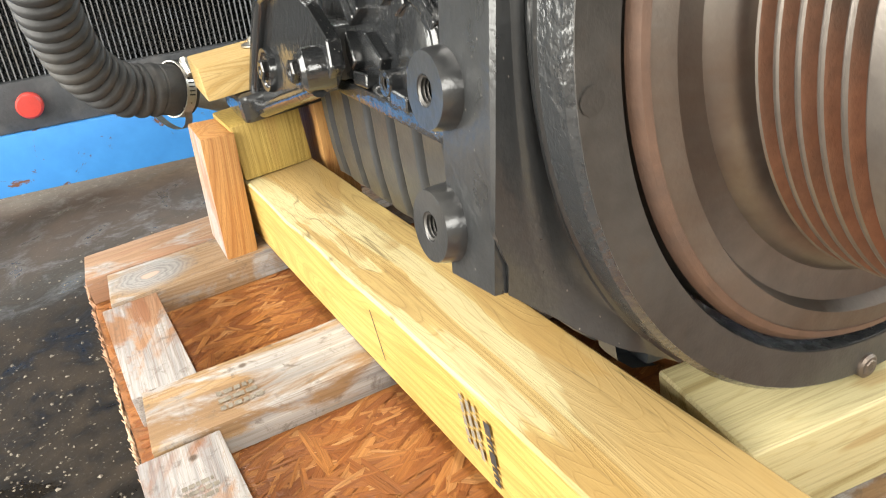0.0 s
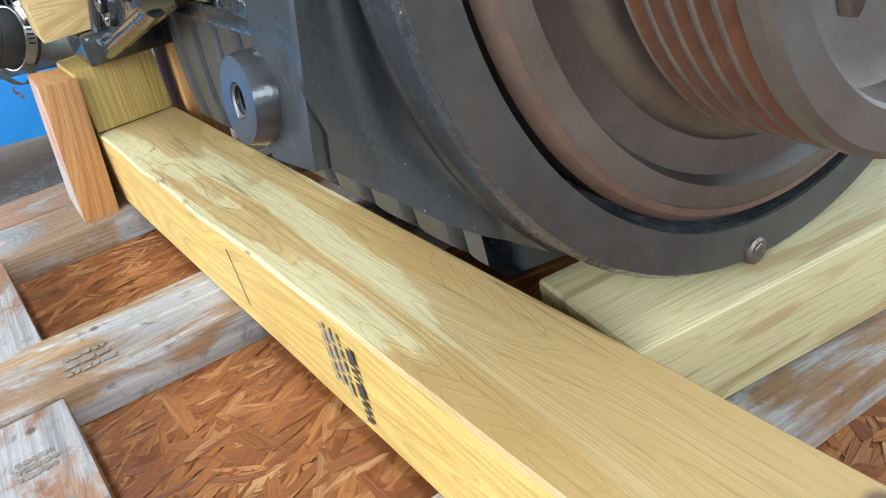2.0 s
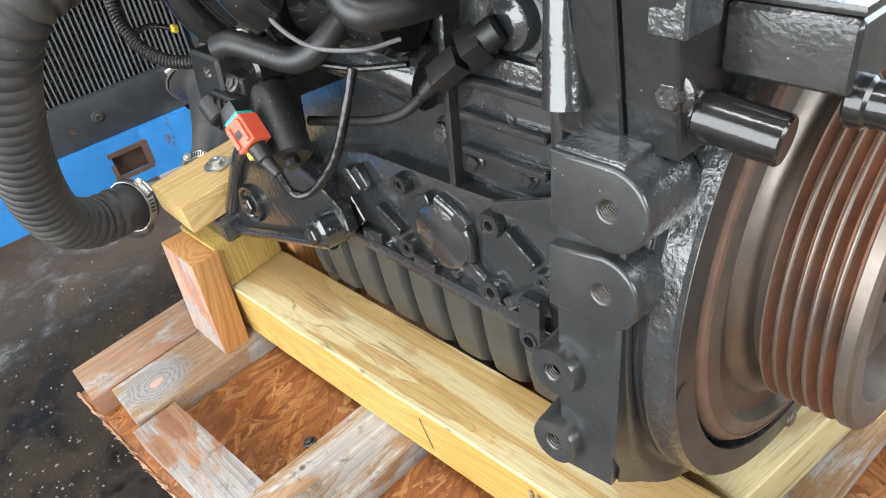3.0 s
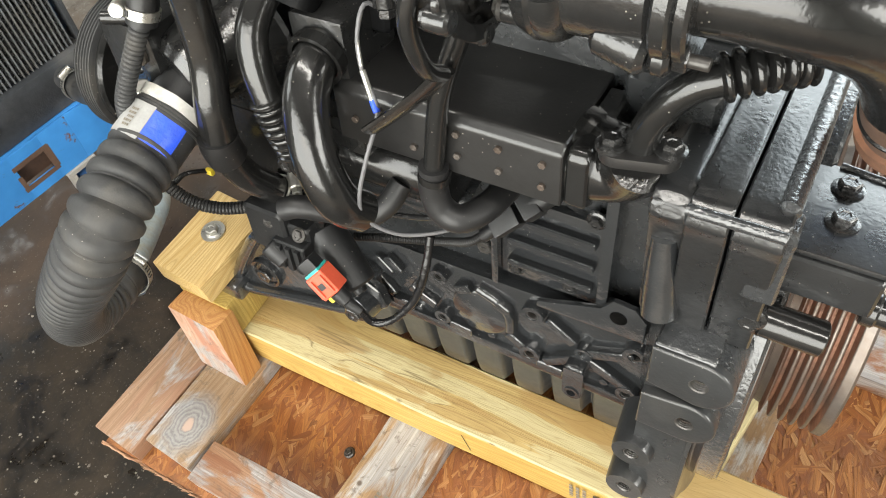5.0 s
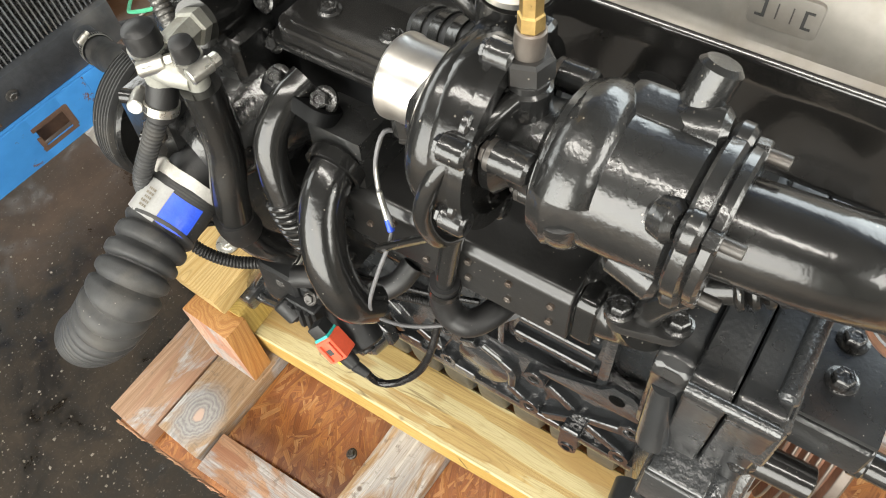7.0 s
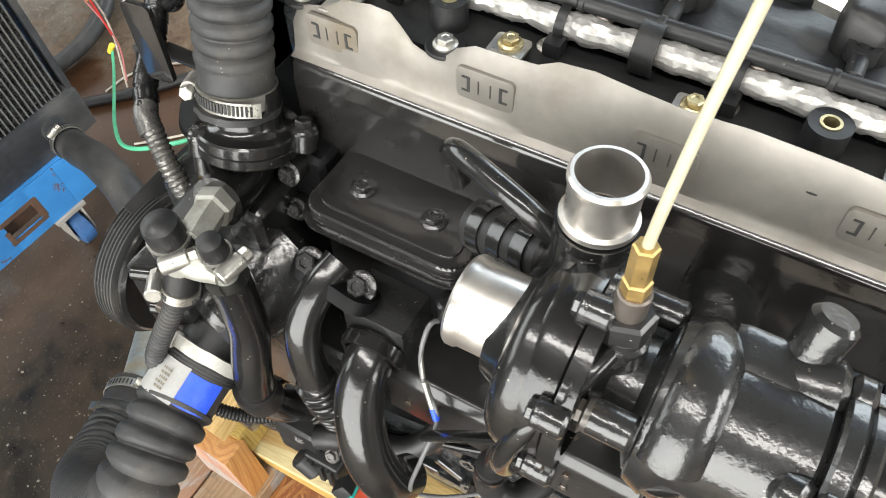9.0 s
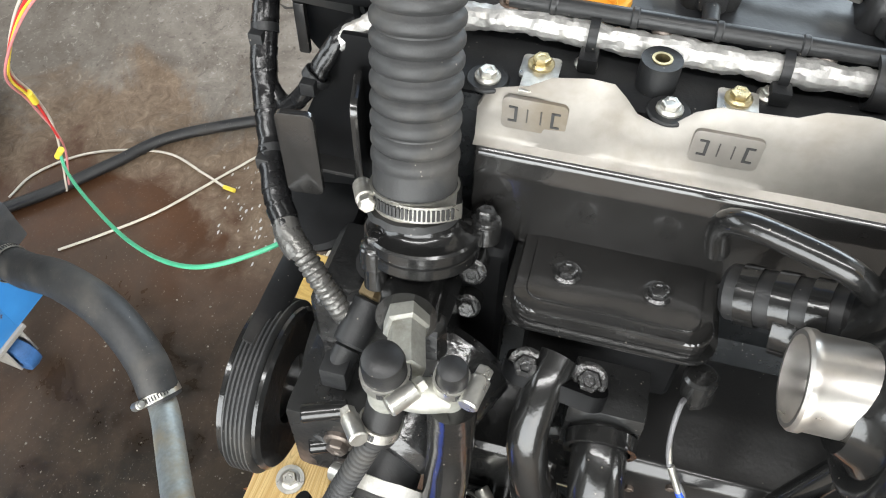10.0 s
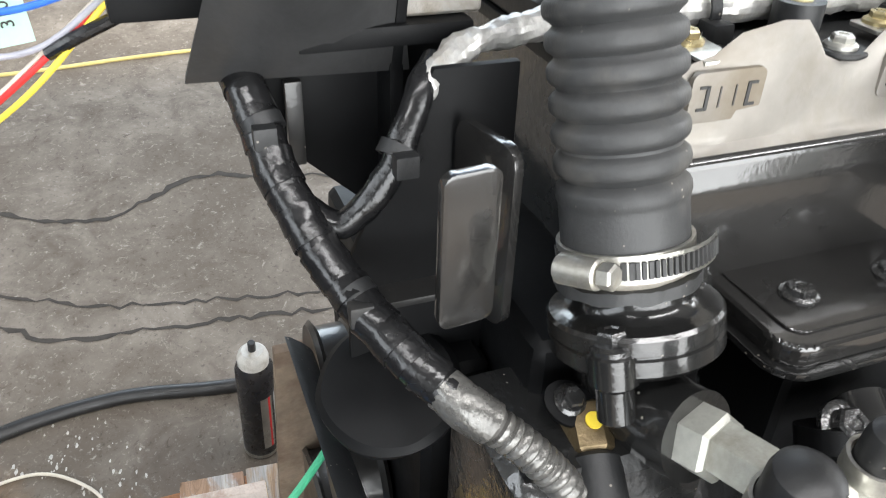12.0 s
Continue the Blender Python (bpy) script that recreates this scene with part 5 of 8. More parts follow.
top_block = bored_block("upper_block", *BORES[0], 0.079, 0.1315, 0.084)
thread(top_block, (-0.2535, 0.038, 0.104), LEFT, 0.0082, 0.019)
mid_block = bored_block("middle_block", *BORES[1], 0.0805, 0.0655, 0.02)
thread(mid_block, (-0.2535, 0.0404, 0.0453), LEFT, 0.0082, 0.019)
for a, u, r in BORES[2:]:
    nose = part("boss", lathe([(r * 1.25, 0.05), (r * 1.05, 0.014), (r, 0.004), (r * 0.94, 0.0), (0.0078, 0.0), (0.0072, 0.001), (0.0072, 0.02)], (-0.2535, a + 0.002, u), (1, 0, 0), 40), CAST_SMOOTH, bell)
    thread(nose, (-0.2535, a + 0.002, u), LEFT, 0.0072, 0.0095)
# cast skin between the side wall and the ring, hollow with two soft ridges
skin, rows = bmesh.new(), []
for i in range(30):
    v = min(1.0, i / 28)
    th = radians(147 + 88 * v)
    edge, rim = V(-0.245 + 0.03 * max(0.0, v - 0.9) * 4, 0.034, 0.128 - 0.25 * v), V(0.2295 * math.cos(th), 0.019, 0.2295 * math.sin(th))
    row = []
    for j in range(25):
        s = j / 24
        q = edge.lerp(rim, s) + V(0.012, 0.009, 0) * math.sin(math.pi * s) * (1 - v ** 6)
        q += V(-0.5, -0.5, 0) * (0.006 * math.exp(-((s - 0.28) / 0.07) ** 2) + 0.005 * math.exp(-((s - 0.62 - 0.2 * v) / 0.07) ** 2)) * math.sin(math.pi * s) * (1 - v ** 4)
        if i == 29:
            q = q.lerp(V(-0.12, 0.085, -0.135), 0.75)
        row.append(skin.verts.new(q))
    rows.append(row)
for r0, r1 in zip(rows, rows[1:]):
    for j in range(24):
        skin.faces.new((r0[j], r0[j + 1], r1[j + 1], r1[j]))
bmesh.ops.recalc_face_normals(skin, faces=skin.faces)
bmesh.ops.solidify(skin, geom=skin.faces[:], thickness=0.004)
part("rear_cheek", skin, CAST_SMOOTH, bell, "painted bell casting with soft ridges", 0.9)
CRUST = mat("crusted_gloss_paint", (0.04, 0.042, 0.044), 0.2, 0.0, 0.3, 60, 1.0, 130, 0.08, None, 0.3, 1.0, specks=150.0)
part("shelf", wobble(prism([(-0.2495, 0.122), (-0.2495, 0.131), (-0.248, 0.1335), (-0.205, 0.138), (-0.205, 0.122)], (0, 0.078, 0), (1, 0, 0), (0, 0, 1), 0.048, 0.002, 3), 0.001, 90), CRUST, bell, "rough glossy shelf casting")
for deg in (-90, 188.7, 353, 100, 28):
    far = 0.2245 if deg == -90 else 0.2215
    c = (far * math.cos(radians(deg)), -0.0012, far * math.sin(radians(deg)))
    if deg == -90:
        bolt(bell, c, (0, -1, 0), 0.0056, 0.0035, STEEL)
    else:
        rim = part("hole_rim", lathe([(0.0062, 0.0004), (0.0046, 0.0)], c, (0, -1, 0), 20), STEEL_DK, bell)
        part("hole", lathe([(0.0046, 0.0), (0.0, 0.0)], c, (0, -1, 0), 20), HOLE, rim)

# flywheel with the grooved drive pulley
wheel = thing("drive_pulley", "rust-brown steel flywheel with a five-groove belt pulley bolted on", "pulley", (0, 0, -0.2), E)
part("flywheel", lathe([(0.0, 0.02), (0.2, 0.02), (0.2, 0.006), (0.196, -0.001), (0.184, -0.004), (0.18, -0.0045), (0.176, 0.004), (0.17, 0.005), (0.158, 0.004), (0.153, -0.003), (0.147, -0.006), (0.14, -0.007), (0.0, -0.007)], (0, 0, 0), FRONT, 128), STEEL, wheel, "machined flywheel filmed with brown rust")
part("rim_band", lathe([(0.2004, 0.004), (0.1965, -0.0016), (0.1925, -0.0026), (0.1924, -0.0018), (0.196, 0.0)], (0, 0, 0), FRONT, 128, True), RUST_DK, wheel)
g, prof = -0.016, [(0.122, -0.006), (0.138, -0.007), (0.1395, -0.014), (0.1475, -0.016)]
for i in range(5):
    y = -0.016 - i * 0.0105
    prof += [(0.1495, y - 0.0008), (0.1488, y - 0.0018), (0.1345, y - 0.0042), (0.1345, y - 0.0068), (0.1488, y - 0.0092), (0.1495, y - 0.0102)]
prof += [(0.1495, -0.076), (0.146, -0.0785), (0.129, -0.0785), (0.1265, -0.076), (0.124, -0.05), (0.11, -0.044), (0.06, -0.04), (0.058, -0.052), (0.0, -0.052), (0.0, -0.006)]
sheave = part("sheave", lathe(prof, (0, 0, 0), FRONT, 144), [STEEL, RUST], wheel, "grooved pulley with rusty groove flanks")
for p in sheave.data.polygons:
    rr = math.hypot(p.center[0], p.center[2])
    if 0.133 < rr < 0.1485 and -0.07 < p.center[1] < -0.014:
        p.material_index = 1
hub = part("hub", lathe([(0.03, -0.075), (0.05, -0.075), (0.054, -0.071), (0.054, -0.041), (0.03, -0.041)], (0, 0, 0), FRONT, 64, True), STEEL, wheel)
part("bore", lathe([(0.03, -0.06), (0, -0.06)], (0, 0, 0), FRONT, 40), RUST_DK, hub)
for k in range(6):
    a = radians(60 * k + 20)
    part("hole", lathe([(0.012, 0), (0, 0)], (0.085 * math.cos(a), -0.0427, 0.085 * math.sin(a)), (0, -1, 0), 24), RUST_DK, wheel)

# mount bracket on the front corner
mount = thing("engine_mount", "black cast engine mount bracket with raised rims, foot on the block", "bracket", (-0.19, 0.6, -0.16), E)
MP = [(0.65, -0.156), (0.645, -0.138), (0.61, -0.078), (0.578, -0.036), (0.555, -0.026), (0.49, -0.024), (0.455, -0.036), (0.41, -0.06), (0.402, -0.085), (0.425, -0.108), (0.47, -0.12), (0.54, -0.14), (0.6, -0.158), (0.635, -0.166)]
web = part("web_plate", wobble(prism(MP, (-0.18, 0, 0), (0, 1, 0), (0, 0, 1), 0.014, 0.004, 3), 0.0006, 40), CAST_WET, mount)
LIP = [(0.56, -0.03), (0.585, -0.042), (0.614, -0.084), (0.645, -0.14), (0.648, -0.155), (0.632, -0.163), (0.6, -0.155), (0.54, -0.137), (0.47, -0.117), (0.43, -0.105)]
part("rim", sweep([(-0.183, a, u) for a, u in LIP], 0.0085, 14, 0.006), CAST_WET, mount)
part("lug", cyl((-0.165, 0.428, -0.086), (-0.197, 0.436, -0.089), 0.0205, n=36, bev=0.004), CAST_WET, mount)
part("boss", lathe([(0.0, -0.004), (0.017, -0.004), (0.019, 0.0), (0.0225, 0.001), (0.0245, -0.006), (0.026, -0.016)], (-0.186, 0.589, -0.112), LEFT, 36), CAST_WET, mount)
foot = wobble(bx(0.018, 0.12, 0.985, 1.086, 0.3665, 0.4005, 0.011, 4), 0.001, 30)
part_mesh("foot", mesh_of(foot, CAST), mount, "", E.inverted())
part("arm", bx(-0.168, -0.12, 0.42, 0.56, -0.1, -0.05, 0.008), CAST, mount)
bolt(mount, (-0.198, 0.436, -0.089), LEFT, 0.011, 0.009)
bolt(mount, (-0.183, 0.589, -0.112), LEFT, 0.0115, 0.009)

# rear gear case above the bell housing, with a slanted front
GP = [(-0.224, 0.13), (-0.2285, 0.16), (-0.243, 0.252), (-0.2475, 0.264), (-0.245, 0.274), (-0.236, 0.2805), (-0.222, 0.282), (0.1, 0.282), (0.1, 0.13)]
gear = part("gear_case", prism(GP, (0, 0.0785, 0), (1, 0, 0), (0, 0, 1), 0.0295, 0.004, 3), CAST_CASE, engine, "thickly painted gear case")
part("rear_half", prism([(r + 0.0015, u - 0.0015) for r, u in GP], (0, 0.0475, 0), (1, 0, 0), (0, 0, 1), 0.034, 0.004, 3), CAST_CASE, gear)
part("top_ridge", cyl((-0.225, 0.019, 0.279), (-0.05, 0.019, 0.279), 0.0075, n=20, bev=0.003), CAST_ROUGH, gear)
part("foot_lug", join(cyl((-0.236, 0.02, 0.262), (-0.228, 0.02, 0.262), 0.0125, n=24, bev=0.002), bx(-0.236, -0.2, 0.008, 0.032, 0.2, 0.262, 0.005, 3)), CAST_ROUGH, gear)
part("shoulder", prism([(r + 0.012, u - 0.011) for r, u in GP], (0, 0.106, 0), (1, 0, 0), (0, 0, 1), 0.029, 0.0095, 4), CAST_CASE, gear)
part("bulge", sweep([(-0.224, 0.092, 0.225), (-0.226, 0.09, 0.2), (-0.228, 0.087, 0.17), (-0.231, 0.084, 0.148)], lambda s, w: 0.0105 + 0.004 * s / w, 18, 0.006), CAST_WET, gear)
part("low_box", bx(-0.19, -0.08, -0.056, 0.0135, 0.17, 0.209, 0.006, 3), CAST_CASE, gear)
part("edge_crust", wobble(cyl((-0.2475, 0.078, 0.278), (-0.2465, 0.0145, 0.278), 0.0042, n=12), 0.0012, 150), CAST_ROUGH, gear)
part("top_plate", bx(-0.186, -0.083, -0.055, 0.014, 0.2092, 0.2145, 0.002), CAST_CASE, gear)
part("weld_ridge", wobble(cyl((-0.083, -0.004, 0.2145), (-0.09, -0.053, 0.2145), 0.0035, n=12), 0.0014, 140), CAST_ROUGH, gear)
bolt(gear, (-0.108, -0.0135, 0.2148), UP, 0.0088, 0.009)
bolt(gear, (-0.1465, -0.0165, 0.2148), UP, 0.0088, 0.009)
bolt(gear, (-0.226, 0.088, 0.17), LEFT, 0.0085, 0.008)
bolt(gear, (-0.222, 0.02, 0.168), LEFT, 0.0085, 0.008)
part("neck", bx(-0.15, -0.08, 0.085, 0.16, 0.17, 0.3, 0.012, 3), CAST, engine)

# tie rods that stick out behind
rods = thing("tie_rod", "black steel rod screwed into the gear case", "rod", (-0.2, 0.02, 0.15), E, "tie rods")
part("rod", cyl((-0.205, 0.014, 0.152), (-0.2, -0.034, 0.146), 0.0145, n=28, bev=0.0015), BLACK, rods)
part("nut", cyl((-0.205, 0.021, 0.153), (-0.205, 0.012, 0.152), 0.0155, n=6, bev=0.001), BOLT_BLACK, rods)
rod2 = thing("tie_rod", "black steel rod reaching out behind the pulley", "rod", (-0.17, -0.055, 0.163), E, "tie rods")
part("rod", cyl((-0.17, -0.05, 0.163), (-0.17, -0.2, 0.163), 0.0125, n=28, bev=0.0015), BLACK, rod2)
part("collar", cyl((-0.17, -0.05, 0.163), (-0.17, -0.062, 0.163), 0.0145, n=28, bev=0.002), BLACK, rod2)

# cooler box with screws
cooler = part("oil_cooler_box", prism([(-0.2285, 0.222), (-0.2285, 0.272), (-0.222, 0.2795), (-0.12, 0.2795), (-0.12, 0.222)], (0, 0.375, 0), (1, 0, 0), (0, 0, 1), 0.202, 0.003, 3), SATIN, engine, "black sheet cooler box")
part("end_cap", join(sweep([(-0.187, 0.174, 0.246), (-0.19, 0.155, 0.247), (-0.197, 0.132, 0.257), (-0.212, 0.12, 0.276)], lambda s, w: 0.037 - 0.014 * s / w, 28, 0.005), prism([(-0.226, 0.225), (-0.226, 0.27), (-0.22, 0.277), (-0.14, 0.277), (-0.14, 0.215), (-0.21, 0.215)], (0, 0.172, 0), (1, 0, 0), (0, 0, 1), 0.018, 0.005, 3)), BLACK, cooler, "rounded cast end of the cooler")
for a, u in ((0.26, 0.2644), (0.224, 0.2623), (0.188, 0.2606), (0.26, 0.243), (0.224, 0.241), (0.188, 0.239), (0.33, 0.265), (0.355, 0.248), (0.3, 0.238)):
    bolt(cooler, (-0.2288, a, u), LEFT, 0.0033, 0.003, STEEL, False, "screw")
flange_pts = rounded(0.056, 0.028, 0.013, 6)
fl = part("pipe_flange", prism(flange_pts, (-0.222, 0.12, 0.286), (0.25, -0.97, 0), (0.97, 0.25, 0), 0.009, 0.002), SATIN, engine)
bolt(fl, (-0.227, 0.139, 0.2955), UP, 0.0078, 0.008)
bolt(fl, (-0.217, 0.101, 0.2955), UP, 0.0078, 0.008)
part("egr_pipe", sweep([(-0.218, 0.122, 0.285), (-0.222, 0.118, 0.312), (-0.223, 0.106, 0.338), (-0.221, 0.092, 0.354), (-0.2175, 0.078, 0.361)], 0.0112, 20, 0.005), BLACK, engine)
part("bellows", sweep([(-0.2185, 0.081, 0.36), (-0.207, 0.06, 0.366), (-0.19, 0.036, 0.368)], ribs(0.016, 0.0045, 0.0085), 24, 0.0012), BLACK, engine, "black corrugated steel bellows")

# exhaust manifold, its black shield and the bright heat shield
part("manifold_shield", prism([(-0.104, 0.36), (-0.122, 0.362), (-0.127, 0.37), (-0.1265, 0.43), (-0.124, 0.4445), (-0.117, 0.449), (-0.104, 0.449)], (0, 0.503, 0), (1, 0, 0), (0, 0, 1), 0.485, 0.003, 3), PLATE, engine, "gloss black manifold cover")
shield = thing("heat_shield", "bare tan-grey aluminised heat shield with a wavy pressed edge", "heat shield", (-0.112, 0.27, 0.44), E)
TOPE = [(0.505, 0.472), (0.5, 0.483), (0.49, 0.487), (0.475, 0.491), (0.462, 0.5), (0.44, 0.504), (0.426, 0.503), (0.418, 0.495), (0.41, 0.485), (0.4, 0.481), (0.388, 0.483), (0.378, 0.494), (0.366, 0.5), (0.34, 0.501), (0.325, 0.502), (0.312, 0.509), (0.29, 0.511), (0.262, 0.508), (0.235, 0.506), (0.2, 0.508), (0.15, 0.506), (0.08, 0.5), (0.02, 0.497)]
sheet = bmesh.new()
rows = []
for a, u in TOPE:
    col = []
    for k, (fu, dr) in enumerate(((0.0, -0.0045), (0.06, 0.0), (0.15, 0.0015), (0.5, 0.003), (0.92, 0.0045), (1.0, 0.007))):
        press = 0.0025 if (0.428 < a < 0.47 or 0.2 < a < 0.34 or a < 0.12) and 0.1 < fu < 0.9 else 0.0
        col.append(sheet.verts.new((-0.1165 + dr - press, a, 0.447 + (u - 0.447) * fu)))
    rows.append(col)
for c0, c1 in zip(rows, rows[1:]):
    for k in range(5):
        sheet.faces.new((c0[k], c0[k + 1], c1[k + 1], c1[k]))
bmesh.ops.recalc_face_normals(sheet, faces=sheet.faces)
bmesh.ops.solidify(sheet, geom=sheet.faces[:], thickness=0.0012)
part("sheet", sheet, SHIELD, shield, "", 0.8)
for a, face in ((0.469, -0.1166), (0.356, -0.1153), (0.24, -0.1176), (0.12, -0.1164)):
    clip = part("clip_pad", prism(rounded(0.04, 0.024, 0.004, 4, a, 0.474), (face, 0, 0), (0, 1, 0), (0, 0, 1), 0.003, 0.0006, 2), SHIELD, shield)
    for side in (-1, 1):
        mid = a + side * 0.0112
        part("slot", bx(face - 0.0006, face + 0.0004, mid - 0.0009, mid + 0.0009, 0.4682, 0.4798, 0), INK, clip)
        for u in (0.4682, 0.4786):
            part("slot", bx(face - 0.0006, face + 0.0004, min(mid, mid + side * 0.0046), max(mid, mid + side * 0.0046), u, u + 0.0013, 0), INK, clip)
        part("crease", bx(face - 0.0005, face + 0.0003, a + side * 0.0042 - 0.0004, a + side * 0.0042 + 0.0004, 0.469, 0.479, 0), STEEL_DK, clip)
for a in (0.472, 0.354, 0.236, 0.118):
    tab = part("lug", join(prism(rounded(0.022, 0.024, 0.003, 3, -0.087, a), (0, 0, 0.4865), (1, 0, 0), (0, 1, 0), 0.0022, 0.0006), bx(-0.112, -0.094, a - 0.009, a + 0.009, 0.487, 0.489, 0.0006)), ZINC, shield, "pale bent fixing tab")
    bolt(tab, (-0.085, a, 0.4892), UP, 0.0057, 0.006, YZINC, True, "bolt", "yellow zinc flange bolt")

# head cover: deck with bosses, rocker cover, injector boots
deck = part("head_deck", bx(-0.104, 0.15, 0.05, 0.53, 0.4745, 0.482, 0.003), PLASTIC, engine)
for a in (0.446, 0.335, 0.22, 0.11):
    bolt(deck, (-0.069, a, 0.4825), UP, 0.0052, 0.005, ZINC)
for a in (0.502, 0.392, 0.27, 0.16):
    part("pad", cyl((-0.1, a, 0.4815), (-0.1, a, 0.4845), 0.0135, n=24, bev=0.001), PLASTIC, deck)
    bolt(deck, (-0.1, a, 0.4848), UP, 0.0057, 0.006, ZINC)
for a in (0.402, 0.165):
    s = part("stub", tube((-0.077, a, 0.48), (-0.077, a, 0.502), 0.0125, 0.0062, 32), PLASTIC, deck)
    part("insert", tube((-0.077, a, 0.49), (-0.077, a, 0.5026), 0.0062, 0.0045, 24), YZINC, s, "brass insert")
    part("hole", lathe([(0.0046, 0), (0, 0)], (-0.077, a, 0.492), UP, 16), HOLE, s)
cover = part("rocker_cover", bx(-0.047, 0.16, 0.06, 0.53, 0.4825, 0.502, 0.008, 3), mat("grey_black_moulding", (0.017, 0.018, 0.02), 0.46, 0.0, 0.3, 14, 0.1, 300, 0.1, (0.03, 0.027, 0.024), 0.26, 0.1), engine, "black plastic rocker cover")
for i in range(4):
    part("recess_ring", tube((0.045, 0.43 - i * 0.107, 0.501), (0.045, 0.43 - i * 0.107, 0.508), 0.026, 0.022, 32), PLASTIC, cover)
    part("rib", bx(-0.02, 0.15, 0.374 - i * 0.107, 0.38 - i * 0.107, 0.5015, 0.508, 0.002), PLASTIC, cover)
for i in range(10):
    bolt(cover, (-0.048 + 0.06 * (i % 2), 0.5 - i * 0.048, 0.5025), UP, 0.005, 0.005, STEEL, True)
plate = part("data_plate", bx(0.05, 0.115, 0.345, 0.415, 0.503, 0.5055, 0.0008), ZINC, cover, "pale rating plate")
bars(plate, (0.055, 0.41, 0.5057), (0, -1, 0), (1, 0, 0), 0.06, 0.055, 7, INK, 31)
tag = part("badge", bx(0.02, 0.045, 0.43, 0.5, 0.5025, 0.505, 0.0008), PLASTIC, cover)
bars(tag, (0.026, 0.495, 0.5052), (0, -1, 0), (1, 0, 0), 0.055, 0.013, 1, LABEL, 33, 0.9)
cap = part("filler_cap", lathe([(0.0, 0.004), (0.0185, 0.0035), (0.0205, 0.002), (0.0212, -0.001), (0.0212, -0.008)], (-0.025, 0.447, 0.5035), UP, 40), CAP, cover, "bright orange plastic oil filler cap")
grip, along, across = bmesh.new(), V(-0.4, -0.916, 0), V(0.916, -0.4, 0)
for side in (-1, 1):
    cols = []
    for k in range(13):
        t = -1 + k / 6
        foot = V(-0.025, 0.447, 0.5055) + along * (0.017 * t) + across * side * (0.0028 + 0.0055 * t * t)
        top = 0.027 - 0.0085 * (t + 1) - 0.002 * (1 - t * t)
        cols.append((grip.verts.new(foot), grip.verts.new(foot + V(0, 0, top * 0.5)), grip.verts.new(foot + V(0, 0, top) - across * side * 0.0006)))
    for c0, c1 in zip(cols, cols[1:]):
        grip.faces.new((c0[0], c1[0], c1[1], c0[1]))
        grip.faces.new((c0[1], c1[1], c1[2], c0[2]))
    if side < 0:
        first = cols
for k in range(3, 9):
    grip.faces.new((first[k][2], first[k + 1][2], cols[k + 1][2], cols[k][2]))
grip.faces.new((first[0][0], first[0][1], cols[0][1], cols[0][0]))
bmesh.ops.recalc_face_normals(grip, faces=grip.faces)
bmesh.ops.solidify(grip, geom=grip.faces[:], thickness=0.0014)
part("filler_grip", grip, CAP, cap)
for i in range(4):
    a = 0.485 - i * 0.107
    bt = thing("injector_boot", "black rubber boot over an injector with a fuel return clip", "rubber boot", (0.0, a, 0.502), E, "injector boots")
    part("boot", wobble(bx(-0.02, 0.02, a - 0.018, a + 0.018, 0.4825, 0.53, 0.014, 5), 0.0045, 60, i), RUBBER_DK, bt)
    part("collar", tube((-0.021, a, 0.506), (-0.021, a, 0.516), 0.0095, 0.0055, 24), RUBBER_DK, bt)
    part("spigot", cyl((-0.018, a, 0.511), (-0.046, a, 0.5085), 0.0055, n=16, bev=0.001), PLASTIC, bt)
    ln = thing("injector_line", "bent olive-grey steel fuel line with a hex nut at the injector", "pipe", (0.03, a, 0.515), E, "injector lines")
    part("line", sweep([(0.008, a + 0.016, 0.516), (0.012, a + 0.05, 0.518), (0.02, a + 0.082, 0.521), (0.04, a + 0.09, 0.526), (0.09, a + 0.062, 0.536), (0.14, a + 0.04, 0.54)], 0.0036, 12, 0.005), mat("olive_plated_pipe", (0.3, 0.28, 0.2), 0.35, 0.8, 0.2, 30) if "olive_plated_pipe" not in bpy.data.materials else bpy.data.materials["olive_plated_pipe"], ln)
    part("nut", cyl((0.006, a + 0.016, 0.516), (0.01, a + 0.034, 0.517), 0.0085, n=6, bev=0.001), ZINC, ln)
ret = thing("return_pipe", "black plastic fuel return pipe clipped along the boots", "pipe", (-0.034, 0.3, 0.51), E)
part("pipe", sweep([(-0.05, 0.5, 0.5085), (-0.05, 0.4, 0.5085), (-0.05, 0.2, 0.5085), (-0.05, 0.06, 0.5085)], 0.0056, 16, 0.02), PLASTIC, ret)
for i in range(9):
    part("ridge", cyl((-0.05, 0.47 - i * 0.05, 0.5085), (-0.05, 0.475 - i * 0.05, 0.5085), 0.0066, n=16, bev=0.001), PLASTIC, ret)
foil = thing("foil_harness", "wiring loom wrapped in crumpled silver foil", "cable", (-0.053, 0.3, 0.485), E)
part("wrap", wobble(sweep([(-0.088, 0.606, 0.479), (-0.077, 0.59, 0.488), (-0.064, 0.565, 0.492), (-0.054, 0.5, 0.4955), (-0.056, 0.42, 0.4945), (-0.0585, 0.33, 0.4955), (-0.057, 0.22, 0.4955), (-0.058, 0.1, 0.4955), (-0.057, 0.05, 0.4955)], lambda s, w: 0.0056 + 0.0029 * min(1.0, s / 0.1) + 0.0006 * math.sin(s * 90) + 0.0006 * math.sin(s * 233), 16, 0.0018), 0.0013, 260), FOIL, foil, "", 0.25)
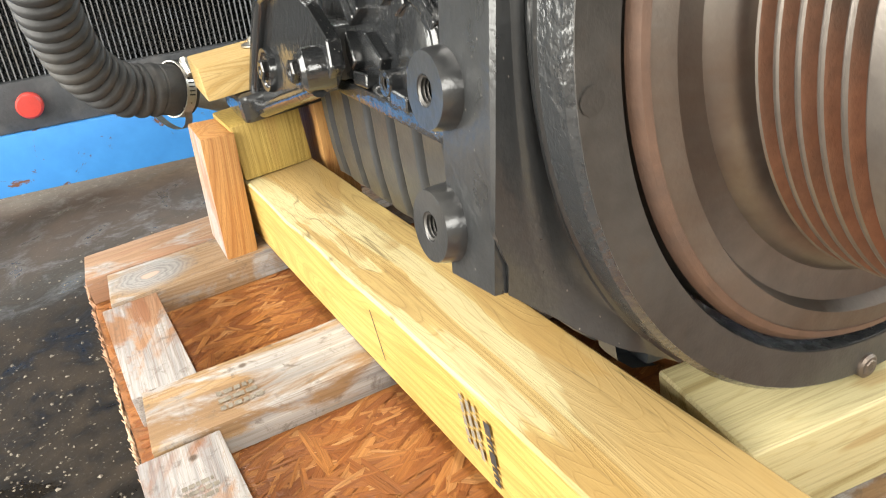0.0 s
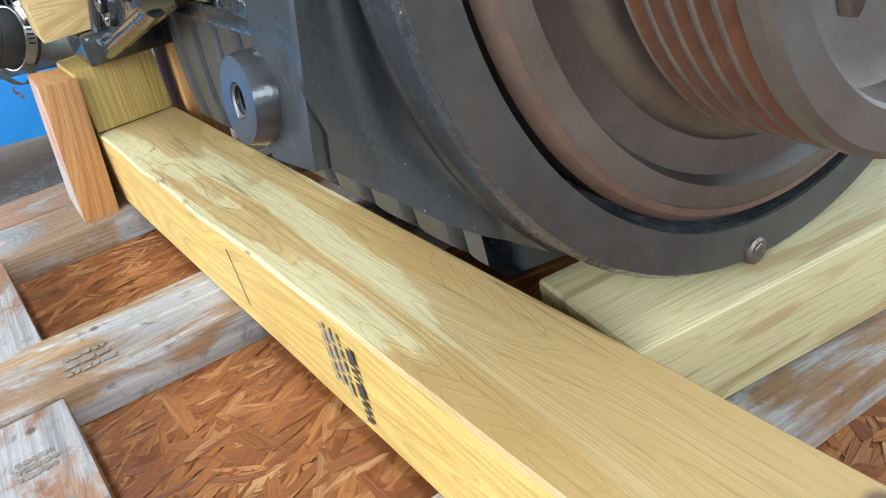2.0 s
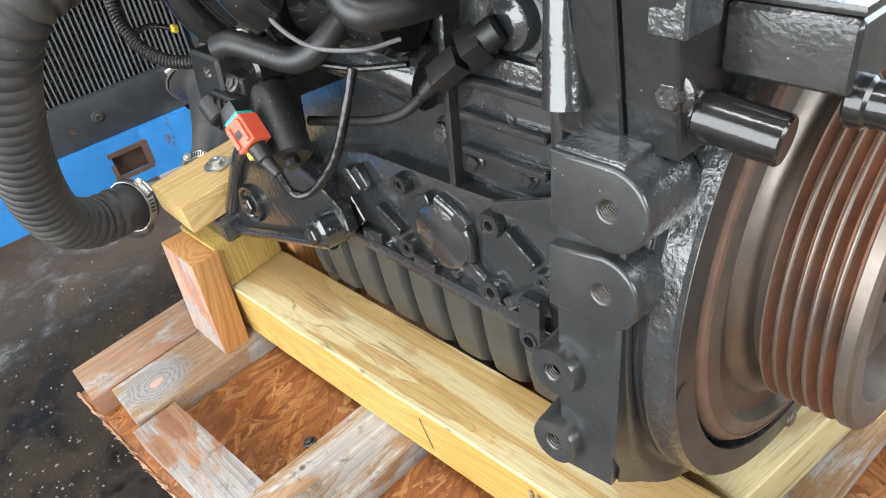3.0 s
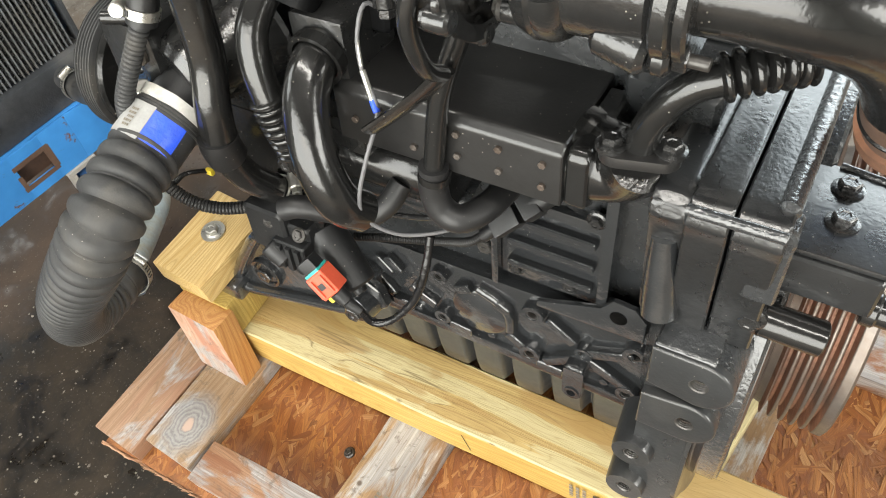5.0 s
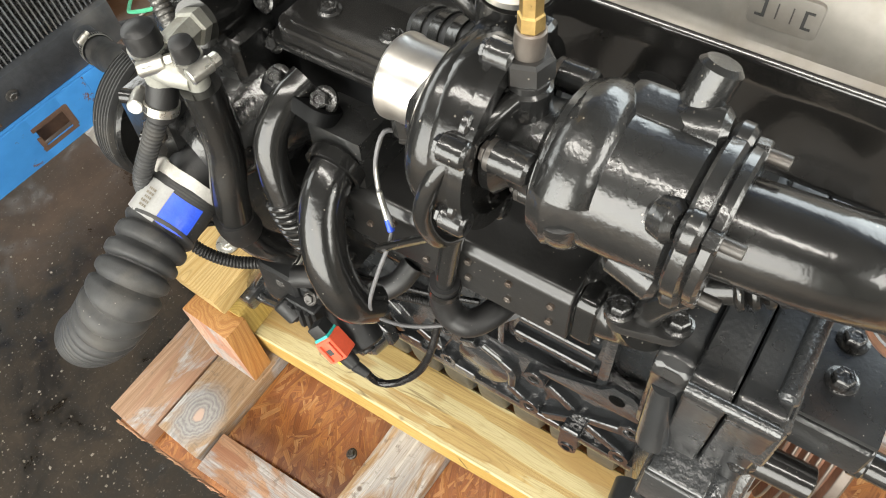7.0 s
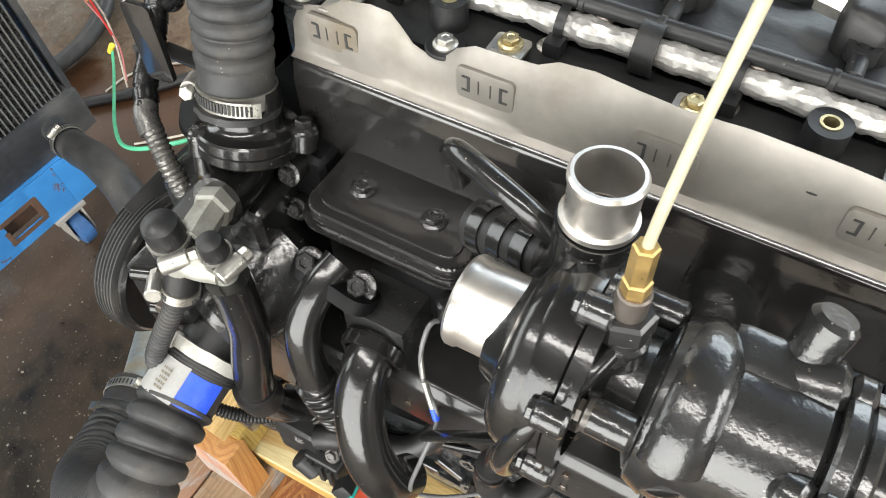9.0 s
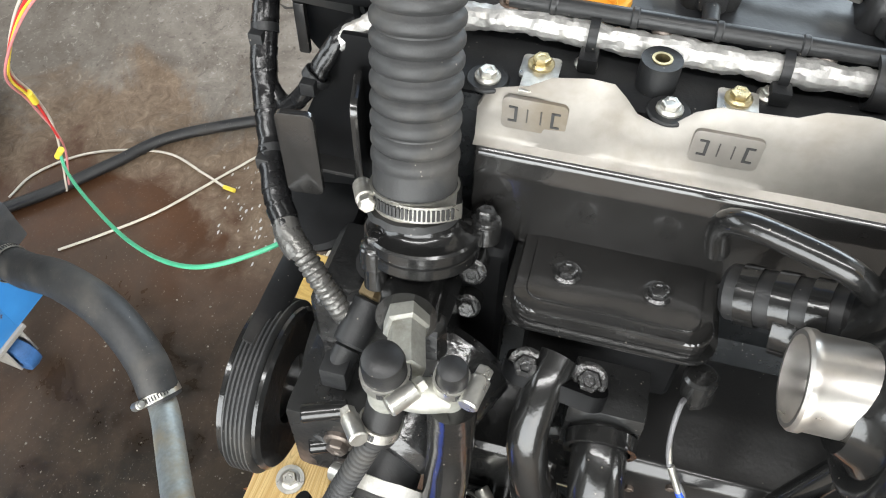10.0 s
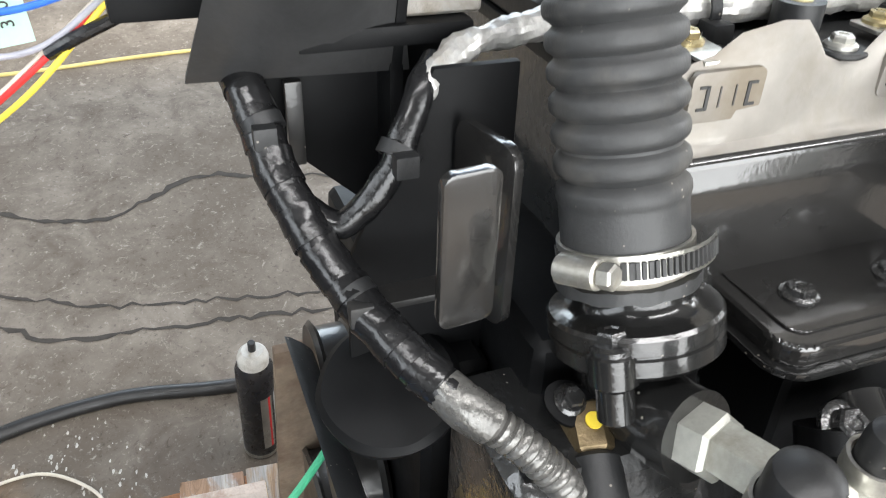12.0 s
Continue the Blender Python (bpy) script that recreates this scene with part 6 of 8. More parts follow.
for a in (0.445, 0.33, 0.22):
    part("tie", tube((-0.0575, a - 0.003, 0.4955), (-0.0575, a + 0.003, 0.4955), 0.0125, 0.011, 24), PLASTIC, foil)
    part("tie_foot", bx(-0.078, -0.064, a - 0.006, a + 0.006, 0.4825, 0.4925, 0.002), PLASTIC, foil)
part("clip", tube((-0.0575, 0.268, 0.4965), (-0.0575, 0.282, 0.4965), 0.017, 0.013, 28), PLASTIC, foil)

# ---- pipes, cover plate and water outlet at the engine's front ----
cov = part("side_cover", prism(rounded(0.078, 0.13, 0.016, 6, -0.15, 0.398), (0, 0, 0.3665), (1, 0, 0), (0, 1, 0), 0.013, 0.004, 3), PLATE, engine, "gloss black pressed cover")
part("rim", prism(rounded(0.088, 0.14, 0.02, 6, -0.15, 0.398), (0, 0, 0.3635), (1, 0, 0), (0, 1, 0), 0.004, 0.0015), BLACK, cov)
part("raised_field", prism(rounded(0.06, 0.112, 0.01, 6, -0.15, 0.398), (0, 0, 0.3788), (1, 0, 0), (0, 1, 0), 0.0022, 0.0016, 3), PLATE, cov)
bolt(cov, (-0.155, 0.43, 0.3812), UP, 0.0068, 0.006)
bolt(cov, (-0.156, 0.371, 0.3812), UP, 0.0068, 0.006)
part("cover_box", bx(-0.182, -0.11, 0.345, 0.45, 0.3, 0.363, 0.008, 3), SHADED_BLACK, engine)
part("sensor_plug", cyl((-0.195, 0.335, 0.36), (-0.197, 0.333, 0.338), 0.011, n=24, bev=0.002), BLACK, engine)
part("plug_hex", cyl((-0.1965, 0.3335, 0.345), (-0.198, 0.333, 0.33), 0.0075, n=6, bev=0.001), BOLT_BLACK, engine)

egr = thing("egr_pipe", "gloss black bent pipe with a two-bolt flange and a corrugated section", "pipe", (-0.24, 0.41, 0.18), E)
part("flange", prism(rounded(0.07, 0.034, 0.014, 6), (-0.207, 0.4225, 0.343), (0.1, 1, 0.1), (0.8, 0, -0.55), 0.012, 0.002), SHADED_BLACK, egr)
bolt(egr, (-0.211, 0.443, 0.349), (-0.6, 0, 0.8), 0.0085, 0.009)
bolt(egr, (-0.208, 0.402, 0.344), (-0.6, 0, 0.8), 0.0085, 0.009)
part("pipe", sweep([(-0.2, 0.424, 0.35), (-0.222, 0.43, 0.34), (-0.242, 0.433, 0.318), (-0.252, 0.428, 0.29), (-0.256, 0.42, 0.262)], 0.0135, 22, 0.005), BLACK, egr)
part("bellows", sweep([(-0.256, 0.422, 0.268), (-0.256, 0.414, 0.24), (-0.252, 0.408, 0.212)], ribs(0.0165, 0.0035, 0.0065), 24, 0.001), BLACK, egr)
part("lower_pipe", sweep([(-0.252, 0.409, 0.215), (-0.247, 0.404, 0.19), (-0.225, 0.4, 0.17)], 0.0135, 20, 0.005), BLACK, egr)
bolt(egr, (-0.243, 0.43, 0.185), LEFT, 0.0085, 0.008)

elbow = thing("intake_elbow", "fat gloss black elbow pipe clamped to the housing", "pipe", (-0.26, 0.36, 0.19), E)
part("elbow", sweep([(-0.195, 0.385, 0.3), (-0.232, 0.384, 0.296), (-0.256, 0.38, 0.276), (-0.274, 0.368, 0.245), (-0.279, 0.356, 0.215), (-0.274, 0.349, 0.192), (-0.258, 0.344, 0.172)], 0.0188, 26, 0.006), BLACK, elbow)
part("collar", tube((-0.232, 0.384, 0.297), (-0.222, 0.3845, 0.299), 0.0245, 0.0205, 32), BLACK, elbow)
part("square_flange", bx(-0.222, -0.18, 0.36, 0.412, 0.27, 0.33, 0.006), TURBO, elbow)
part("drive_housing", join(bx(-0.215, -0.15, 0.36, 0.41, 0.19, 0.3, 0.008, 3), cyl((-0.16, 0.4, 0.25), (-0.215, 0.4, 0.25), 0.03, bev=0.004)), TURBO, engine)

down = thing("down_pipe", "gloss black pipe joined to a rubber hose by a collar", "pipe", (-0.26, 0.48, 0.1), E)
part("pipe", sweep([(-0.253, 0.482, 0.358), (-0.2515, 0.482, 0.33), (-0.253, 0.4825, 0.285), (-0.264, 0.4825, 0.24), (-0.266, 0.486, 0.195)], 0.016, 24, 0.006), BLACK, down)
part("collar", sweep([(-0.2665, 0.4855, 0.212), (-0.266, 0.486, 0.2), (-0.262, 0.486, 0.185)], 0.0185, 24, 0.004), RUBBER_DK, down)
part("hose", sweep([(-0.264, 0.486, 0.19), (-0.252, 0.482, 0.155), (-0.232, 0.474, 0.125), (-0.215, 0.462, 0.105)], 0.015, 22, 0.005), BLACK, down)
clamp(down, (-0.226, 0.469, 0.117), (0.6, -0.35, -0.7), 0.0152, 0.01, (-0.4, 0, 1), ZINC)

drain = thing("oil_drain", "black oil drain pipe ending in a rubber elbow", "pipe", (-0.235, 0.28, 0.17), E)
part("pipe", sweep([(-0.226, 0.235, 0.4), (-0.234, 0.252, 0.35), (-0.238, 0.266, 0.305), (-0.238, 0.273, 0.265), (-0.237, 0.279, 0.222)], 0.0085, 18, 0.006), BLACK, drain)
part("hose", sweep([(-0.237, 0.278, 0.232), (-0.237, 0.28, 0.205), (-0.237, 0.274, 0.185), (-0.233, 0.258, 0.177), (-0.21, 0.245, 0.177), (-0.17, 0.238, 0.178)], 0.0125, 22, 0.005), RUBBER_DK, drain)
part("hose_band", tube((-0.237, 0.2785, 0.219), (-0.237, 0.2775, 0.226), 0.0138, 0.0124, 28), BLACK, drain)
part("strut", sweep([(-0.252, 0.252, 0.338), (-0.25, 0.27, 0.315), (-0.25, 0.3, 0.285), (-0.252, 0.325, 0.262)], 0.0038, 12, 0.008, 2.4), BLACK, drain)

OD = V(0.286, 0.051, 0.957).normalized()
OB = V(-0.1605, 0.533, 0.391)
FL = OB + V(0.004, -0.005, 0.006)
LUGS = (V(-0.1404, 0.4892, 0.4005), V(-0.179, 0.5528, 0.3995))
ears = [join(cyl(p - OD * 0.017, p, 0.0108, n=28, bev=0.002), sweep([p - OD * 0.0085, p.lerp(FL, 0.5) - OD * 0.005, FL - OD * 0.004], 0.0088, 14, 0.006, 0.8)) for p in LUGS]
outlet = part("water_outlet", lathe([(0.018, -0.02), (0.03, -0.02), (0.0365, -0.0165), (0.0385, -0.014), (0.0385, -0.0072), (0.0372, -0.0064), (0.0372, -0.0056), (0.0385, -0.0048), (0.0385, 0.0015), (0.0372, 0.0032), (0.031, 0.0042), (0.0275, 0.0062), (0.0252, 0.01), (0.0246, 0.036), (0.018, 0.036)], FL, OD, 64, True), BLACK, engine, "black painted water outlet with two flange ears")
for ear in ears:
    part("flange_ear", ear, BLACK, outlet)
part("lug_stem", cyl(LUGS[1] - OD * 0.016, LUGS[1] - OD * 0.034, 0.0082, n=22, bev=0.0015), BLACK, outlet)
for p in LUGS:
    bolt(outlet, p, OD, 0.0068, 0.008)
for p in (V(-0.1628, 0.4915, 0.372), V(-0.1609, 0.4939, 0.328)):
    part("lug", cyl(p + V(0.02, 0, -0.002), p, 0.0095, n=20, bev=0.002), BLACK, outlet)
    bolt(outlet, p, (-0.9, 0, 0.4), 0.0068, 0.007)
part("outlet_body", sweep([(-0.155, 0.532, 0.372), (-0.172, 0.53, 0.362), (-0.192, 0.5275, 0.362), (-0.208, 0.5245, 0.367)], lambda s, w: 0.0215 - 0.02 * s, 32, 0.004), BLACK, outlet)
part("front_casting", bx(-0.15, 0.12, 0.47, 0.57, 0.1, 0.38, 0.012, 3), SHADED_BLACK, engine)
part("pump_housing", join(cyl((-0.16, 0.5, 0.27), (-0.25, 0.53, 0.25), 0.05, 0.038, 36, 0.008), bx(-0.2, -0.12, 0.5, 0.6, 0.18, 0.35, 0.015, 3)), TURBO, engine)

# upright corrugated hose
up_hose = thing("corrugated_hose", "thick ribbed grey-black hose rising from the water outlet", "hose", (-0.156, 0.534, 0.41), E)
HD = V(0.286, 0.051, 0.957).normalized()
HB = V(-0.152, 0.5343, 0.423)
part("hose", sweep([HB, HB + HD * 0.1, HB + HD * 0.2 + V(0.003, 0, 0), HB + HD * 0.3 + V(0.012, 0, 0), HB + HD * 0.4 + V(0.03, 0, 0)], ribs(0.0279, 0.0034, 0.0122, 0.026), 40, 0.0013), RUBBER, up_hose)
part("frayed_end", wobble(tube(HB - HD * 0.01, HB - HD * 0.005, 0.031, 0.0235, 60), 0.0012, 160), RUBBER, up_hose)
part("cuff", tube(HB - HD * 0.005, HB + HD * 0.013, 0.0268, 0.0235, 40), mat("dried_sealant", (0.33, 0.305, 0.26), 0.8, 0, 0.25, 60, 0.4, 300), up_hose, "dusty pale hose end")
clamp(up_hose, HB + HD * 0.004, HD, 0.0272, 0.012, (-0.42, 0.9, 0.1))
q9 = frame_of(HD)
tail = bmesh.new()
side = [[tail.verts.new(HB + HD * (0.004 + k) + q9 @ V((0.0289 + 0.009 * (i / 8) ** 2) * math.cos(a), (0.0289 + 0.009 * (i / 8) ** 2) * math.sin(a), 0)) for k in (-0.0055, 0.0055)] for i, a in ((i, math.atan2(V(-0.42, 0.9, 0.1).dot(q9.col[1]), V(-0.42, 0.9, 0.1).dot(q9.col[0])) + 0.5 + i * 0.22) for i in range(9))]
for c0, c1 in zip(side, side[1:]):
    tail.faces.new((c0[0], c0[1], c1[1], c1[0]))
bmesh.ops.solidify(tail, geom=tail.faces[:], thickness=0.0007)
band_tail = part("band_tail", tail, ZINC, up_hose)
for i in range(19):
    s = 0.55 + i * 0.085
    a = math.atan2(V(-0.42, 0.9, 0.1).dot(q9.col[1]), V(-0.42, 0.9, 0.1).dot(q9.col[0])) + s
    d = q9 @ V(math.cos(a), math.sin(a), 0)
    slot = bx(-0.0008, 0.0008, -0.0036, 0.0036, -0.0009, 0.0009, 0)
    slot.transform(Matrix.Translation(HB + HD * 0.004 + d * (0.0291 + 0.009 * ((s - 0.5) / 1.76) ** 2)) @ Matrix((d.cross(HD), HD, d)).transposed().to_4x4())
    part("slot", slot, INK, band_tail)

# fitting cluster: hexagon union, tee with capped stubs, sensor
tee = thing("water_tee", "grey aluminium union and tee with black rubber caps held by clamps", "fitting", (-0.235, 0.515, 0.37), E)
UNI = mat("dull_aluminium", (0.42, 0.42, 0.38), 0.5, 0.6, 0.2, 40, 0.2, 600, 0.1, (0.25, 0.24, 0.2), 0.4)
part("union", cyl((-0.205, 0.525, 0.366), (-0.22, 0.521, 0.37), 0.0155, n=6, bev=0.002), UNI, tee)
part("body", sweep([(-0.208, 0.524, 0.368), (-0.23, 0.518, 0.372), (-0.25, 0.512, 0.374)], 0.0125, 6, 0.006), UNI, tee)
part("stem", cyl((-0.256, 0.523, 0.345), (-0.257, 0.523, 0.379), 0.0125, n=28, bev=0.002), UNI, tee)
part("stem", cyl((-0.252, 0.484, 0.352), (-0.254, 0.482, 0.38), 0.0092, n=28, bev=0.002), UNI, tee)
part("bridge", sweep([(-0.257, 0.522, 0.364), (-0.26, 0.502, 0.368), (-0.254, 0.485, 0.366)], 0.011, 16, 0.005), UNI, tee)
part("rubber_cap", lathe([(0.0135, 0.0), (0.0135, 0.016), (0.0125, 0.02), (0.009, 0.0225), (0.0, 0.0235)], (-0.257, 0.523, 0.379), (-0.1, 0, 1), 32), RUBBER_DK, tee)
part("rubber_cap", lathe([(0.0095, 0.0), (0.0095, 0.016), (0.0085, 0.02), (0.005, 0.022), (0.0, 0.0225)], (-0.254, 0.482, 0.382), (-0.1, 0, 1), 32), RUBBER_DK, tee)
clamp(tee, (-0.2566, 0.523, 0.378), (-0.1, 0, 1), 0.0138, 0.009, (-0.5, -0.6, 0.2))
clamp(tee, (-0.2535, 0.4825, 0.383), (-0.1, 0, 1), 0.0098, 0.009, (-0.2, -0.9, 0.2))
part("lower_hose", sweep([(-0.256, 0.523, 0.347), (-0.262, 0.525, 0.332), (-0.268, 0.528, 0.316)], 0.0128, 20, 0.004), RUBBER_DK, tee)
clamp(tee, (-0.2645, 0.5265, 0.325), (-0.35, 0.15, -0.9), 0.013, 0.008, (-0.6, 0.8, 0.1))
small = thing("small_hose", "thin ribbed grey hose dropping from the tee", "hose", (-0.275, 0.56, 0.22), E)
part("hose", sweep([(-0.267, 0.5275, 0.32), (-0.276, 0.536, 0.298), (-0.288, 0.548, 0.268), (-0.2945, 0.556, 0.245), (-0.292, 0.563, 0.22), (-0.28, 0.568, 0.195)], ribs(0.0086, 0.0012, 0.0044), 18, 0.0011), RUBBER, small)
sens = thing("temperature_sensor", "black plastic sensor on a brass hexagon with a yellow dot", "sensor", (-0.185, 0.556, 0.35), E)
part("hexagon", cyl((-0.166, 0.553, 0.354), (-0.186, 0.5575, 0.3445), 0.0118, n=6, bev=0.0015), mat("tarnished_brass", (0.2, 0.15, 0.085), 0.4, 0.8, 0.3, 60, 0.2, 500), sens)
part("dot", lathe([(0.004, 0.0), (0.004, 0.001), (0, 0.0012)], (-0.1795, 0.5555, 0.3592), (-0.35, 0.0, 0.93), 16), YELLOW, sens)
part("body", cyl((-0.186, 0.5575, 0.3445), (-0.216, 0.565, 0.3285), 0.0122, n=28, bev=0.002), PLASTIC, sens)
part("connector", join(cyl((-0.216, 0.565, 0.3285), (-0.232, 0.569, 0.32), 0.0095, n=24, bev=0.002), bx(-0.24, -0.222, 0.559, 0.578, 0.308, 0.33, 0.003)), PLASTIC, sens)
part("mark", lathe([(0.0024, 0), (0.0024, 0.0006), (0, 0.0006)], (-0.2035, 0.5565, 0.3445), (-0.4, -0.3, 0.85), 10), mat("teal_paint", (0.02, 0.45, 0.4), 0.5), sens)

# taped end of the hanging hose
tape = thing("taped_joint", "white clamp ring, paper label and blue tape round the hose end", "hose joint", (0.02, 0.885, 0.74))
h0, h1 = V(HOSE[0]), V(HOSE[1])
hd = (h1 - h0).normalized()
part("white_ring", wobble(tube(h0 - hd * 0.012, h0 - hd * 0.001, 0.0348, 0.0292, 40), 0.0012, 50), WHITE, tape, "white plastic ring")
part("steel_band", tube(h0 - hd * 0.001, h0 + hd * 0.008, 0.0332, 0.03, 40), RUBBER, tape, "ribbed grey band")
for k in range(3):
    part("band_rib", tube(h0 + hd * (0.0005 + k * 0.0027), h0 + hd * (0.0019 + k * 0.0027), 0.034, 0.0331, 40), RUBBER, tape)
part("screw_head", join(cyl(h0 + V(0.0, 0.016, 0.029), h0 + V(0.002, 0.031, 0.022), 0.0068, n=20, bev=0.001), cyl(h0 + V(0.0, 0.013, 0.0305), h0 + V(0.0, 0.017, 0.0285), 0.0082, n=20, bev=0.001)), ZINC, tape)


def wrap(p, d, r, w, a0, a1, material, name, seed):
    """A strip of tape or paper part of the way round a hose."""
    q, b, rings = frame_of(d), bmesh.new(), []
    for i in range(25):
        a = radians(a0 + (a1 - a0) * i / 24)
        c = V(p) + q @ V(r * math.cos(a), r * math.sin(a), 0)
        rings.append((b.verts.new(c - V(d) * w / 2), b.verts.new(c), b.verts.new(c + V(d) * w / 2)))
    for s, t in zip(rings, rings[1:]):
        b.faces.new((s[0], s[1], t[1], t[0]))
        b.faces.new((s[1], s[2], t[2], t[1]))
    bmesh.ops.recalc_face_normals(b, faces=b.faces)
    bmesh.ops.solidify(b, geom=b.faces[:], thickness=0.0006)
    return part(name, wobble(b, 0.0007, 60, seed), material, tape)


q0, want = frame_of(hd), V(0.0, 0.05, 1.0)
LABEL_AT = math.degrees(math.atan2(want.dot(q0.col[1]), want.dot(q0.col[0])))
SIDE = 1 if (q0 @ V(math.cos(radians(LABEL_AT + 60)), math.sin(radians(LABEL_AT + 60)), 0)).y > 0 else -1
wrap(h0 + hd * 0.0225, hd, 0.0336, 0.029, LABEL_AT - SIDE * 82, LABEL_AT - SIDE * 20, BLUE_TAPE, "blue_tape", 1)
wrap(h0 + hd * 0.0225, hd, 0.0341, 0.033, LABEL_AT - SIDE * 27, LABEL_AT + SIDE * 42, LABEL, "paper_label", 2)
q1 = q0 @ V(math.cos(radians(LABEL_AT + SIDE * 6)), math.sin(radians(LABEL_AT + SIDE * 6)), 0)
bars(tape, h0 + hd * 0.033 + q1 * 0.0352 - hd.cross(q1) * 0.008, hd.cross(q1), -hd, 0.017, 0.02, 5, STAMP, 61, 0.5)
part("stub_pipe", sweep([h0 - hd * 0.03, h0, h0 + hd * 0.01], 0.0285, 30, 0.01), PLASTIC, tape)
part("elbow_neck", sweep([V(0.12, 0.886, 0.79), V(0.075, 0.884, 0.786), h0 - hd * 0.02], 0.0265, 26, 0.008), PLASTIC, tape)

# accessory pulley with its belt
acc = thing("belt_pulley", "black ribbed belt pulley at the engine's front", "pulley", (-0.2, 0.64, 0.2), E)
part("rim", lathe([(0.03, 0.0), (0.066, 0.0), (0.069, 0.003), (0.069, 0.006), (0.066, 0.007), (0.066, 0.03), (0.069, 0.031), (0.069, 0.035), (0.06, 0.036), (0.052, 0.03), (0.05, 0.01), (0.03, 0.008)], (-0.197, 0.63, 0.205), FRONT, 64, True), BLACK, acc)
part("disc", lathe([(0.0, 0.008), (0.052, 0.008), (0.052, 0.012), (0.0, 0.012)], (-0.197, 0.63, 0.205), FRONT, 48), SATIN, acc)
part("hub_cup", lathe([(0.0, 0.0), (0.03, 0.0), (0.032, 0.004), (0.03, 0.02), (0.0, 0.022)], (-0.197, 0.656, 0.205), FRONT, 48), SATIN, acc)
rim_prof = [(0.0655, 0.0075)]
for i in range(6):
    rim_prof += [(0.0715, 0.0085 + i * 0.0036), (0.0735, 0.0095 + i * 0.0036), (0.0735, 0.0107 + i * 0.0036), (0.0715, 0.0117 + i * 0.0036)]
rim_prof += [(0.0655, 0.0298)]
part("belt", lathe(rim_prof, (-0.197, 0.63, 0.205), FRONT, 72, True), RUBBER, acc, "ribbed rubber belt")
part("alternator_body", join(cyl((-0.18, 0.535, 0.25), (-0.18, 0.608, 0.25), 0.05, n=36, bev=0.01), bx(-0.26, -0.18, 0.54, 0.6, 0.21, 0.3, 0.008)), TURBO, acc)
for u in (0.225, 0.275):
    part("arm", cyl((-0.25, 0.555, u + 0.03), (-0.262, 0.585, u + 0.03), 0.0065, n=16, bev=0.001), BLACK, acc)
    bolt(acc, (-0.262, 0.56, u), LEFT, 0.008, 0.008, STEEL)
belt2 = thing("drive_belt", "wide black ribbed belt running up the engine's front", "belt", (-0.1, 0.625, 0.1), E)
part("belt", sweep([(-0.205, 0.649, 0.274), (-0.15, 0.649, 0.276), (-0.06, 0.649, 0.274), (0.02, 0.649, 0.272)], 0.0125, 8, 0.02, 0.16), RUBBER_DK, belt2)
part("belt", sweep([(-0.21, 0.649, 0.137), (-0.1, 0.649, 0.12), (0.02, 0.649, 0.095)], 0.0125, 8, 0.02, 0.16), RUBBER_DK, belt2)
for r, u, rad_ in ((0.02, 0.237, 0.036), (0.06, 0.0, 0.09), (-0.03, 0.19, 0.035)):
    p = thing("belt_pulley", "dark front pulley carrying the belt", "pulley", (r, 0.63, u - rad_), E)
    part("hub", cyl((r, 0.6, u), (r, 0.6095, u), rad_ * 0.35, n=28, bev=0.001), STEEL_DK, p)
    part("wheel", lathe([(0.0, 0.0), (rad_, 0.0), (rad_ + 0.003, 0.003), (rad_ - 0.002, 0.006), (rad_ - 0.002, 0.024), (rad_ + 0.003, 0.027), (rad_, 0.03), (rad_ * 0.6, 0.026), (0.0, 0.026)], (r, 0.61, u), FRONT, 48), SATIN, p)
part("front_cover", bx(-0.11, 0.1, 0.571, 0.608, 0.0, 0.34, 0.012, 3), SHADED_BLACK, engine)

part("belt_cover", wobble(lathe([(0.0, 0.006), (0.015, 0.0058), (0.026, 0.0048), (0.033, 0.003), (0.0355, 0.0), (0.0365, -0.001), (0.0365, -0.004), (0.03, -0.004)], (-0.105, 0.625, 0.335), (-0.35, 0.2, 0.9), 48), 0.0018, 45), SHADED_BLACK, engine, "dusty rounded black cover")

# brackets, lifting eye and control unit
lift = thing("lifting_bracket", "black bent steel bracket with a round eye", "bracket", (-0.09, 0.65, 0.5), E)
tongue = [(-0.055, 0.683), (-0.055, 0.609), (-0.066, 0.611), (-0.08, 0.62), (-0.091, 0.636), (-0.099, 0.652), (-0.1025, 0.664), (-0.1, 0.675), (-0.09, 0.683)]
part("eye_plate", holed(tongue, [(-0.08, 0.659, 0.0115)], (0, 0, 0.541), (1, 0, 0), (0, 1, 0), 0.005), BRACKET, lift, "", 0.4)
front_edge = [(-0.09, 0.683), (-0.1, 0.675), (-0.1025, 0.664), (-0.099, 0.652), (-0.091, 0.636), (-0.08, 0.62), (-0.066, 0.611), (-0.057, 0.6085)]
skirt, rows = bmesh.new(), []
for i, (r, a) in enumerate(front_edge):
    k = i / (len(front_edge) - 1)
    low = V(-0.0426, 0.697, 0.476).lerp(V(-0.049, 0.597, 0.475), k)
    top = V(r, a, 0.5395)
    rows.append([skirt.verts.new(top.lerp(low, s) + V(-0.004, 0, 0.004) * math.sin(math.pi * s) * 0.6) for s in (0.0, 0.06, 0.15, 0.35, 0.65, 1.0)])
for c0, c1 in zip(rows, rows[1:]):
    for j in range(5):
        skirt.faces.new((c0[j], c0[j + 1], c1[j + 1], c1[j]))
bmesh.ops.recalc_face_normals(skirt, faces=skirt.faces)
bmesh.ops.solidify(skirt, geom=skirt.faces[:], thickness=0.0035)
part("skirt", skirt, BRACKET, lift, "", 0.7)
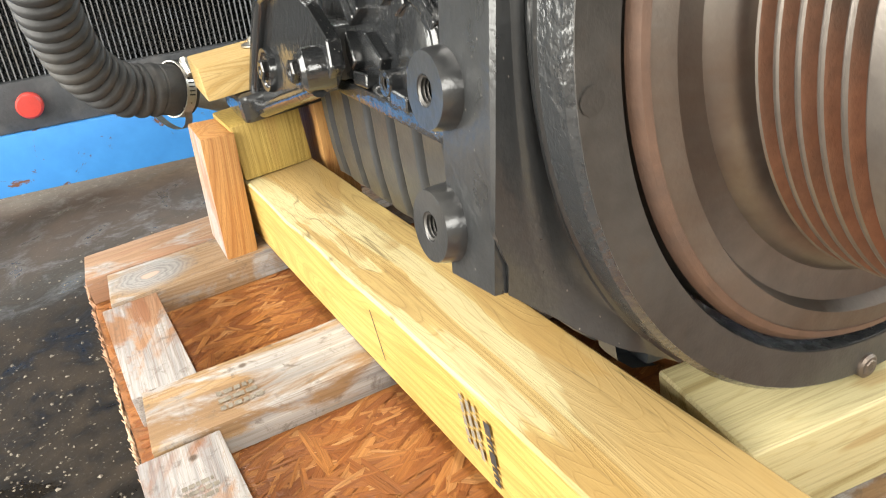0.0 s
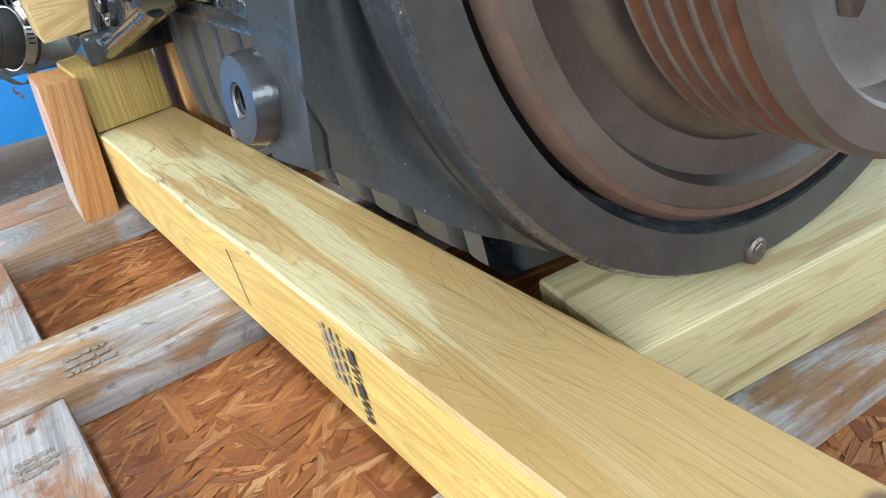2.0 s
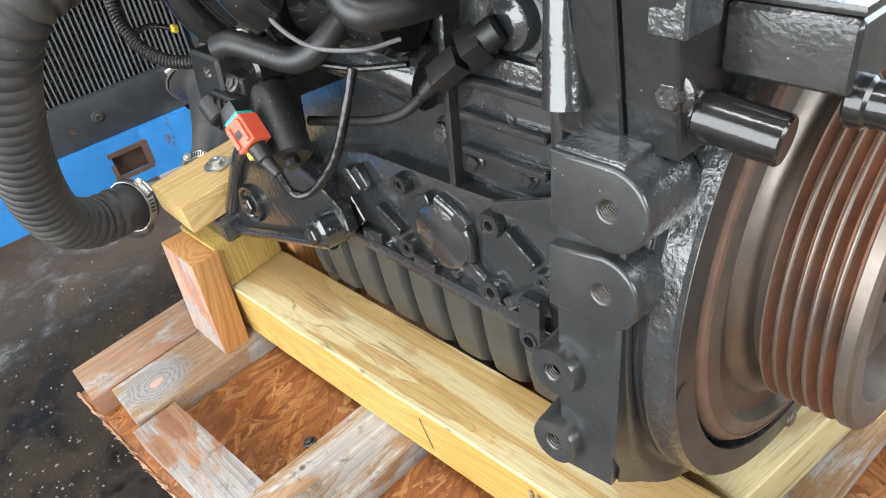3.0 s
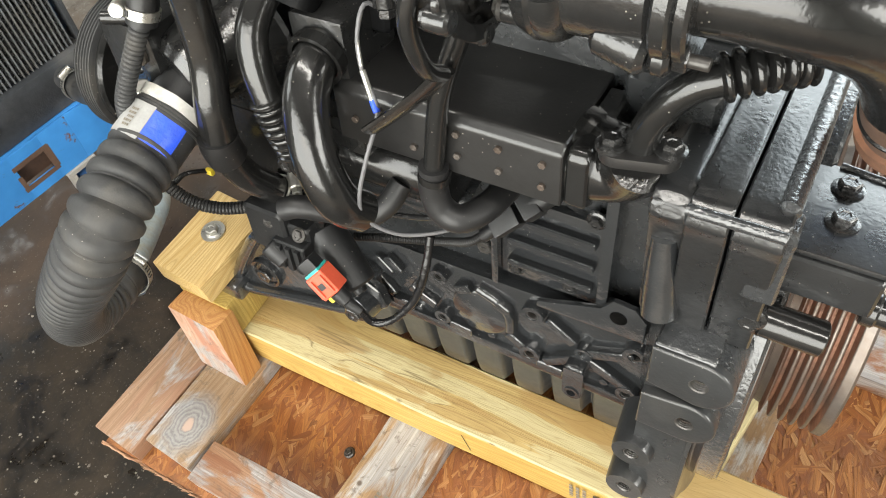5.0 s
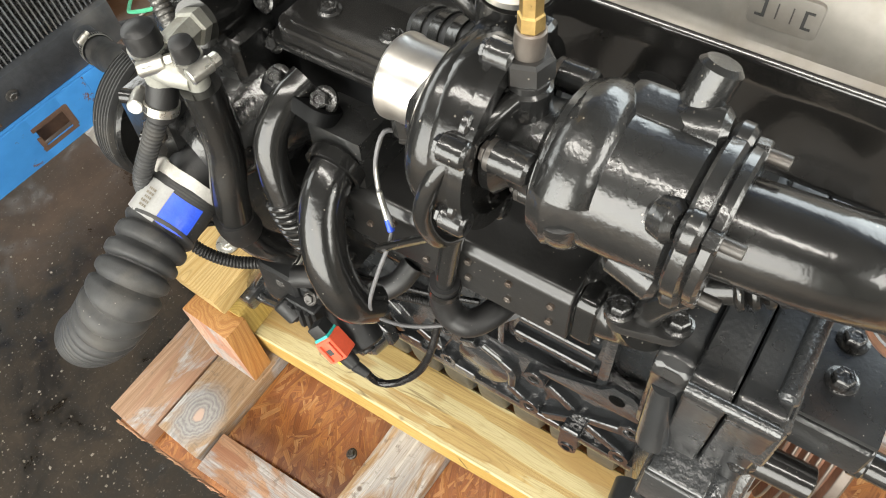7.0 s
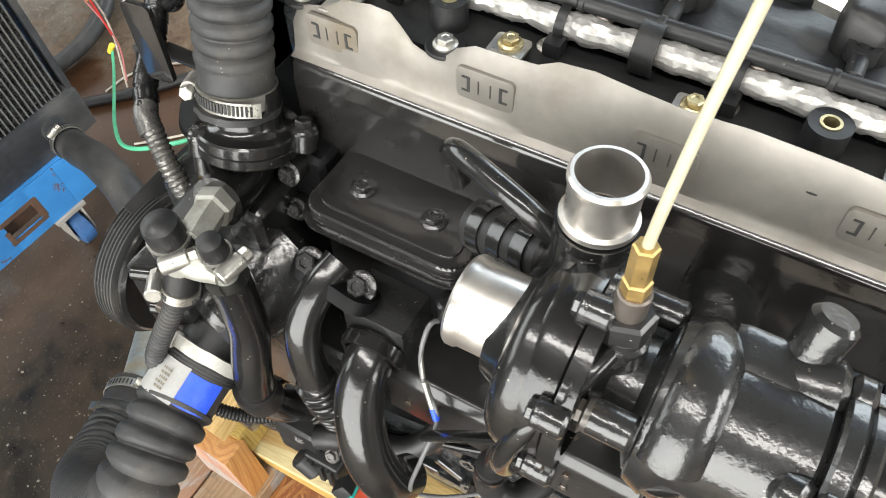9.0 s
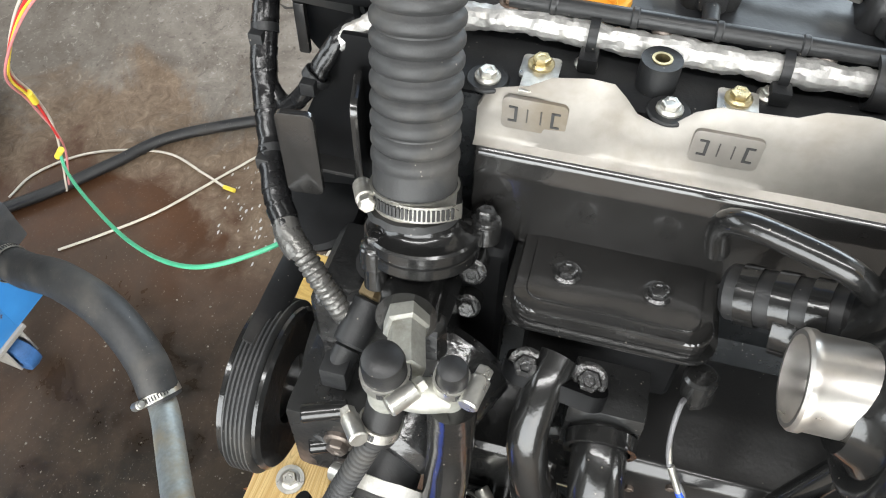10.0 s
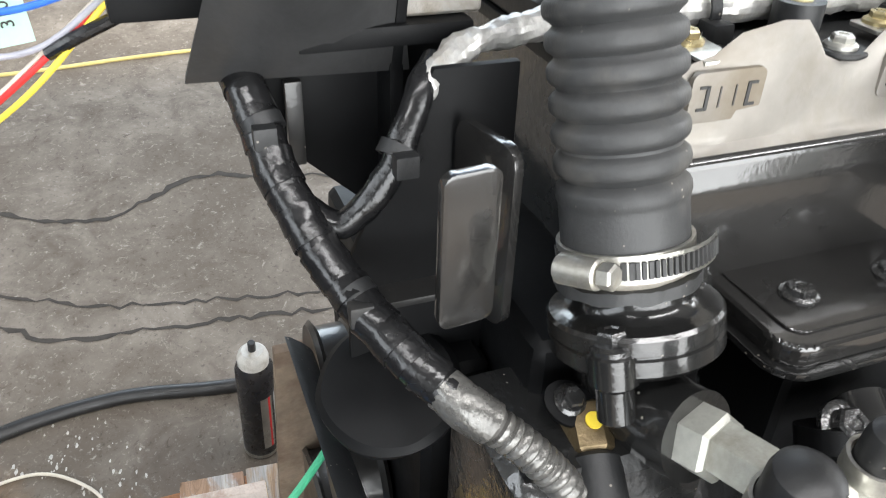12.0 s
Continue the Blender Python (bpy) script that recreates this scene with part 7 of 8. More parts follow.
# Web, gusset, leg and back plate carry their shade in the near-black material.
part("web", prism([(0.571, 0.322), (0.605, 0.334), (0.619, 0.401), (0.646, 0.426), (0.66, 0.446), (0.664, 0.519), (0.571, 0.519)], (-0.03, 0, 0), (0, 1, 0), (0, 0, 1), 0.005, 0.0015), SHADED_BLACK, lift)
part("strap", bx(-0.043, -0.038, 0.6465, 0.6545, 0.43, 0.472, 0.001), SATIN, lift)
part("gusset", prism([(-0.066, 0.537), (-0.03, 0.537), (-0.025, 0.44), (-0.046, 0.44), (-0.05, 0.476)], (0, 0.606, 0), (1, 0, 0), (0, 0, 1), 0.005, 0.001), SHADED_BLACK, lift)
part("leg", bx(-0.05, -0.02, 0.6, 0.607, 0.3, 0.5, 0.002), SHADED_BLACK, lift)
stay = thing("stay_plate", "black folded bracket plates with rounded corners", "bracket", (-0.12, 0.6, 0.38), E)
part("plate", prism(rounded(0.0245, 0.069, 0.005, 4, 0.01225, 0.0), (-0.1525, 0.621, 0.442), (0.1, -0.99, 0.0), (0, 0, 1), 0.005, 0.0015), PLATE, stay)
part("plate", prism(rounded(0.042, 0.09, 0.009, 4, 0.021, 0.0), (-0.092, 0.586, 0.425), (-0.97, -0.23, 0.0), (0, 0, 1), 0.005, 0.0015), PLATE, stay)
eye_ring = part("eye_tab", holed([(0.011 * math.cos(radians(d)), 0.011 * math.sin(radians(d))) for d in range(0, 360, 15)], [(0, 0, 0.0045)], (-0.168, 0.562, 0.36), (0.85, 0.1, 0.5), (0.1, 1, 0), 0.003), SHADED_BLACK, stay, "small round eye tab")
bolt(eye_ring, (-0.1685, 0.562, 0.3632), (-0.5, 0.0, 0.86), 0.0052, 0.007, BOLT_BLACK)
part("back_plate", prism([(0.56, 0.32), (0.64, 0.32), (0.64, 0.4), (0.6, 0.49), (0.56, 0.49)], (-0.09, 0, 0), (0, 1, 0), (0, 0, 1), 0.005, 0.002), SHADED_BLACK, stay)
part("ledge", bx(-0.128, -0.114, 0.585, 0.641, 0.4, 0.4035, 0.001), SATIN, stay)

ecu = thing("control_unit", "bare cast aluminium engine control unit with cooling fins and black connectors", "control unit", (0.0, 0.61, 0.5), E)
part("case", bx(-0.052, 0.11, 0.563, 0.66, 0.5, 0.52, 0.004, 3), ALU, ecu)
part("lid", bx(-0.01, 0.105, 0.567, 0.64, 0.5203, 0.531, 0.004, 3), ALU, ecu)
for i in range(6):
    part("fin", bx(-0.05, -0.012, 0.603 + i * 0.0085, 0.6065 + i * 0.0085, 0.5203, 0.5335, 0.0012), ALU, ecu)
for i in range(6):
    part("fin", bx(0.0 + i * 0.013, 0.004 + i * 0.013, 0.566, 0.625, 0.5312, 0.534, 0.001), ALU, ecu)
st = part("sticker", bx(0.03, 0.1, 0.628, 0.658, 0.5318, 0.5326, 0), LABEL, ecu, "white printed sticker")
bars(st, (0.035, 0.655, 0.5328), (0, -1, 0), (1, 0, 0), 0.024, 0.06, 9, INK, 41)
bolt(ecu, (-0.02, 0.58, 0.5205), UP, 0.0085, 0.007, SATIN, True, "bolt", "dark capped bolt")
part("spigot", cyl((-0.045, 0.57, 0.516), (-0.045, 0.57, 0.53), 0.004, n=14, bev=0.001), ALU, ecu)
part("connector", join(bx(-0.002, 0.044, 0.672, 0.724, 0.491, 0.521, 0.004), bx(-0.008, 0.048, 0.66, 0.673, 0.492, 0.53, 0.002), bx(0.006, 0.036, 0.69, 0.718, 0.52, 0.5255, 0.002)), SHADED_BLACK, ecu, "black plug connector")
part("connector", join(bx(0.053, 0.106, 0.672, 0.724, 0.49, 0.525, 0.004), bx(0.05, 0.11, 0.66, 0.673, 0.492, 0.534, 0.002), bx(0.062, 0.098, 0.69, 0.72, 0.5245, 0.53, 0.002)), SHADED_BLACK, ecu, "black plug connector")
part("carrier", bx(-0.06, 0.1, 0.57, 0.65, 0.49, 0.4995, 0.002), SHADED_BLACK, ecu)
for i in range(5):
    part("lattice", bx(-0.03 + i * 0.026, -0.027 + i * 0.026, 0.66, 0.674, 0.532, 0.5345, 0.0005), PLASTIC, ecu)

LOOM_GREY = mat("dusty_grey_tape", (0.13, 0.127, 0.12), 0.3, 0.6, 0.35, 60, 0.4, 300)
loom = thing("wire_harness", "cable loom wrapped in black tape and ribbed sleeve", "cable", (-0.13, 0.63, 0.35), E)
LOOM = [(-0.036, 0.674, 0.478), (-0.052, 0.671, 0.468), (-0.08, 0.665, 0.442), (-0.113, 0.651, 0.414), (-0.15, 0.634, 0.397), (-0.178, 0.614, 0.382)]
part("taped_run", wobble(sweep(LOOM, 0.0092, 20, 0.0025), 0.0007, 90), TAPE_BLACK, loom)
for i in range(17):
    k = 0.06 + i * 0.052
    path = smooth_path(LOOM, 0.004)
    j = int(k * (len(path) - 1))
    d = (path[j + 1] - path[j - 1]).normalized()
    d = (d + V(0.12 * math.sin(i * 2.1), 0.12 * math.cos(i * 1.7), 0.0)).normalized()
    part("tape_turn", wobble(tube(path[j] - d * 0.005, path[j] + d * 0.005, 0.00955 + 0.00012 * (i % 3), 0.0085, 24), 0.0004, 140, i), TAPE_BLACK, loom)
part("ribbed_sleeve", sweep([(-0.174, 0.617, 0.385), (-0.189, 0.594, 0.366), (-0.197, 0.577, 0.345), (-0.2, 0.562, 0.318)], ribs(0.0084, 0.0013, 0.0046), 20, 0.0011), LOOM_GREY, loom, "silvery worn ribbed sleeve")
part("tape_cuff", wobble(sweep([(-0.168, 0.6215, 0.3875), (-0.1765, 0.6155, 0.3835), (-0.183, 0.606, 0.3765)], 0.0095, 20, 0.003), 0.0005, 150), LOOM_GREY, loom, "dusty grey tape cuff")
part("branch", wobble(sweep([(-0.088, 0.66, 0.434), (-0.0975, 0.643, 0.427), (-0.1, 0.624, 0.447), (-0.094, 0.613, 0.466), (-0.086, 0.604, 0.481), (-0.075, 0.594, 0.487)], 0.0066, 16, 0.003), 0.001, 100), TAPE_BLACK, loom)
for p, d in (((-0.062, 0.6685, 0.461), (-0.6, -0.2, -0.6)), ((-0.125, 0.6455, 0.408), (-0.7, -0.35, -0.4)), ((-0.0975, 0.6175, 0.4575), (0.3, -0.5, 0.7))):
    d = V(d).normalized()
    t = part("tie", tube(V(p) - d * 0.003, V(p) + d * 0.003, 0.0098, 0.008, 20), PLASTIC, loom)
    part("tie_head", bx(p[0] - 0.015, p[0] - 0.008, p[1] - 0.004, p[1] + 0.006, p[2] - 0.005, p[2] + 0.005, 0.001), PLASTIC, t)

# ---- turbocharger and exhaust elbow ----
turbo = thing("turbocharger", "gloss black turbocharger with bare turned aluminium hose stubs", "turbocharger", (-0.235, 0.22, 0.36), E)
TC = (-0.2345, 0.0, 0.428)


def on_axis(a):
    return (TC[0], a, TC[2])


part("inlet_stub", lathe([(0.0235, 0.0), (0.0262, 0.0), (0.0262, 0.03), (0.0275, 0.032), (0.0275, 0.036), (0.026, 0.038), (0.0235, 0.038)], (TC[0] + 0.001, 0.268, TC[2] + 0.007), FRONT, 48, True), ALU_TURNED, turbo, "bright turned inlet stub")
part("inlet_throat", lathe([(0.0236, 0.0), (0.016, -0.02), (0.0, -0.02)], (TC[0] + 0.001, 0.292, TC[2] + 0.007), FRONT, 40), SATIN, turbo)
comp = part("compressor_housing", lathe([(0.02, 0.0), (0.05, 0.0), (0.056, 0.005), (0.058, 0.014), (0.056, 0.024), (0.05, 0.03), (0.042, 0.036), (0.034, 0.042), (0.029, 0.052), (0.02, 0.052)], on_axis(0.228), FRONT, 56, True), BLACK, turbo)
scroll = []
for i in range(44):
    a = radians(40 - 8.0 * i)
    k = 0.041 + 0.008 * (1 - i / 43)
    scroll.append((TC[0] + k * math.cos(a), 0.252, TC[2] + k * math.sin(a)))
part("volute", sweep(scroll, lambda s, w: 0.019 - 0.006 * s / w, 24, 0.005), BLACK, comp)
part("scroll_outlet", bx(-0.234, -0.188, 0.222, 0.262, 0.434, 0.48, 0.007, 3), BLACK, comp, "square-shouldered scroll outlet")
part("v_band", lathe([(0.05, -0.002), (0.0605, -0.002), (0.0605, 0.007), (0.05, 0.007)], on_axis(0.224), FRONT, 56, True), BLACK, turbo)
for k in range(6):
    a = radians(60 * k + 15)
    bolt(comp, (TC[0] + 0.055 * math.cos(a), 0.2285, TC[2] + 0.055 * math.sin(a)), (0, -1, 0), 0.006, 0.006)
part("centre_housing", lathe([(0.0, 0.0), (0.04, 0.0), (0.042, 0.006), (0.03, 0.012), (0.028, 0.028), (0.036, 0.034), (0.036, 0.04), (0.0, 0.04)], on_axis(0.186), FRONT, 40), TURBO, turbo)
part("oil_boss", cyl((TC[0], 0.214, 0.44), (-0.235, 0.216, 0.472), 0.0135, n=24, bev=0.002), TURBO, turbo)
part("hexagon", join(cyl((-0.235, 0.216, 0.476), (-0.2345, 0.217, 0.491), 0.0142, n=6, bev=0.002), cyl((-0.235, 0.216, 0.468), (-0.235, 0.216, 0.477), 0.0115, n=28, bev=0.001)), SATIN, turbo)
part("adapter", cyl((-0.2345, 0.217, 0.49), (-0.2342, 0.217, 0.507), 0.0085, n=20, bev=0.001), STEEL, turbo)
part("brass_nut", join(cyl((-0.2342, 0.217, 0.506), (-0.2341, 0.2175, 0.516), 0.0072, n=6, bev=0.001), cyl((-0.2341, 0.2175, 0.515), (-0.234, 0.218, 0.54), 0.0062, n=6, bev=0.001)), BRASS, turbo, "brass compression fitting")
part("turbine_housing", lathe([(0.0, 0.0), (0.038, 0.0), (0.0415, 0.004), (0.0425, 0.05), (0.045, 0.058), (0.05, 0.068), (0.046, 0.078), (0.03, 0.084), (0.0, 0.084)], on_axis(0.112), FRONT, 56), TURBO, turbo)
ring = [(TC[0] + 0.034 * math.cos(radians(a)), 0.174, TC[2] + 0.034 * math.sin(radians(a))) for a in range(160, -180, -8)]
part("turbine_volute", sweep(ring, lambda s, w: 0.019 - 0.004 * s / w, 24, 0.005), TURBO, turbo)
part("manifold_foot", sweep([(-0.2, 0.176, 0.4), (-0.17, 0.176, 0.39), (-0.12, 0.18, 0.385)], 0.026, 20, 0.01), TURBO, turbo)
part("outlet_flange", lathe([(0.0, -0.008), (0.043, -0.008), (0.045, -0.006), (0.045, -0.0012), (0.043, 0.0), (0.045, 0.0012), (0.047, 0.003), (0.047, 0.01), (0.045, 0.012), (0.0, 0.012)], on_axis(0.1), FRONT, 56), TURBO, turbo)
for deg, back, size in ((52, 0.148, 0.0165), (142, 0.128, 0.0125), (232, 0.146, 0.0158), (322, 0.13, 0.0125)):
    a = radians(deg)
    c = V(TC[0] + 0.0415 * math.cos(a), 0.0, TC[2] + 0.0415 * math.sin(a))
    part("lug", cyl((c.x, 0.1, c.z), (c.x, 0.112, c.z), 0.0125, n=24, bev=0.003), TURBO, turbo)
    part("lug_back", cyl((c.x, 0.112, c.z), (c.x - 0.006 * math.cos(a), back, c.z - 0.006 * math.sin(a)), size, size * 0.9, 26, 0.004), TURBO, turbo)
    s = part("stud", cyl((c.x, 0.1, c.z), (c.x, 0.08, c.z), 0.004, n=14, bev=0.0005), STEEL_DK, turbo)
    part("nut", cyl((c.x, 0.1, c.z), (c.x, 0.0915, c.z), 0.0075, n=6, bev=0.001), BOLT_BLACK, s)
for k in range(3):
    a = radians(120 * k + 150)
    c = V(TC[0] + 0.043 * math.cos(a), 0.0, TC[2] + 0.043 * math.sin(a))
    part("clamp_boss", cyl((c.x, 0.192, c.z), (c.x, 0.216, c.z), 0.0095, n=20, bev=0.002), TURBO, turbo)
    bolt(turbo, (c.x, 0.216, c.z), FRONT, 0.0065, 0.006, STEEL_DK)
for k, deg in enumerate((205, 262, 95, 150)):
    a = radians(deg)
    c = V(TC[0] + 0.06 * math.cos(a), 0.0, TC[2] + 0.06 * math.sin(a))
    part("clamp_lug", cyl((c.x, 0.221, c.z), (c.x, 0.236, c.z), 0.0085, n=20, bev=0.002), TURBO, comp)
    bolt(turbo, (c.x, 0.236, c.z), FRONT, 0.0058, 0.006)
part("flange_ring", lathe([(0.034, 0.0), (0.052, 0.0), (0.054, 0.003), (0.054, 0.006), (0.052, 0.009), (0.034, 0.009)], on_axis(0.238), FRONT, 56, True), BLACK, comp)
part("top_boss", cyl((TC[0] + 0.03, 0.136, TC[2] + 0.025), (TC[0] + 0.045, 0.13, TC[2] + 0.062), 0.0125, n=26, bev=0.003), TURBO, turbo)
part("housing_hump", wobble(bx(-0.006, 0.022, 0.132, 0.17, 0.015, 0.044, 0.01, 4, Matrix.Translation((TC[0] + 0.014, 0.0, TC[2]))), 0.001, 40), TURBO, turbo)
stub = thing("outlet_stub", "bright turned aluminium hose stub standing upright beside the turbocharger", "pipe stub", (-0.188, 0.252, 0.45), E)
part("tube", lathe([(0.0172, 0.0), (0.0215, 0.0), (0.0215, 0.0035), (0.0192, 0.005), (0.0192, 0.026), (0.0206, 0.0285), (0.0206, 0.0315), (0.0192, 0.0335), (0.0172, 0.0335)], (-0.1865, 0.252, 0.487), (0.05, 0.0, 1), 56, True), ALU_TURNED, stub)
part("elbow", sweep([(-0.188, 0.252, 0.486), (-0.189, 0.254, 0.445), (-0.183, 0.275, 0.415), (-0.175, 0.305, 0.408)], 0.0225, 24, 0.006), BLACK, stub)
part("throat", tube((-0.188, 0.252, 0.462), (-0.1866, 0.252, 0.488), 0.0176, 0.0168, 40), ALU, stub)
part("throat_end", lathe([(0.0169, 0.0), (0, 0.0)], (-0.188, 0.252, 0.464), UP, 32), SATIN, stub)

crossover = thing("crossover_pipe", "gloss black pipe and clamps behind the turbocharger stub", "pipe", (-0.16, 0.34, 0.4), E)
part("pipe", sweep([(-0.16, 0.349, 0.438), (-0.163, 0.353, 0.462), (-0.17, 0.345, 0.475), (-0.182, 0.318, 0.479), (-0.19, 0.292, 0.476), (-0.188, 0.272, 0.46)], 0.0075, 18, 0.005), BLACK, crossover)
C0, C1 = V(-0.163, 0.335, 0.408), V(-0.184, 0.272, 0.433)
part("body", cyl(C0, C1, 0.0172, n=32, bev=0.003), RUBBER_DK, crossover, "short black rubber joining hose")
for k in (0.22, 0.5, 0.78):
    c, d = C0.lerp(C1, k), (C1 - C0).normalized()
    part("band", tube(c - d * 0.0055, c + d * 0.0055, 0.0188, 0.0172, 36), BLACK, crossover)

feed = thing("oil_feed_pipe", "gloss black thin steel pipe round the turbocharger", "pipe", (-0.27, 0.25, 0.4), E)
part("pipe", sweep([(-0.232, 0.214, 0.468), (-0.26, 0.224, 0.462), (-0.286, 0.24, 0.438), (-0.293, 0.25, 0.4), (-0.28, 0.25, 0.36), (-0.258, 0.25, 0.34)], 0.0062, 16, 0.004), BLACK, feed)

gauge = thing("test_tube", "cream plastic tube pushed into the brass fitting", "tube", (-0.234, 0.218, 0.54), E)
part("tube", sweep([(-0.234, 0.218, 0.535), (-0.232, 0.216, 0.57), (-0.224, 0.211, 0.63), (-0.21, 0.2, 0.72), (-0.17, 0.17, 0.86), (-0.1, 0.12, 1.0)], 0.0027, 12, 0.008), CLEAR_HOSE, gauge)

exhaust = thing("exhaust_elbow", "gloss black exhaust elbow with a rusty open end", "exhaust pipe", (-0.2, 0.0, 0.3), E)
EX = [(-0.2345, 0.1, 0.428), (-0.231, 0.075, 0.427), (-0.221, 0.04, 0.42), (-0.199, 0.006, 0.402), (-0.168, -0.018, 0.364), (-0.14, -0.03, 0.32), (-0.125, -0.035, 0.295)]
part("pipe", sweep(EX, lambda s, w: 0.0288 + 0.0042 * (s / w), 32, 0.006, 1.0, False), BLACK, exhaust)
d = (V(EX[-1]) - V(EX[-2])).normalized()
part("end_ring", tube(V(EX[-1]) - d * 0.012, V(EX[-1]) + d * 0.004, 0.0368, 0.0325, 48), RUST, exhaust, "rust-brown pipe end")
part("inside", tube(V(EX[-1]) - d * 0.05, V(EX[-1]) + d * 0.0035, 0.0328, 0.0305, 40), RUST_DK, exhaust)
part("seam", lathe([(0.0325, 0), (0.0345, 0.001), (0.0345, 0.003), (0.0325, 0.004)], V(EX[-2]), d, 40, True), BLACK, exhaust)

# ---- small electrics on the engine's side ----
sol = thing("solenoid", "grey-black cylindrical solenoid with an orange connector", "solenoid", (-0.235, 0.39, 0.03), E)
part("coil", cyl((-0.222, 0.432, 0.08), (-0.24, 0.383, 0.03), 0.0215, n=32, bev=0.003), PLASTIC, sol)
part("end_boss", cyl((-0.2395, 0.384, 0.031), (-0.242, 0.378, 0.025), 0.007, n=16, bev=0.001), PLASTIC, sol)
part("valve_body", join(bx(-0.25, -0.19, 0.425, 0.48, 0.03, 0.1, 0.006, 3), bx(-0.262, -0.23, 0.425, 0.465, 0.045, 0.085, 0.004, 3), bx(-0.256, -0.2, 0.45, 0.5, 0.055, 0.115, 0.008, 3), cyl((-0.262, 0.47, 0.075), (-0.262, 0.45, 0.06), 0.012, n=20, bev=0.002)), PLASTIC, sol)
for i in range(3):
    part("rib", bx(-0.266, -0.26, 0.43 + i * 0.011, 0.4355 + i * 0.011, 0.05, 0.082, 0.001), PLASTIC, sol)
plug_y = V(0.05, 0.75, 0.65).normalized()
plug_z = V(-0.75, 0.2, 0.6)
plug_z = (plug_z - plug_y * plug_z.dot(plug_y)).normalized()
q = Matrix((plug_y.cross(plug_z), plug_y, plug_z)).transposed().to_4x4()
q.translation = (-0.27, 0.395, 0.064)
part("connector", bx(-0.0115, 0.0115, -0.014, 0.014, -0.011, 0.011, 0.003, 3, q), ORANGE, sol, "orange-red locking connector")
for k in (-0.007, 0.007):
    part("latch", bx(k - 0.0022, k + 0.0022, -0.011, 0.01, 0.0105, 0.0135, 0.001, 2, q), ORANGE, sol)
part("slot", bx(-0.004, 0.004, -0.004, 0.003, 0.0108, 0.0115, 0, 2, q), INK, sol)
part("socket", bx(-0.009, 0.009, 0.014, 0.03, -0.009, 0.008, 0.003, 2, q), PLASTIC, sol)
part("teal_seal", bx(-0.0095, 0.0095, 0.0138, 0.017, -0.0095, 0.0095, 0.001, 2, q), bpy.data.materials["teal_paint"], sol)
part("yellow_clip", bx(-0.012, -0.005, -0.021, -0.0135, -0.006, 0.004, 0.002, 2, q), YELLOW, sol)
part("boot", join(cyl(q @ V(0, -0.013, 0), q @ V(0.0, -0.03, -0.001), 0.0088, 0.0075, 20, 0.002), cyl(q @ V(0, -0.029, 0), q @ V(0.002, -0.046, -0.003), 0.0062, 0.005, 20, 0.001)), RUBBER_DK, sol)
part("lead", wobble(sweep([q @ V(0.002, -0.044, -0.003), (-0.264, 0.352, 0.016), (-0.256, 0.334, 0.02), (-0.245, 0.312, 0.05), (-0.235, 0.302, 0.085), (-0.22, 0.3, 0.125)], 0.0042, 12, 0.003), 0.0006, 200), TAPE_BLACK, sol)
for c in ((-0.252, 0.47, 0.1), (-0.264, 0.462, 0.062), (-0.252, 0.435, 0.094)):
    bolt(sol, c, (-0.8, 0, 0.6), 0.0055, 0.005, STEEL_DK)
part("hose_stub", sweep([(-0.252, 0.446, 0.125), (-0.246, 0.43, 0.13), (-0.232, 0.405, 0.122), (-0.222, 0.375, 0.118), (-0.208, 0.355, 0.13), (-0.19, 0.345, 0.15)], 0.0115, 20, 0.005), RUBBER_DK, sol)

sleeve = thing("sleeved_cable", "black ribbed split sleeve cable crossing over the mount", "cable", (-0.25, 0.52, 0.1), E)
part("sleeve", sweep([(-0.232, 0.478, 0.1), (-0.246, 0.5, 0.1), (-0.262, 0.53, 0.1), (-0.272, 0.56, 0.11), (-0.275, 0.585, 0.135), (-0.27, 0.6, 0.165)], ribs(0.0068, 0.0011, 0.0036), 16, 0.0009), RUBBER_DK, sleeve)
part("tail", sweep([(-0.27, 0.575, 0.12), (-0.255, 0.57, 0.125), (-0.235, 0.555, 0.12)], 0.0028, 10, 0.004), TAPE_BLACK, sleeve)
part("clip", bx(-0.24, -0.235, 0.549, 0.558, 0.117, 0.124, 0.0015), YELLOW, sleeve, "yellow-green clip")
lamb = thing("sensor_lead", "thin grey cable with a bright crimped ferrule and a blue sleeve", "cable", (-0.25, 0.33, 0.2), E)
part("wire", sweep([(-0.195, 0.335, 0.33), (-0.21, 0.343, 0.345), (-0.224, 0.344, 0.325), (-0.232, 0.338, 0.3), (-0.242, 0.322, 0.275), (-0.262, 0.325, 0.24), (-0.273, 0.33, 0.205), (-0.268, 0.33, 0.175), (-0.25, 0.31, 0.15), (-0.225, 0.28, 0.145), (-0.2, 0.26, 0.15)], 0.0018, 12, 0.004), mat("grey_sleeving", (0.13, 0.13, 0.135), 0.45), lamb)
part("ferrule", cyl((-0.232, 0.338, 0.302), (-0.2395, 0.3265, 0.28), 0.0026, n=14, bev=0.0005), ZINC, lamb)
part("bright_wire", sweep([(-0.214, 0.344, 0.342), (-0.224, 0.344, 0.325), (-0.231, 0.339, 0.304)], 0.0017, 12, 0.003), ZINC, lamb)
part("blue_sleeve", cyl((-0.2385, 0.3275, 0.282), (-0.2425, 0.322, 0.274), 0.003, n=14, bev=0.0005), BLUE_TAPE, lamb)
plugs = thing("crank_sensor", "black sensor plug with a thin white clip and ribbed lead", "sensor", (-0.17, 0.25, 0.1), E)
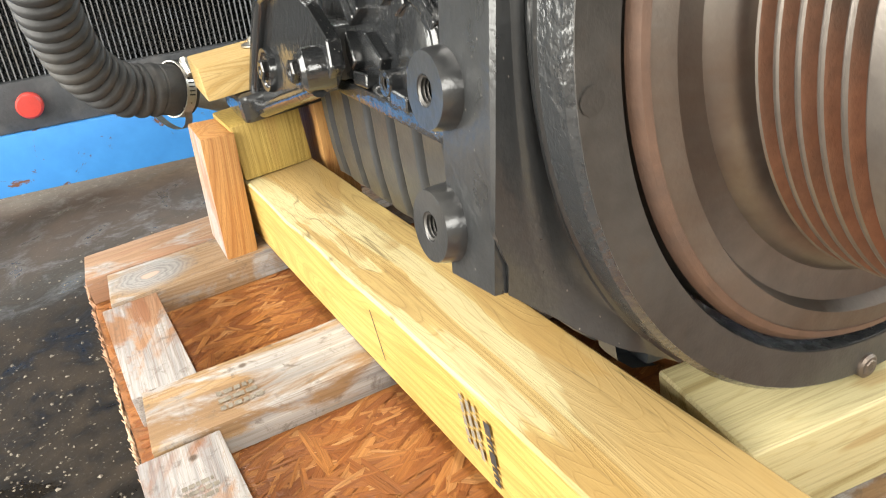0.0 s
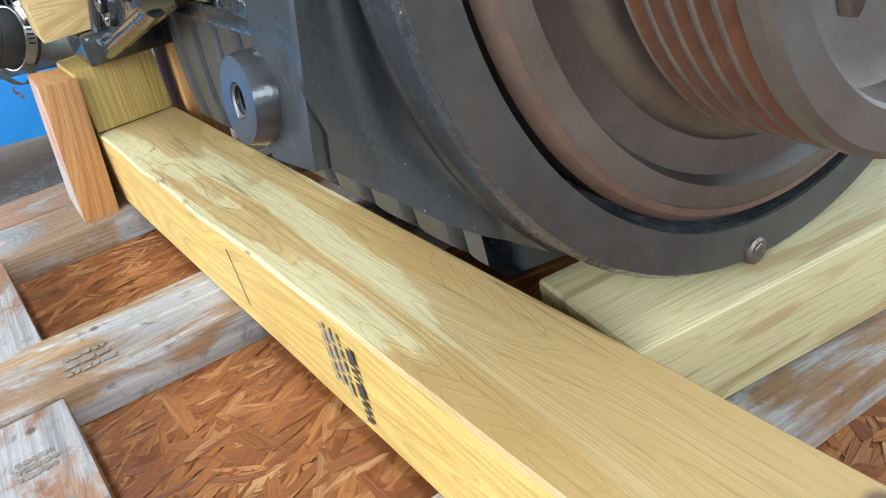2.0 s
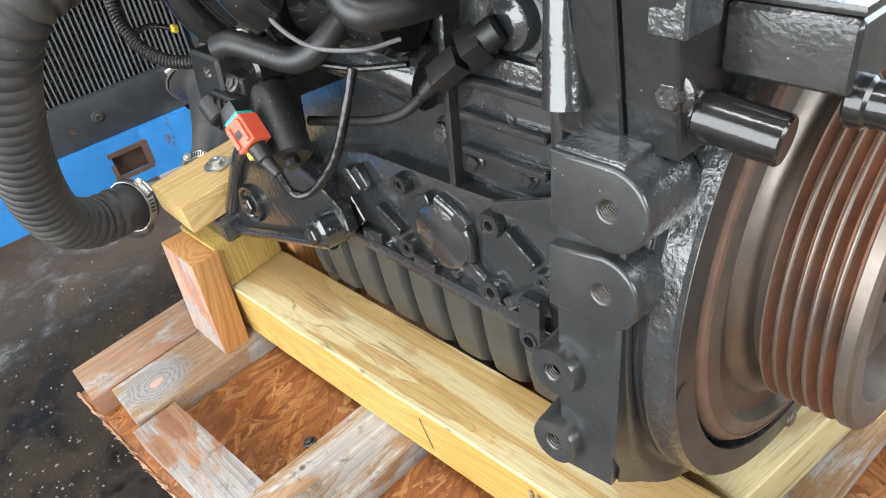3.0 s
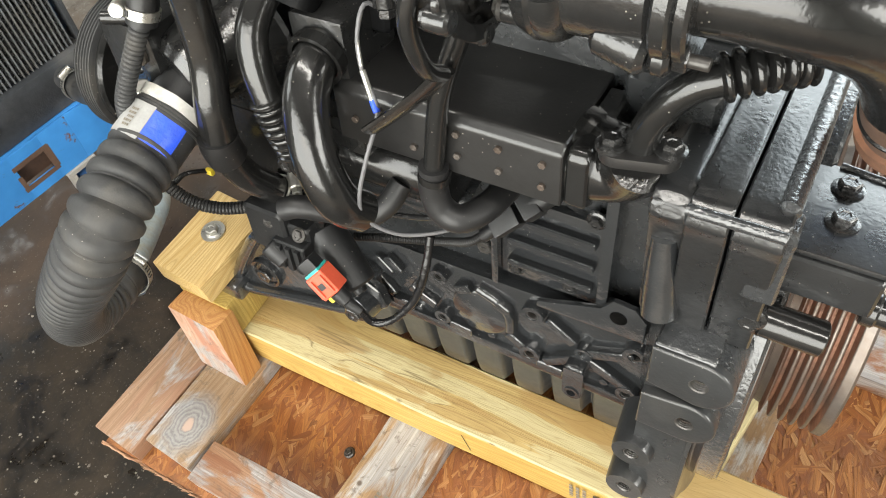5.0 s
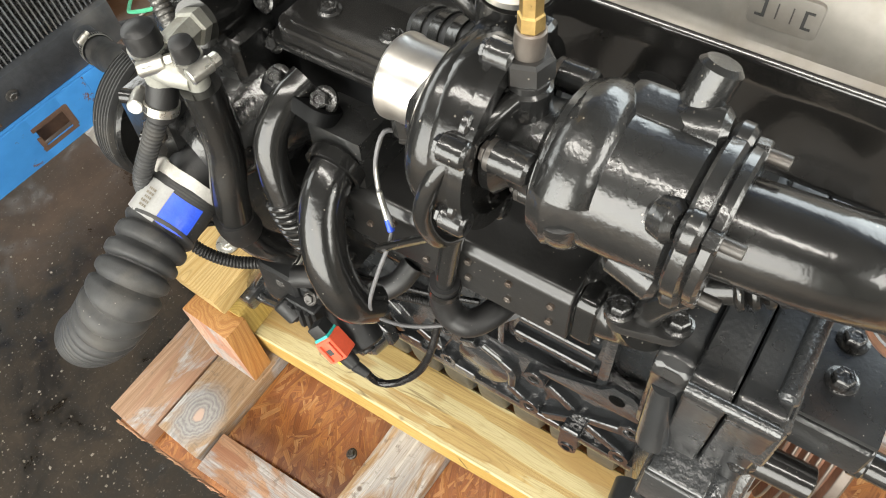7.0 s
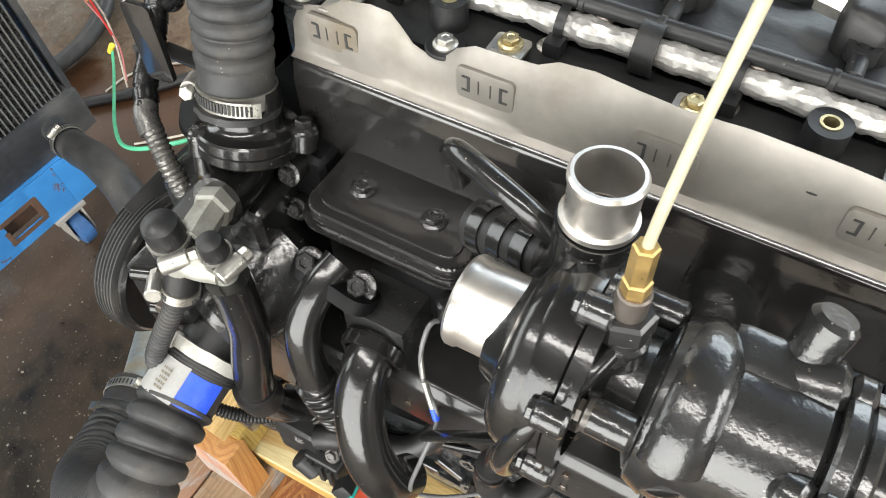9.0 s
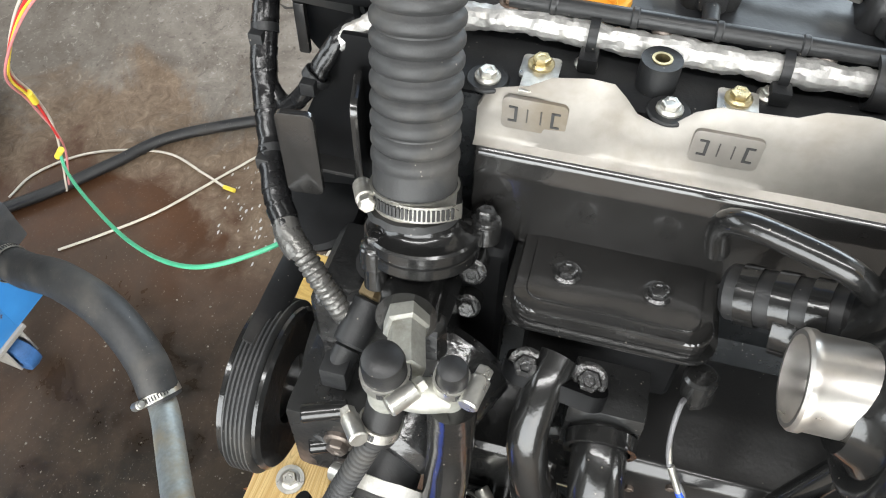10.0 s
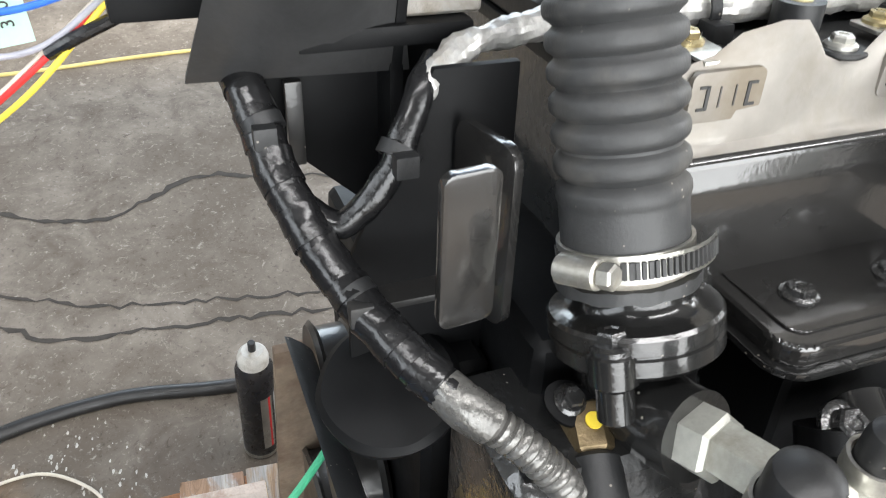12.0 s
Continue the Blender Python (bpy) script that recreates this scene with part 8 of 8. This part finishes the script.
part("mounting_boss", lathe([(0.0, 0.006), (0.012, 0.006), (0.016, 0.004), (0.021, 0.004), (0.024, 0.0), (0.027, -0.012)], (-0.134, 0.212, 0.152), LEFT, 36), CAST_WET, plugs)
part("body", join(cyl((-0.142, 0.214, 0.15), (-0.158, 0.235, 0.132), 0.0125, n=24, bev=0.002), bx(-0.013, 0.013, -0.012, 0.012, -0.009, 0.009, 0.002, 2, Matrix.Translation((-0.155, 0.231, 0.136)) @ frame_of((-0.6, 0.75, -0.6)).to_4x4())), PLASTIC, plugs)
part("connector", join(bx(-0.0105, 0.0105, -0.0085, 0.0085, -0.014, 0.016, 0.002, 2, Matrix.Translation((-0.166, 0.249, 0.118)) @ frame_of((-0.4, 0.75, -0.7)).to_4x4()), cyl((-0.171, 0.259, 0.108), (-0.175, 0.27, 0.096), 0.0068, n=16, bev=0.001)), PLASTIC, plugs)
part("lead", sweep([(-0.174, 0.268, 0.098), (-0.176, 0.285, 0.082), (-0.172, 0.31, 0.066), (-0.172, 0.345, 0.052), (-0.18, 0.385, 0.045), (-0.19, 0.42, 0.04)], ribs(0.0048, 0.0008, 0.003), 14, 0.001), RUBBER_DK, plugs)
cl = part("clip", wobble(sweep([(-0.156, 0.33, 0.128), (-0.158, 0.325, 0.112), (-0.158, 0.335, 0.088), (-0.155, 0.34, 0.076)], 0.0034, 8, 0.003, 0.5), 0.0015, 90), GREY_PLASTIC, plugs, "pale grey plastic clip")
part("plug", bx(-0.16, -0.14, 0.305, 0.327, 0.085, 0.122, 0.004, 3), PLASTIC, cl)
bolt(plugs, (-0.141, 0.285, 0.045), LEFT, 0.0085, 0.008, STEEL_DK)

cable = thing("thin_cable", "thin black cable looping over the pump", "cable", (-0.22, 0.42, 0.15), E)
part("wire", sweep([(-0.21, 0.43, 0.22), (-0.222, 0.425, 0.17), (-0.215, 0.4, 0.12), (-0.195, 0.34, 0.11), (-0.18, 0.28, 0.12)], 0.003, 10, 0.005), TAPE_BLACK, cable)

# ---- things on the floor ----
def floor_wire(name, label, pts, r, material, ends=()):
    t = thing(name, label, "wire", (pts[0][0], pts[0][1], 0))
    part("wire", sweep(pts, r, 10, 0.008), material, t)
    for p, d, m, size in ends:
        part("connector", cyl(V(p) - V(d) * size, V(p) + V(d) * size, 0.0045, n=12, bev=0.001), m, t, "yellow crimp connector")
    return t


WIRE_W = mat("cream_wire", (0.55, 0.5, 0.42), 0.5, 0, 0.15, 40)
WIRE_G = mat("green_wire", (0.06, 0.4, 0.22), 0.5, 0, 0.15, 40)
WIRE_R = mat("red_wire", (0.55, 0.03, 0.03), 0.5, 0, 0.15, 40)
WIRE_B = mat("blue_wire", (0.02, 0.12, 0.55), 0.5, 0, 0.15, 40)
WIRE_GR = mat("grey_wire", (0.3, 0.3, 0.34), 0.5, 0, 0.15, 40)
WIRE_P = mat("pink_wire", (0.55, 0.2, 0.2), 0.5, 0, 0.15, 40)
floor_cable = thing("black_cable", "thick black rubber cable lying on the floor", "cable", (0.8, 1.5, 0))
part("cable", sweep([(0.3, 2.15, 0.0125), (0.45, 1.98, 0.0125), (0.543, 1.878, 0.0125), (0.64, 1.79, 0.0125), (0.745, 1.69, 0.0125), (0.862, 1.46, 0.0125), (0.905, 1.25, 0.0125), (0.888, 1.05, 0.0125), (0.88, 0.7, 0.0125)], 0.0125, 14, 0.015), RUBBER_DK, floor_cable)
floor_wire("white_wire", "thin cream wire looped over the floor", [(0.40, 1.36, 0.003), (0.431, 1.327, 0.003), (0.52, 1.28, 0.003), (0.607, 1.263, 0.003), (0.69, 1.262, 0.003), (0.745, 1.29, 0.003), (0.79, 1.37, 0.003), (0.765, 1.478, 0.003), (0.703, 1.536, 0.003), (0.63, 1.59, 0.003), (0.552, 1.652, 0.003), (0.477, 1.732, 0.003), (0.42, 1.8, 0.003)], 0.0027, WIRE_W)
floor_wire("white_wire", "cream wire on the floor ending in a yellow crimp", [(0.653, 1.534, 0.004), (0.675, 1.6, 0.003), (0.7, 1.69, 0.003), (0.682, 1.79, 0.003), (0.641, 1.88, 0.003), (0.57, 1.95, 0.003), (0.5, 1.97, 0.003)], 0.0027, WIRE_W, (((0.652, 1.525, 0.005), (0.1, 1, 0), YELLOW, 0.014),))
hang = thing("loose_wires", "red, white, yellow and blue wires hanging from the control unit", "wires", (0.36, 1.1, 0.98))
S = V(0.358, 1.083, 1.003)
T0 = V(0.394, 1.205, 0.879)
runs = (
    (WIRE_B, 0.0018, (S, (0.365, 1.13, 0.985), (0.385, 1.18, 0.975), (0.41, 1.26, 0.955), (0.44, 1.4, 0.95), (0.47, 1.6, 0.93))),
    (INK, 0.0018, (S + V(0.004, 0, 0.006), (0.375, 1.12, 1.0), (0.4, 1.17, 0.985), (0.42, 1.26, 0.945), (0.44, 1.4, 0.925), (0.46, 1.6, 0.9))),
    (WIRE_GR, 0.0016, (S + V(-0.004, 0, -0.004), (0.36, 1.13, 0.965), (0.385, 1.2, 0.955), (0.4, 1.28, 0.945), (0.43, 1.42, 0.94), (0.46, 1.6, 0.92))),
    (WIRE_R, 0.0017, (S + V(0, 0, -0.006), (0.358, 1.13, 0.955), (0.376, 1.17, 0.915), T0, (0.405, 1.25, 0.87), (0.385, 1.37, 0.825), (0.365, 1.466, 0.7), (0.391, 1.503, 0.6), (0.4, 1.525, 0.5))),
    (WIRE_W, 0.0016, (S + V(0.003, 0.002, -0.006), (0.362, 1.135, 0.952), (0.38, 1.175, 0.912), T0 + V(0.004, 0, 0.003), (0.41, 1.25, 0.872), (0.39, 1.375, 0.828), (0.37, 1.468, 0.7), (0.396, 1.505, 0.6), (0.408, 1.535, 0.5), (0.402, 1.6, 0.33))),
    (YELLOW, 0.0016, (S + V(-0.003, 0.002, -0.008), (0.354, 1.13, 0.948), (0.374, 1.175, 0.905), T0 + V(-0.003, 0, -0.003), (0.4, 1.25, 0.865), (0.38, 1.38, 0.81), (0.36, 1.462, 0.7), (0.382, 1.495, 0.62))),
    (WIRE_R, 0.0021, ((0.414, 1.188, 0.965), (0.405, 1.183, 0.925), (0.39, 1.178, 0.885), (0.384, 1.182, 0.868), (0.388, 1.198, 0.871), T0)),
    (WIRE_P, 0.0016, (T0, (0.4, 1.24, 0.875), (0.38, 1.36, 0.825), (0.352, 1.455, 0.71), (0.385, 1.505, 0.6), (0.403, 1.53, 0.48), (0.4, 1.58, 0.36))),
)
for material, r, pts in runs:
    part("wire", sweep(pts, r, 10, 0.006), material, hang)
part("tie", lathe([(0.0, -0.004), (0.0055, -0.004), (0.0055, 0.004), (0.0, 0.004)], T0, (0.1, 0.6, -0.3), 16), PLASTIC, hang)
part("crimp", cyl((0.386, 1.515, 0.495), (0.383, 1.53, 0.475), 0.0045, n=12, bev=0.001), YELLOW, hang, "yellow crimp")
part("crimp", cyl((0.384, 1.493, 0.625), (0.39, 1.503, 0.595), 0.0045, n=12, bev=0.001), YELLOW, hang, "yellow crimp")
green = thing("green_wire", "green wire sagging from the loose bundle to the engine's front", "wire", (0.38, 1.4, 0.4))
part("wire", sweep([(0.388, 1.526, 0.482), (0.362, 1.5, 0.478), (0.3, 1.4, 0.54), (0.2134, 1.242, 0.655), (0.168, 1.12, 0.748), (0.185, 1.05, 0.78), (0.23, 1.0, 0.79)], 0.0023, 10, 0.006), WIRE_G, green)
plug2 = thing("grey_connector", "grey cable connector with a pale green printed tag", "connector", (0.447, 1.189, 0.96))
qq = Matrix.Translation((0.44, 1.188, 0.968)) @ pose(0, 0, 0, 15, 20, -25)
part("shell", join(bx(-0.014, 0.014, -0.016, 0.012, -0.012, 0.012, 0.003, 2, qq), bx(-0.009, 0.009, -0.03, -0.015, -0.008, 0.008, 0.002, 2, qq)), GREY_PLASTIC, plug2)
part("mouth", bx(-0.009, 0.009, 0.0118, 0.0126, -0.008, 0.008, 0, 2, qq), INK, plug2)
part("cable", sweep([qq @ V(0, -0.028, 0), (0.45, 1.14, 0.985), (0.44, 1.1, 1.0), (0.425, 1.07, 1.005)], 0.007, 14, 0.006), TAPE_BLACK, plug2)
tg = part("tag", bx(-0.0125, 0.0125, -0.0004, 0.0004, -0.06, 0.0, 0, 2, Matrix.Translation((0.455, 1.155, 0.985)) @ pose(0, 0, 0, -14, 0, -70)), GREEN_TAG, plug2, "pale green paper tag")
TGM = Matrix.Translation((0.455, 1.155, 0.985)) @ pose(0, 0, 0, -14, 0, -70)
for sgn in (-1, 1):
    lettering(tg, "310207-0", TGM @ V(-sgn * 0.004, sgn * 0.0002, -0.05), TGM.to_3x3() @ V(0, 0, 1), TGM.to_3x3() @ V(sgn, 0, 0), 0.0105, INK)
sw = thing("stub_wire", "short grey wire with a frayed end at the plug", "wire", (0.36, 1.1, 0.97))
part("wire", sweep([(0.352, 1.085, 0.985), (0.353, 1.105, 0.975), (0.357, 1.12, 0.965)], 0.0035, 10, 0.004), TAPE_BLACK, sw)

can = thing("spray_can", "black and silver aerosol can with a white collar and black nozzle", "spray can", (0.761, 1.018, 0))
CX, CY = 0.761, 1.018
part("body", lathe([(0.0, 0.0), (0.027, 0.0), (0.029, 0.003), (0.029, 0.208), (0.0275, 0.214), (0.022, 0.224), (0.0, 0.225)], (CX, CY, 0.0), UP, 48), mat("can_black", (0.02, 0.02, 0.022), 0.3, 0.2, 0.2, 30), can)
part("collar", lathe([(0.0235, 0.0), (0.0235, 0.012), (0.021, 0.02), (0.016, 0.026), (0.0, 0.027)], (CX, CY, 0.222), UP, 40), WHITE, can)
part("nozzle", cyl((CX, CY, 0.247), (CX, CY, 0.266), 0.0058, n=16, bev=0.001), PLASTIC, can)
part("base_band", lathe([(0.0294, 0.004), (0.0294, 0.012), (0.028, 0.012), (0.028, 0.004)], (CX, CY, 0), UP, 48, True), ZINC, can)
for i, (c, w) in enumerate(((ZINC, 0.02), (WIRE_R, 0.004), (LABEL, 0.012))):
    a0 = radians(185 + i * 25)
    b = bmesh.new()
    cols = []
    for k in range(7):
        a = a0 + k * w / 0.029 / 6
        cols.append([b.verts.new((0.761 + 0.0291 * math.cos(a), 1.018 + 0.0291 * math.sin(a), z)) for z in (0.03, 0.16)])
    for c0, c1 in zip(cols, cols[1:]):
        b.faces.new((c0[0], c1[0], c1[1], c0[1]))
    part("print", b, c, can)

cord = thing("yellow_cord", "thin yellow cord lying across the far floor", "cord", (2.05, 1.5, 0))
part("cord", sweep([(2.02, 2.1, 0.004), (2.04, 1.75, 0.004), (2.051, 1.518, 0.004), (2.067, 1.382, 0.004), (2.095, 1.209, 0.004), (2.116, 1.034, 0.004), (2.15, 0.7, 0.004)], 0.0055, 10, 0.02), mat("faded_yellow", (0.5, 0.42, 0.16), 0.6, 0, 0.2, 30), cord)
coil = thing("hose_coil", "thick dusty black hose coiled on the floor behind the radiator", "hose", (0.62, 2.3, 0))
ring = []
for i in range(40):
    a = radians(100 + 15 * i)
    k = 0.2 + 0.0011 * i
    ring.append((0.56 + k * math.cos(a), 2.32 + k * math.sin(a), 0.018 + 0.0007 * i))
part("hose", sweep(ring, 0.0175, 14, 0.015), RUBBER, coil)
strap = thing("drain_tube", "thin grey tube with a white end beside the blue rail", "tube", (0.28, 1.6, 0.2))
part("tube", sweep([(0.3, 1.66, 0.215), (0.283, 1.6, 0.235), (0.262, 1.535, 0.255), (0.25, 1.49, 0.27)], 0.0065, 14, 0.006), RUBBER, strap)
part("white_end", cyl((0.25, 1.49, 0.27), (0.236, 1.462, 0.262), 0.0062, n=14, bev=0.001), WHITE, strap, "white plastic end")
spare = thing("loose_clamp", "open steel hose clamp hanging loose round the hose", "hose clamp", (-0.05, 1.165, 0.35))
band = bmesh.new()
cols = []
for i in range(22):
    a = radians(20 + i * 14)
    c = V(-0.046, 1.162, 0.384) + 0.046 * (V(0.42, -0.8, 0.1) * math.cos(a) + V(0.2, 0.1, -1.0) * math.sin(a))
    cols.append([band.verts.new(c + V(-0.86, -0.45, 0.2) * k) for k in (-0.0055, 0.0055)])
for c0, c1 in zip(cols, cols[1:]):
    band.faces.new((c0[0], c0[1], c1[1], c1[0]))
bmesh.ops.solidify(band, geom=band.faces[:], thickness=0.0007)
part("band", band, ZINC, spare)
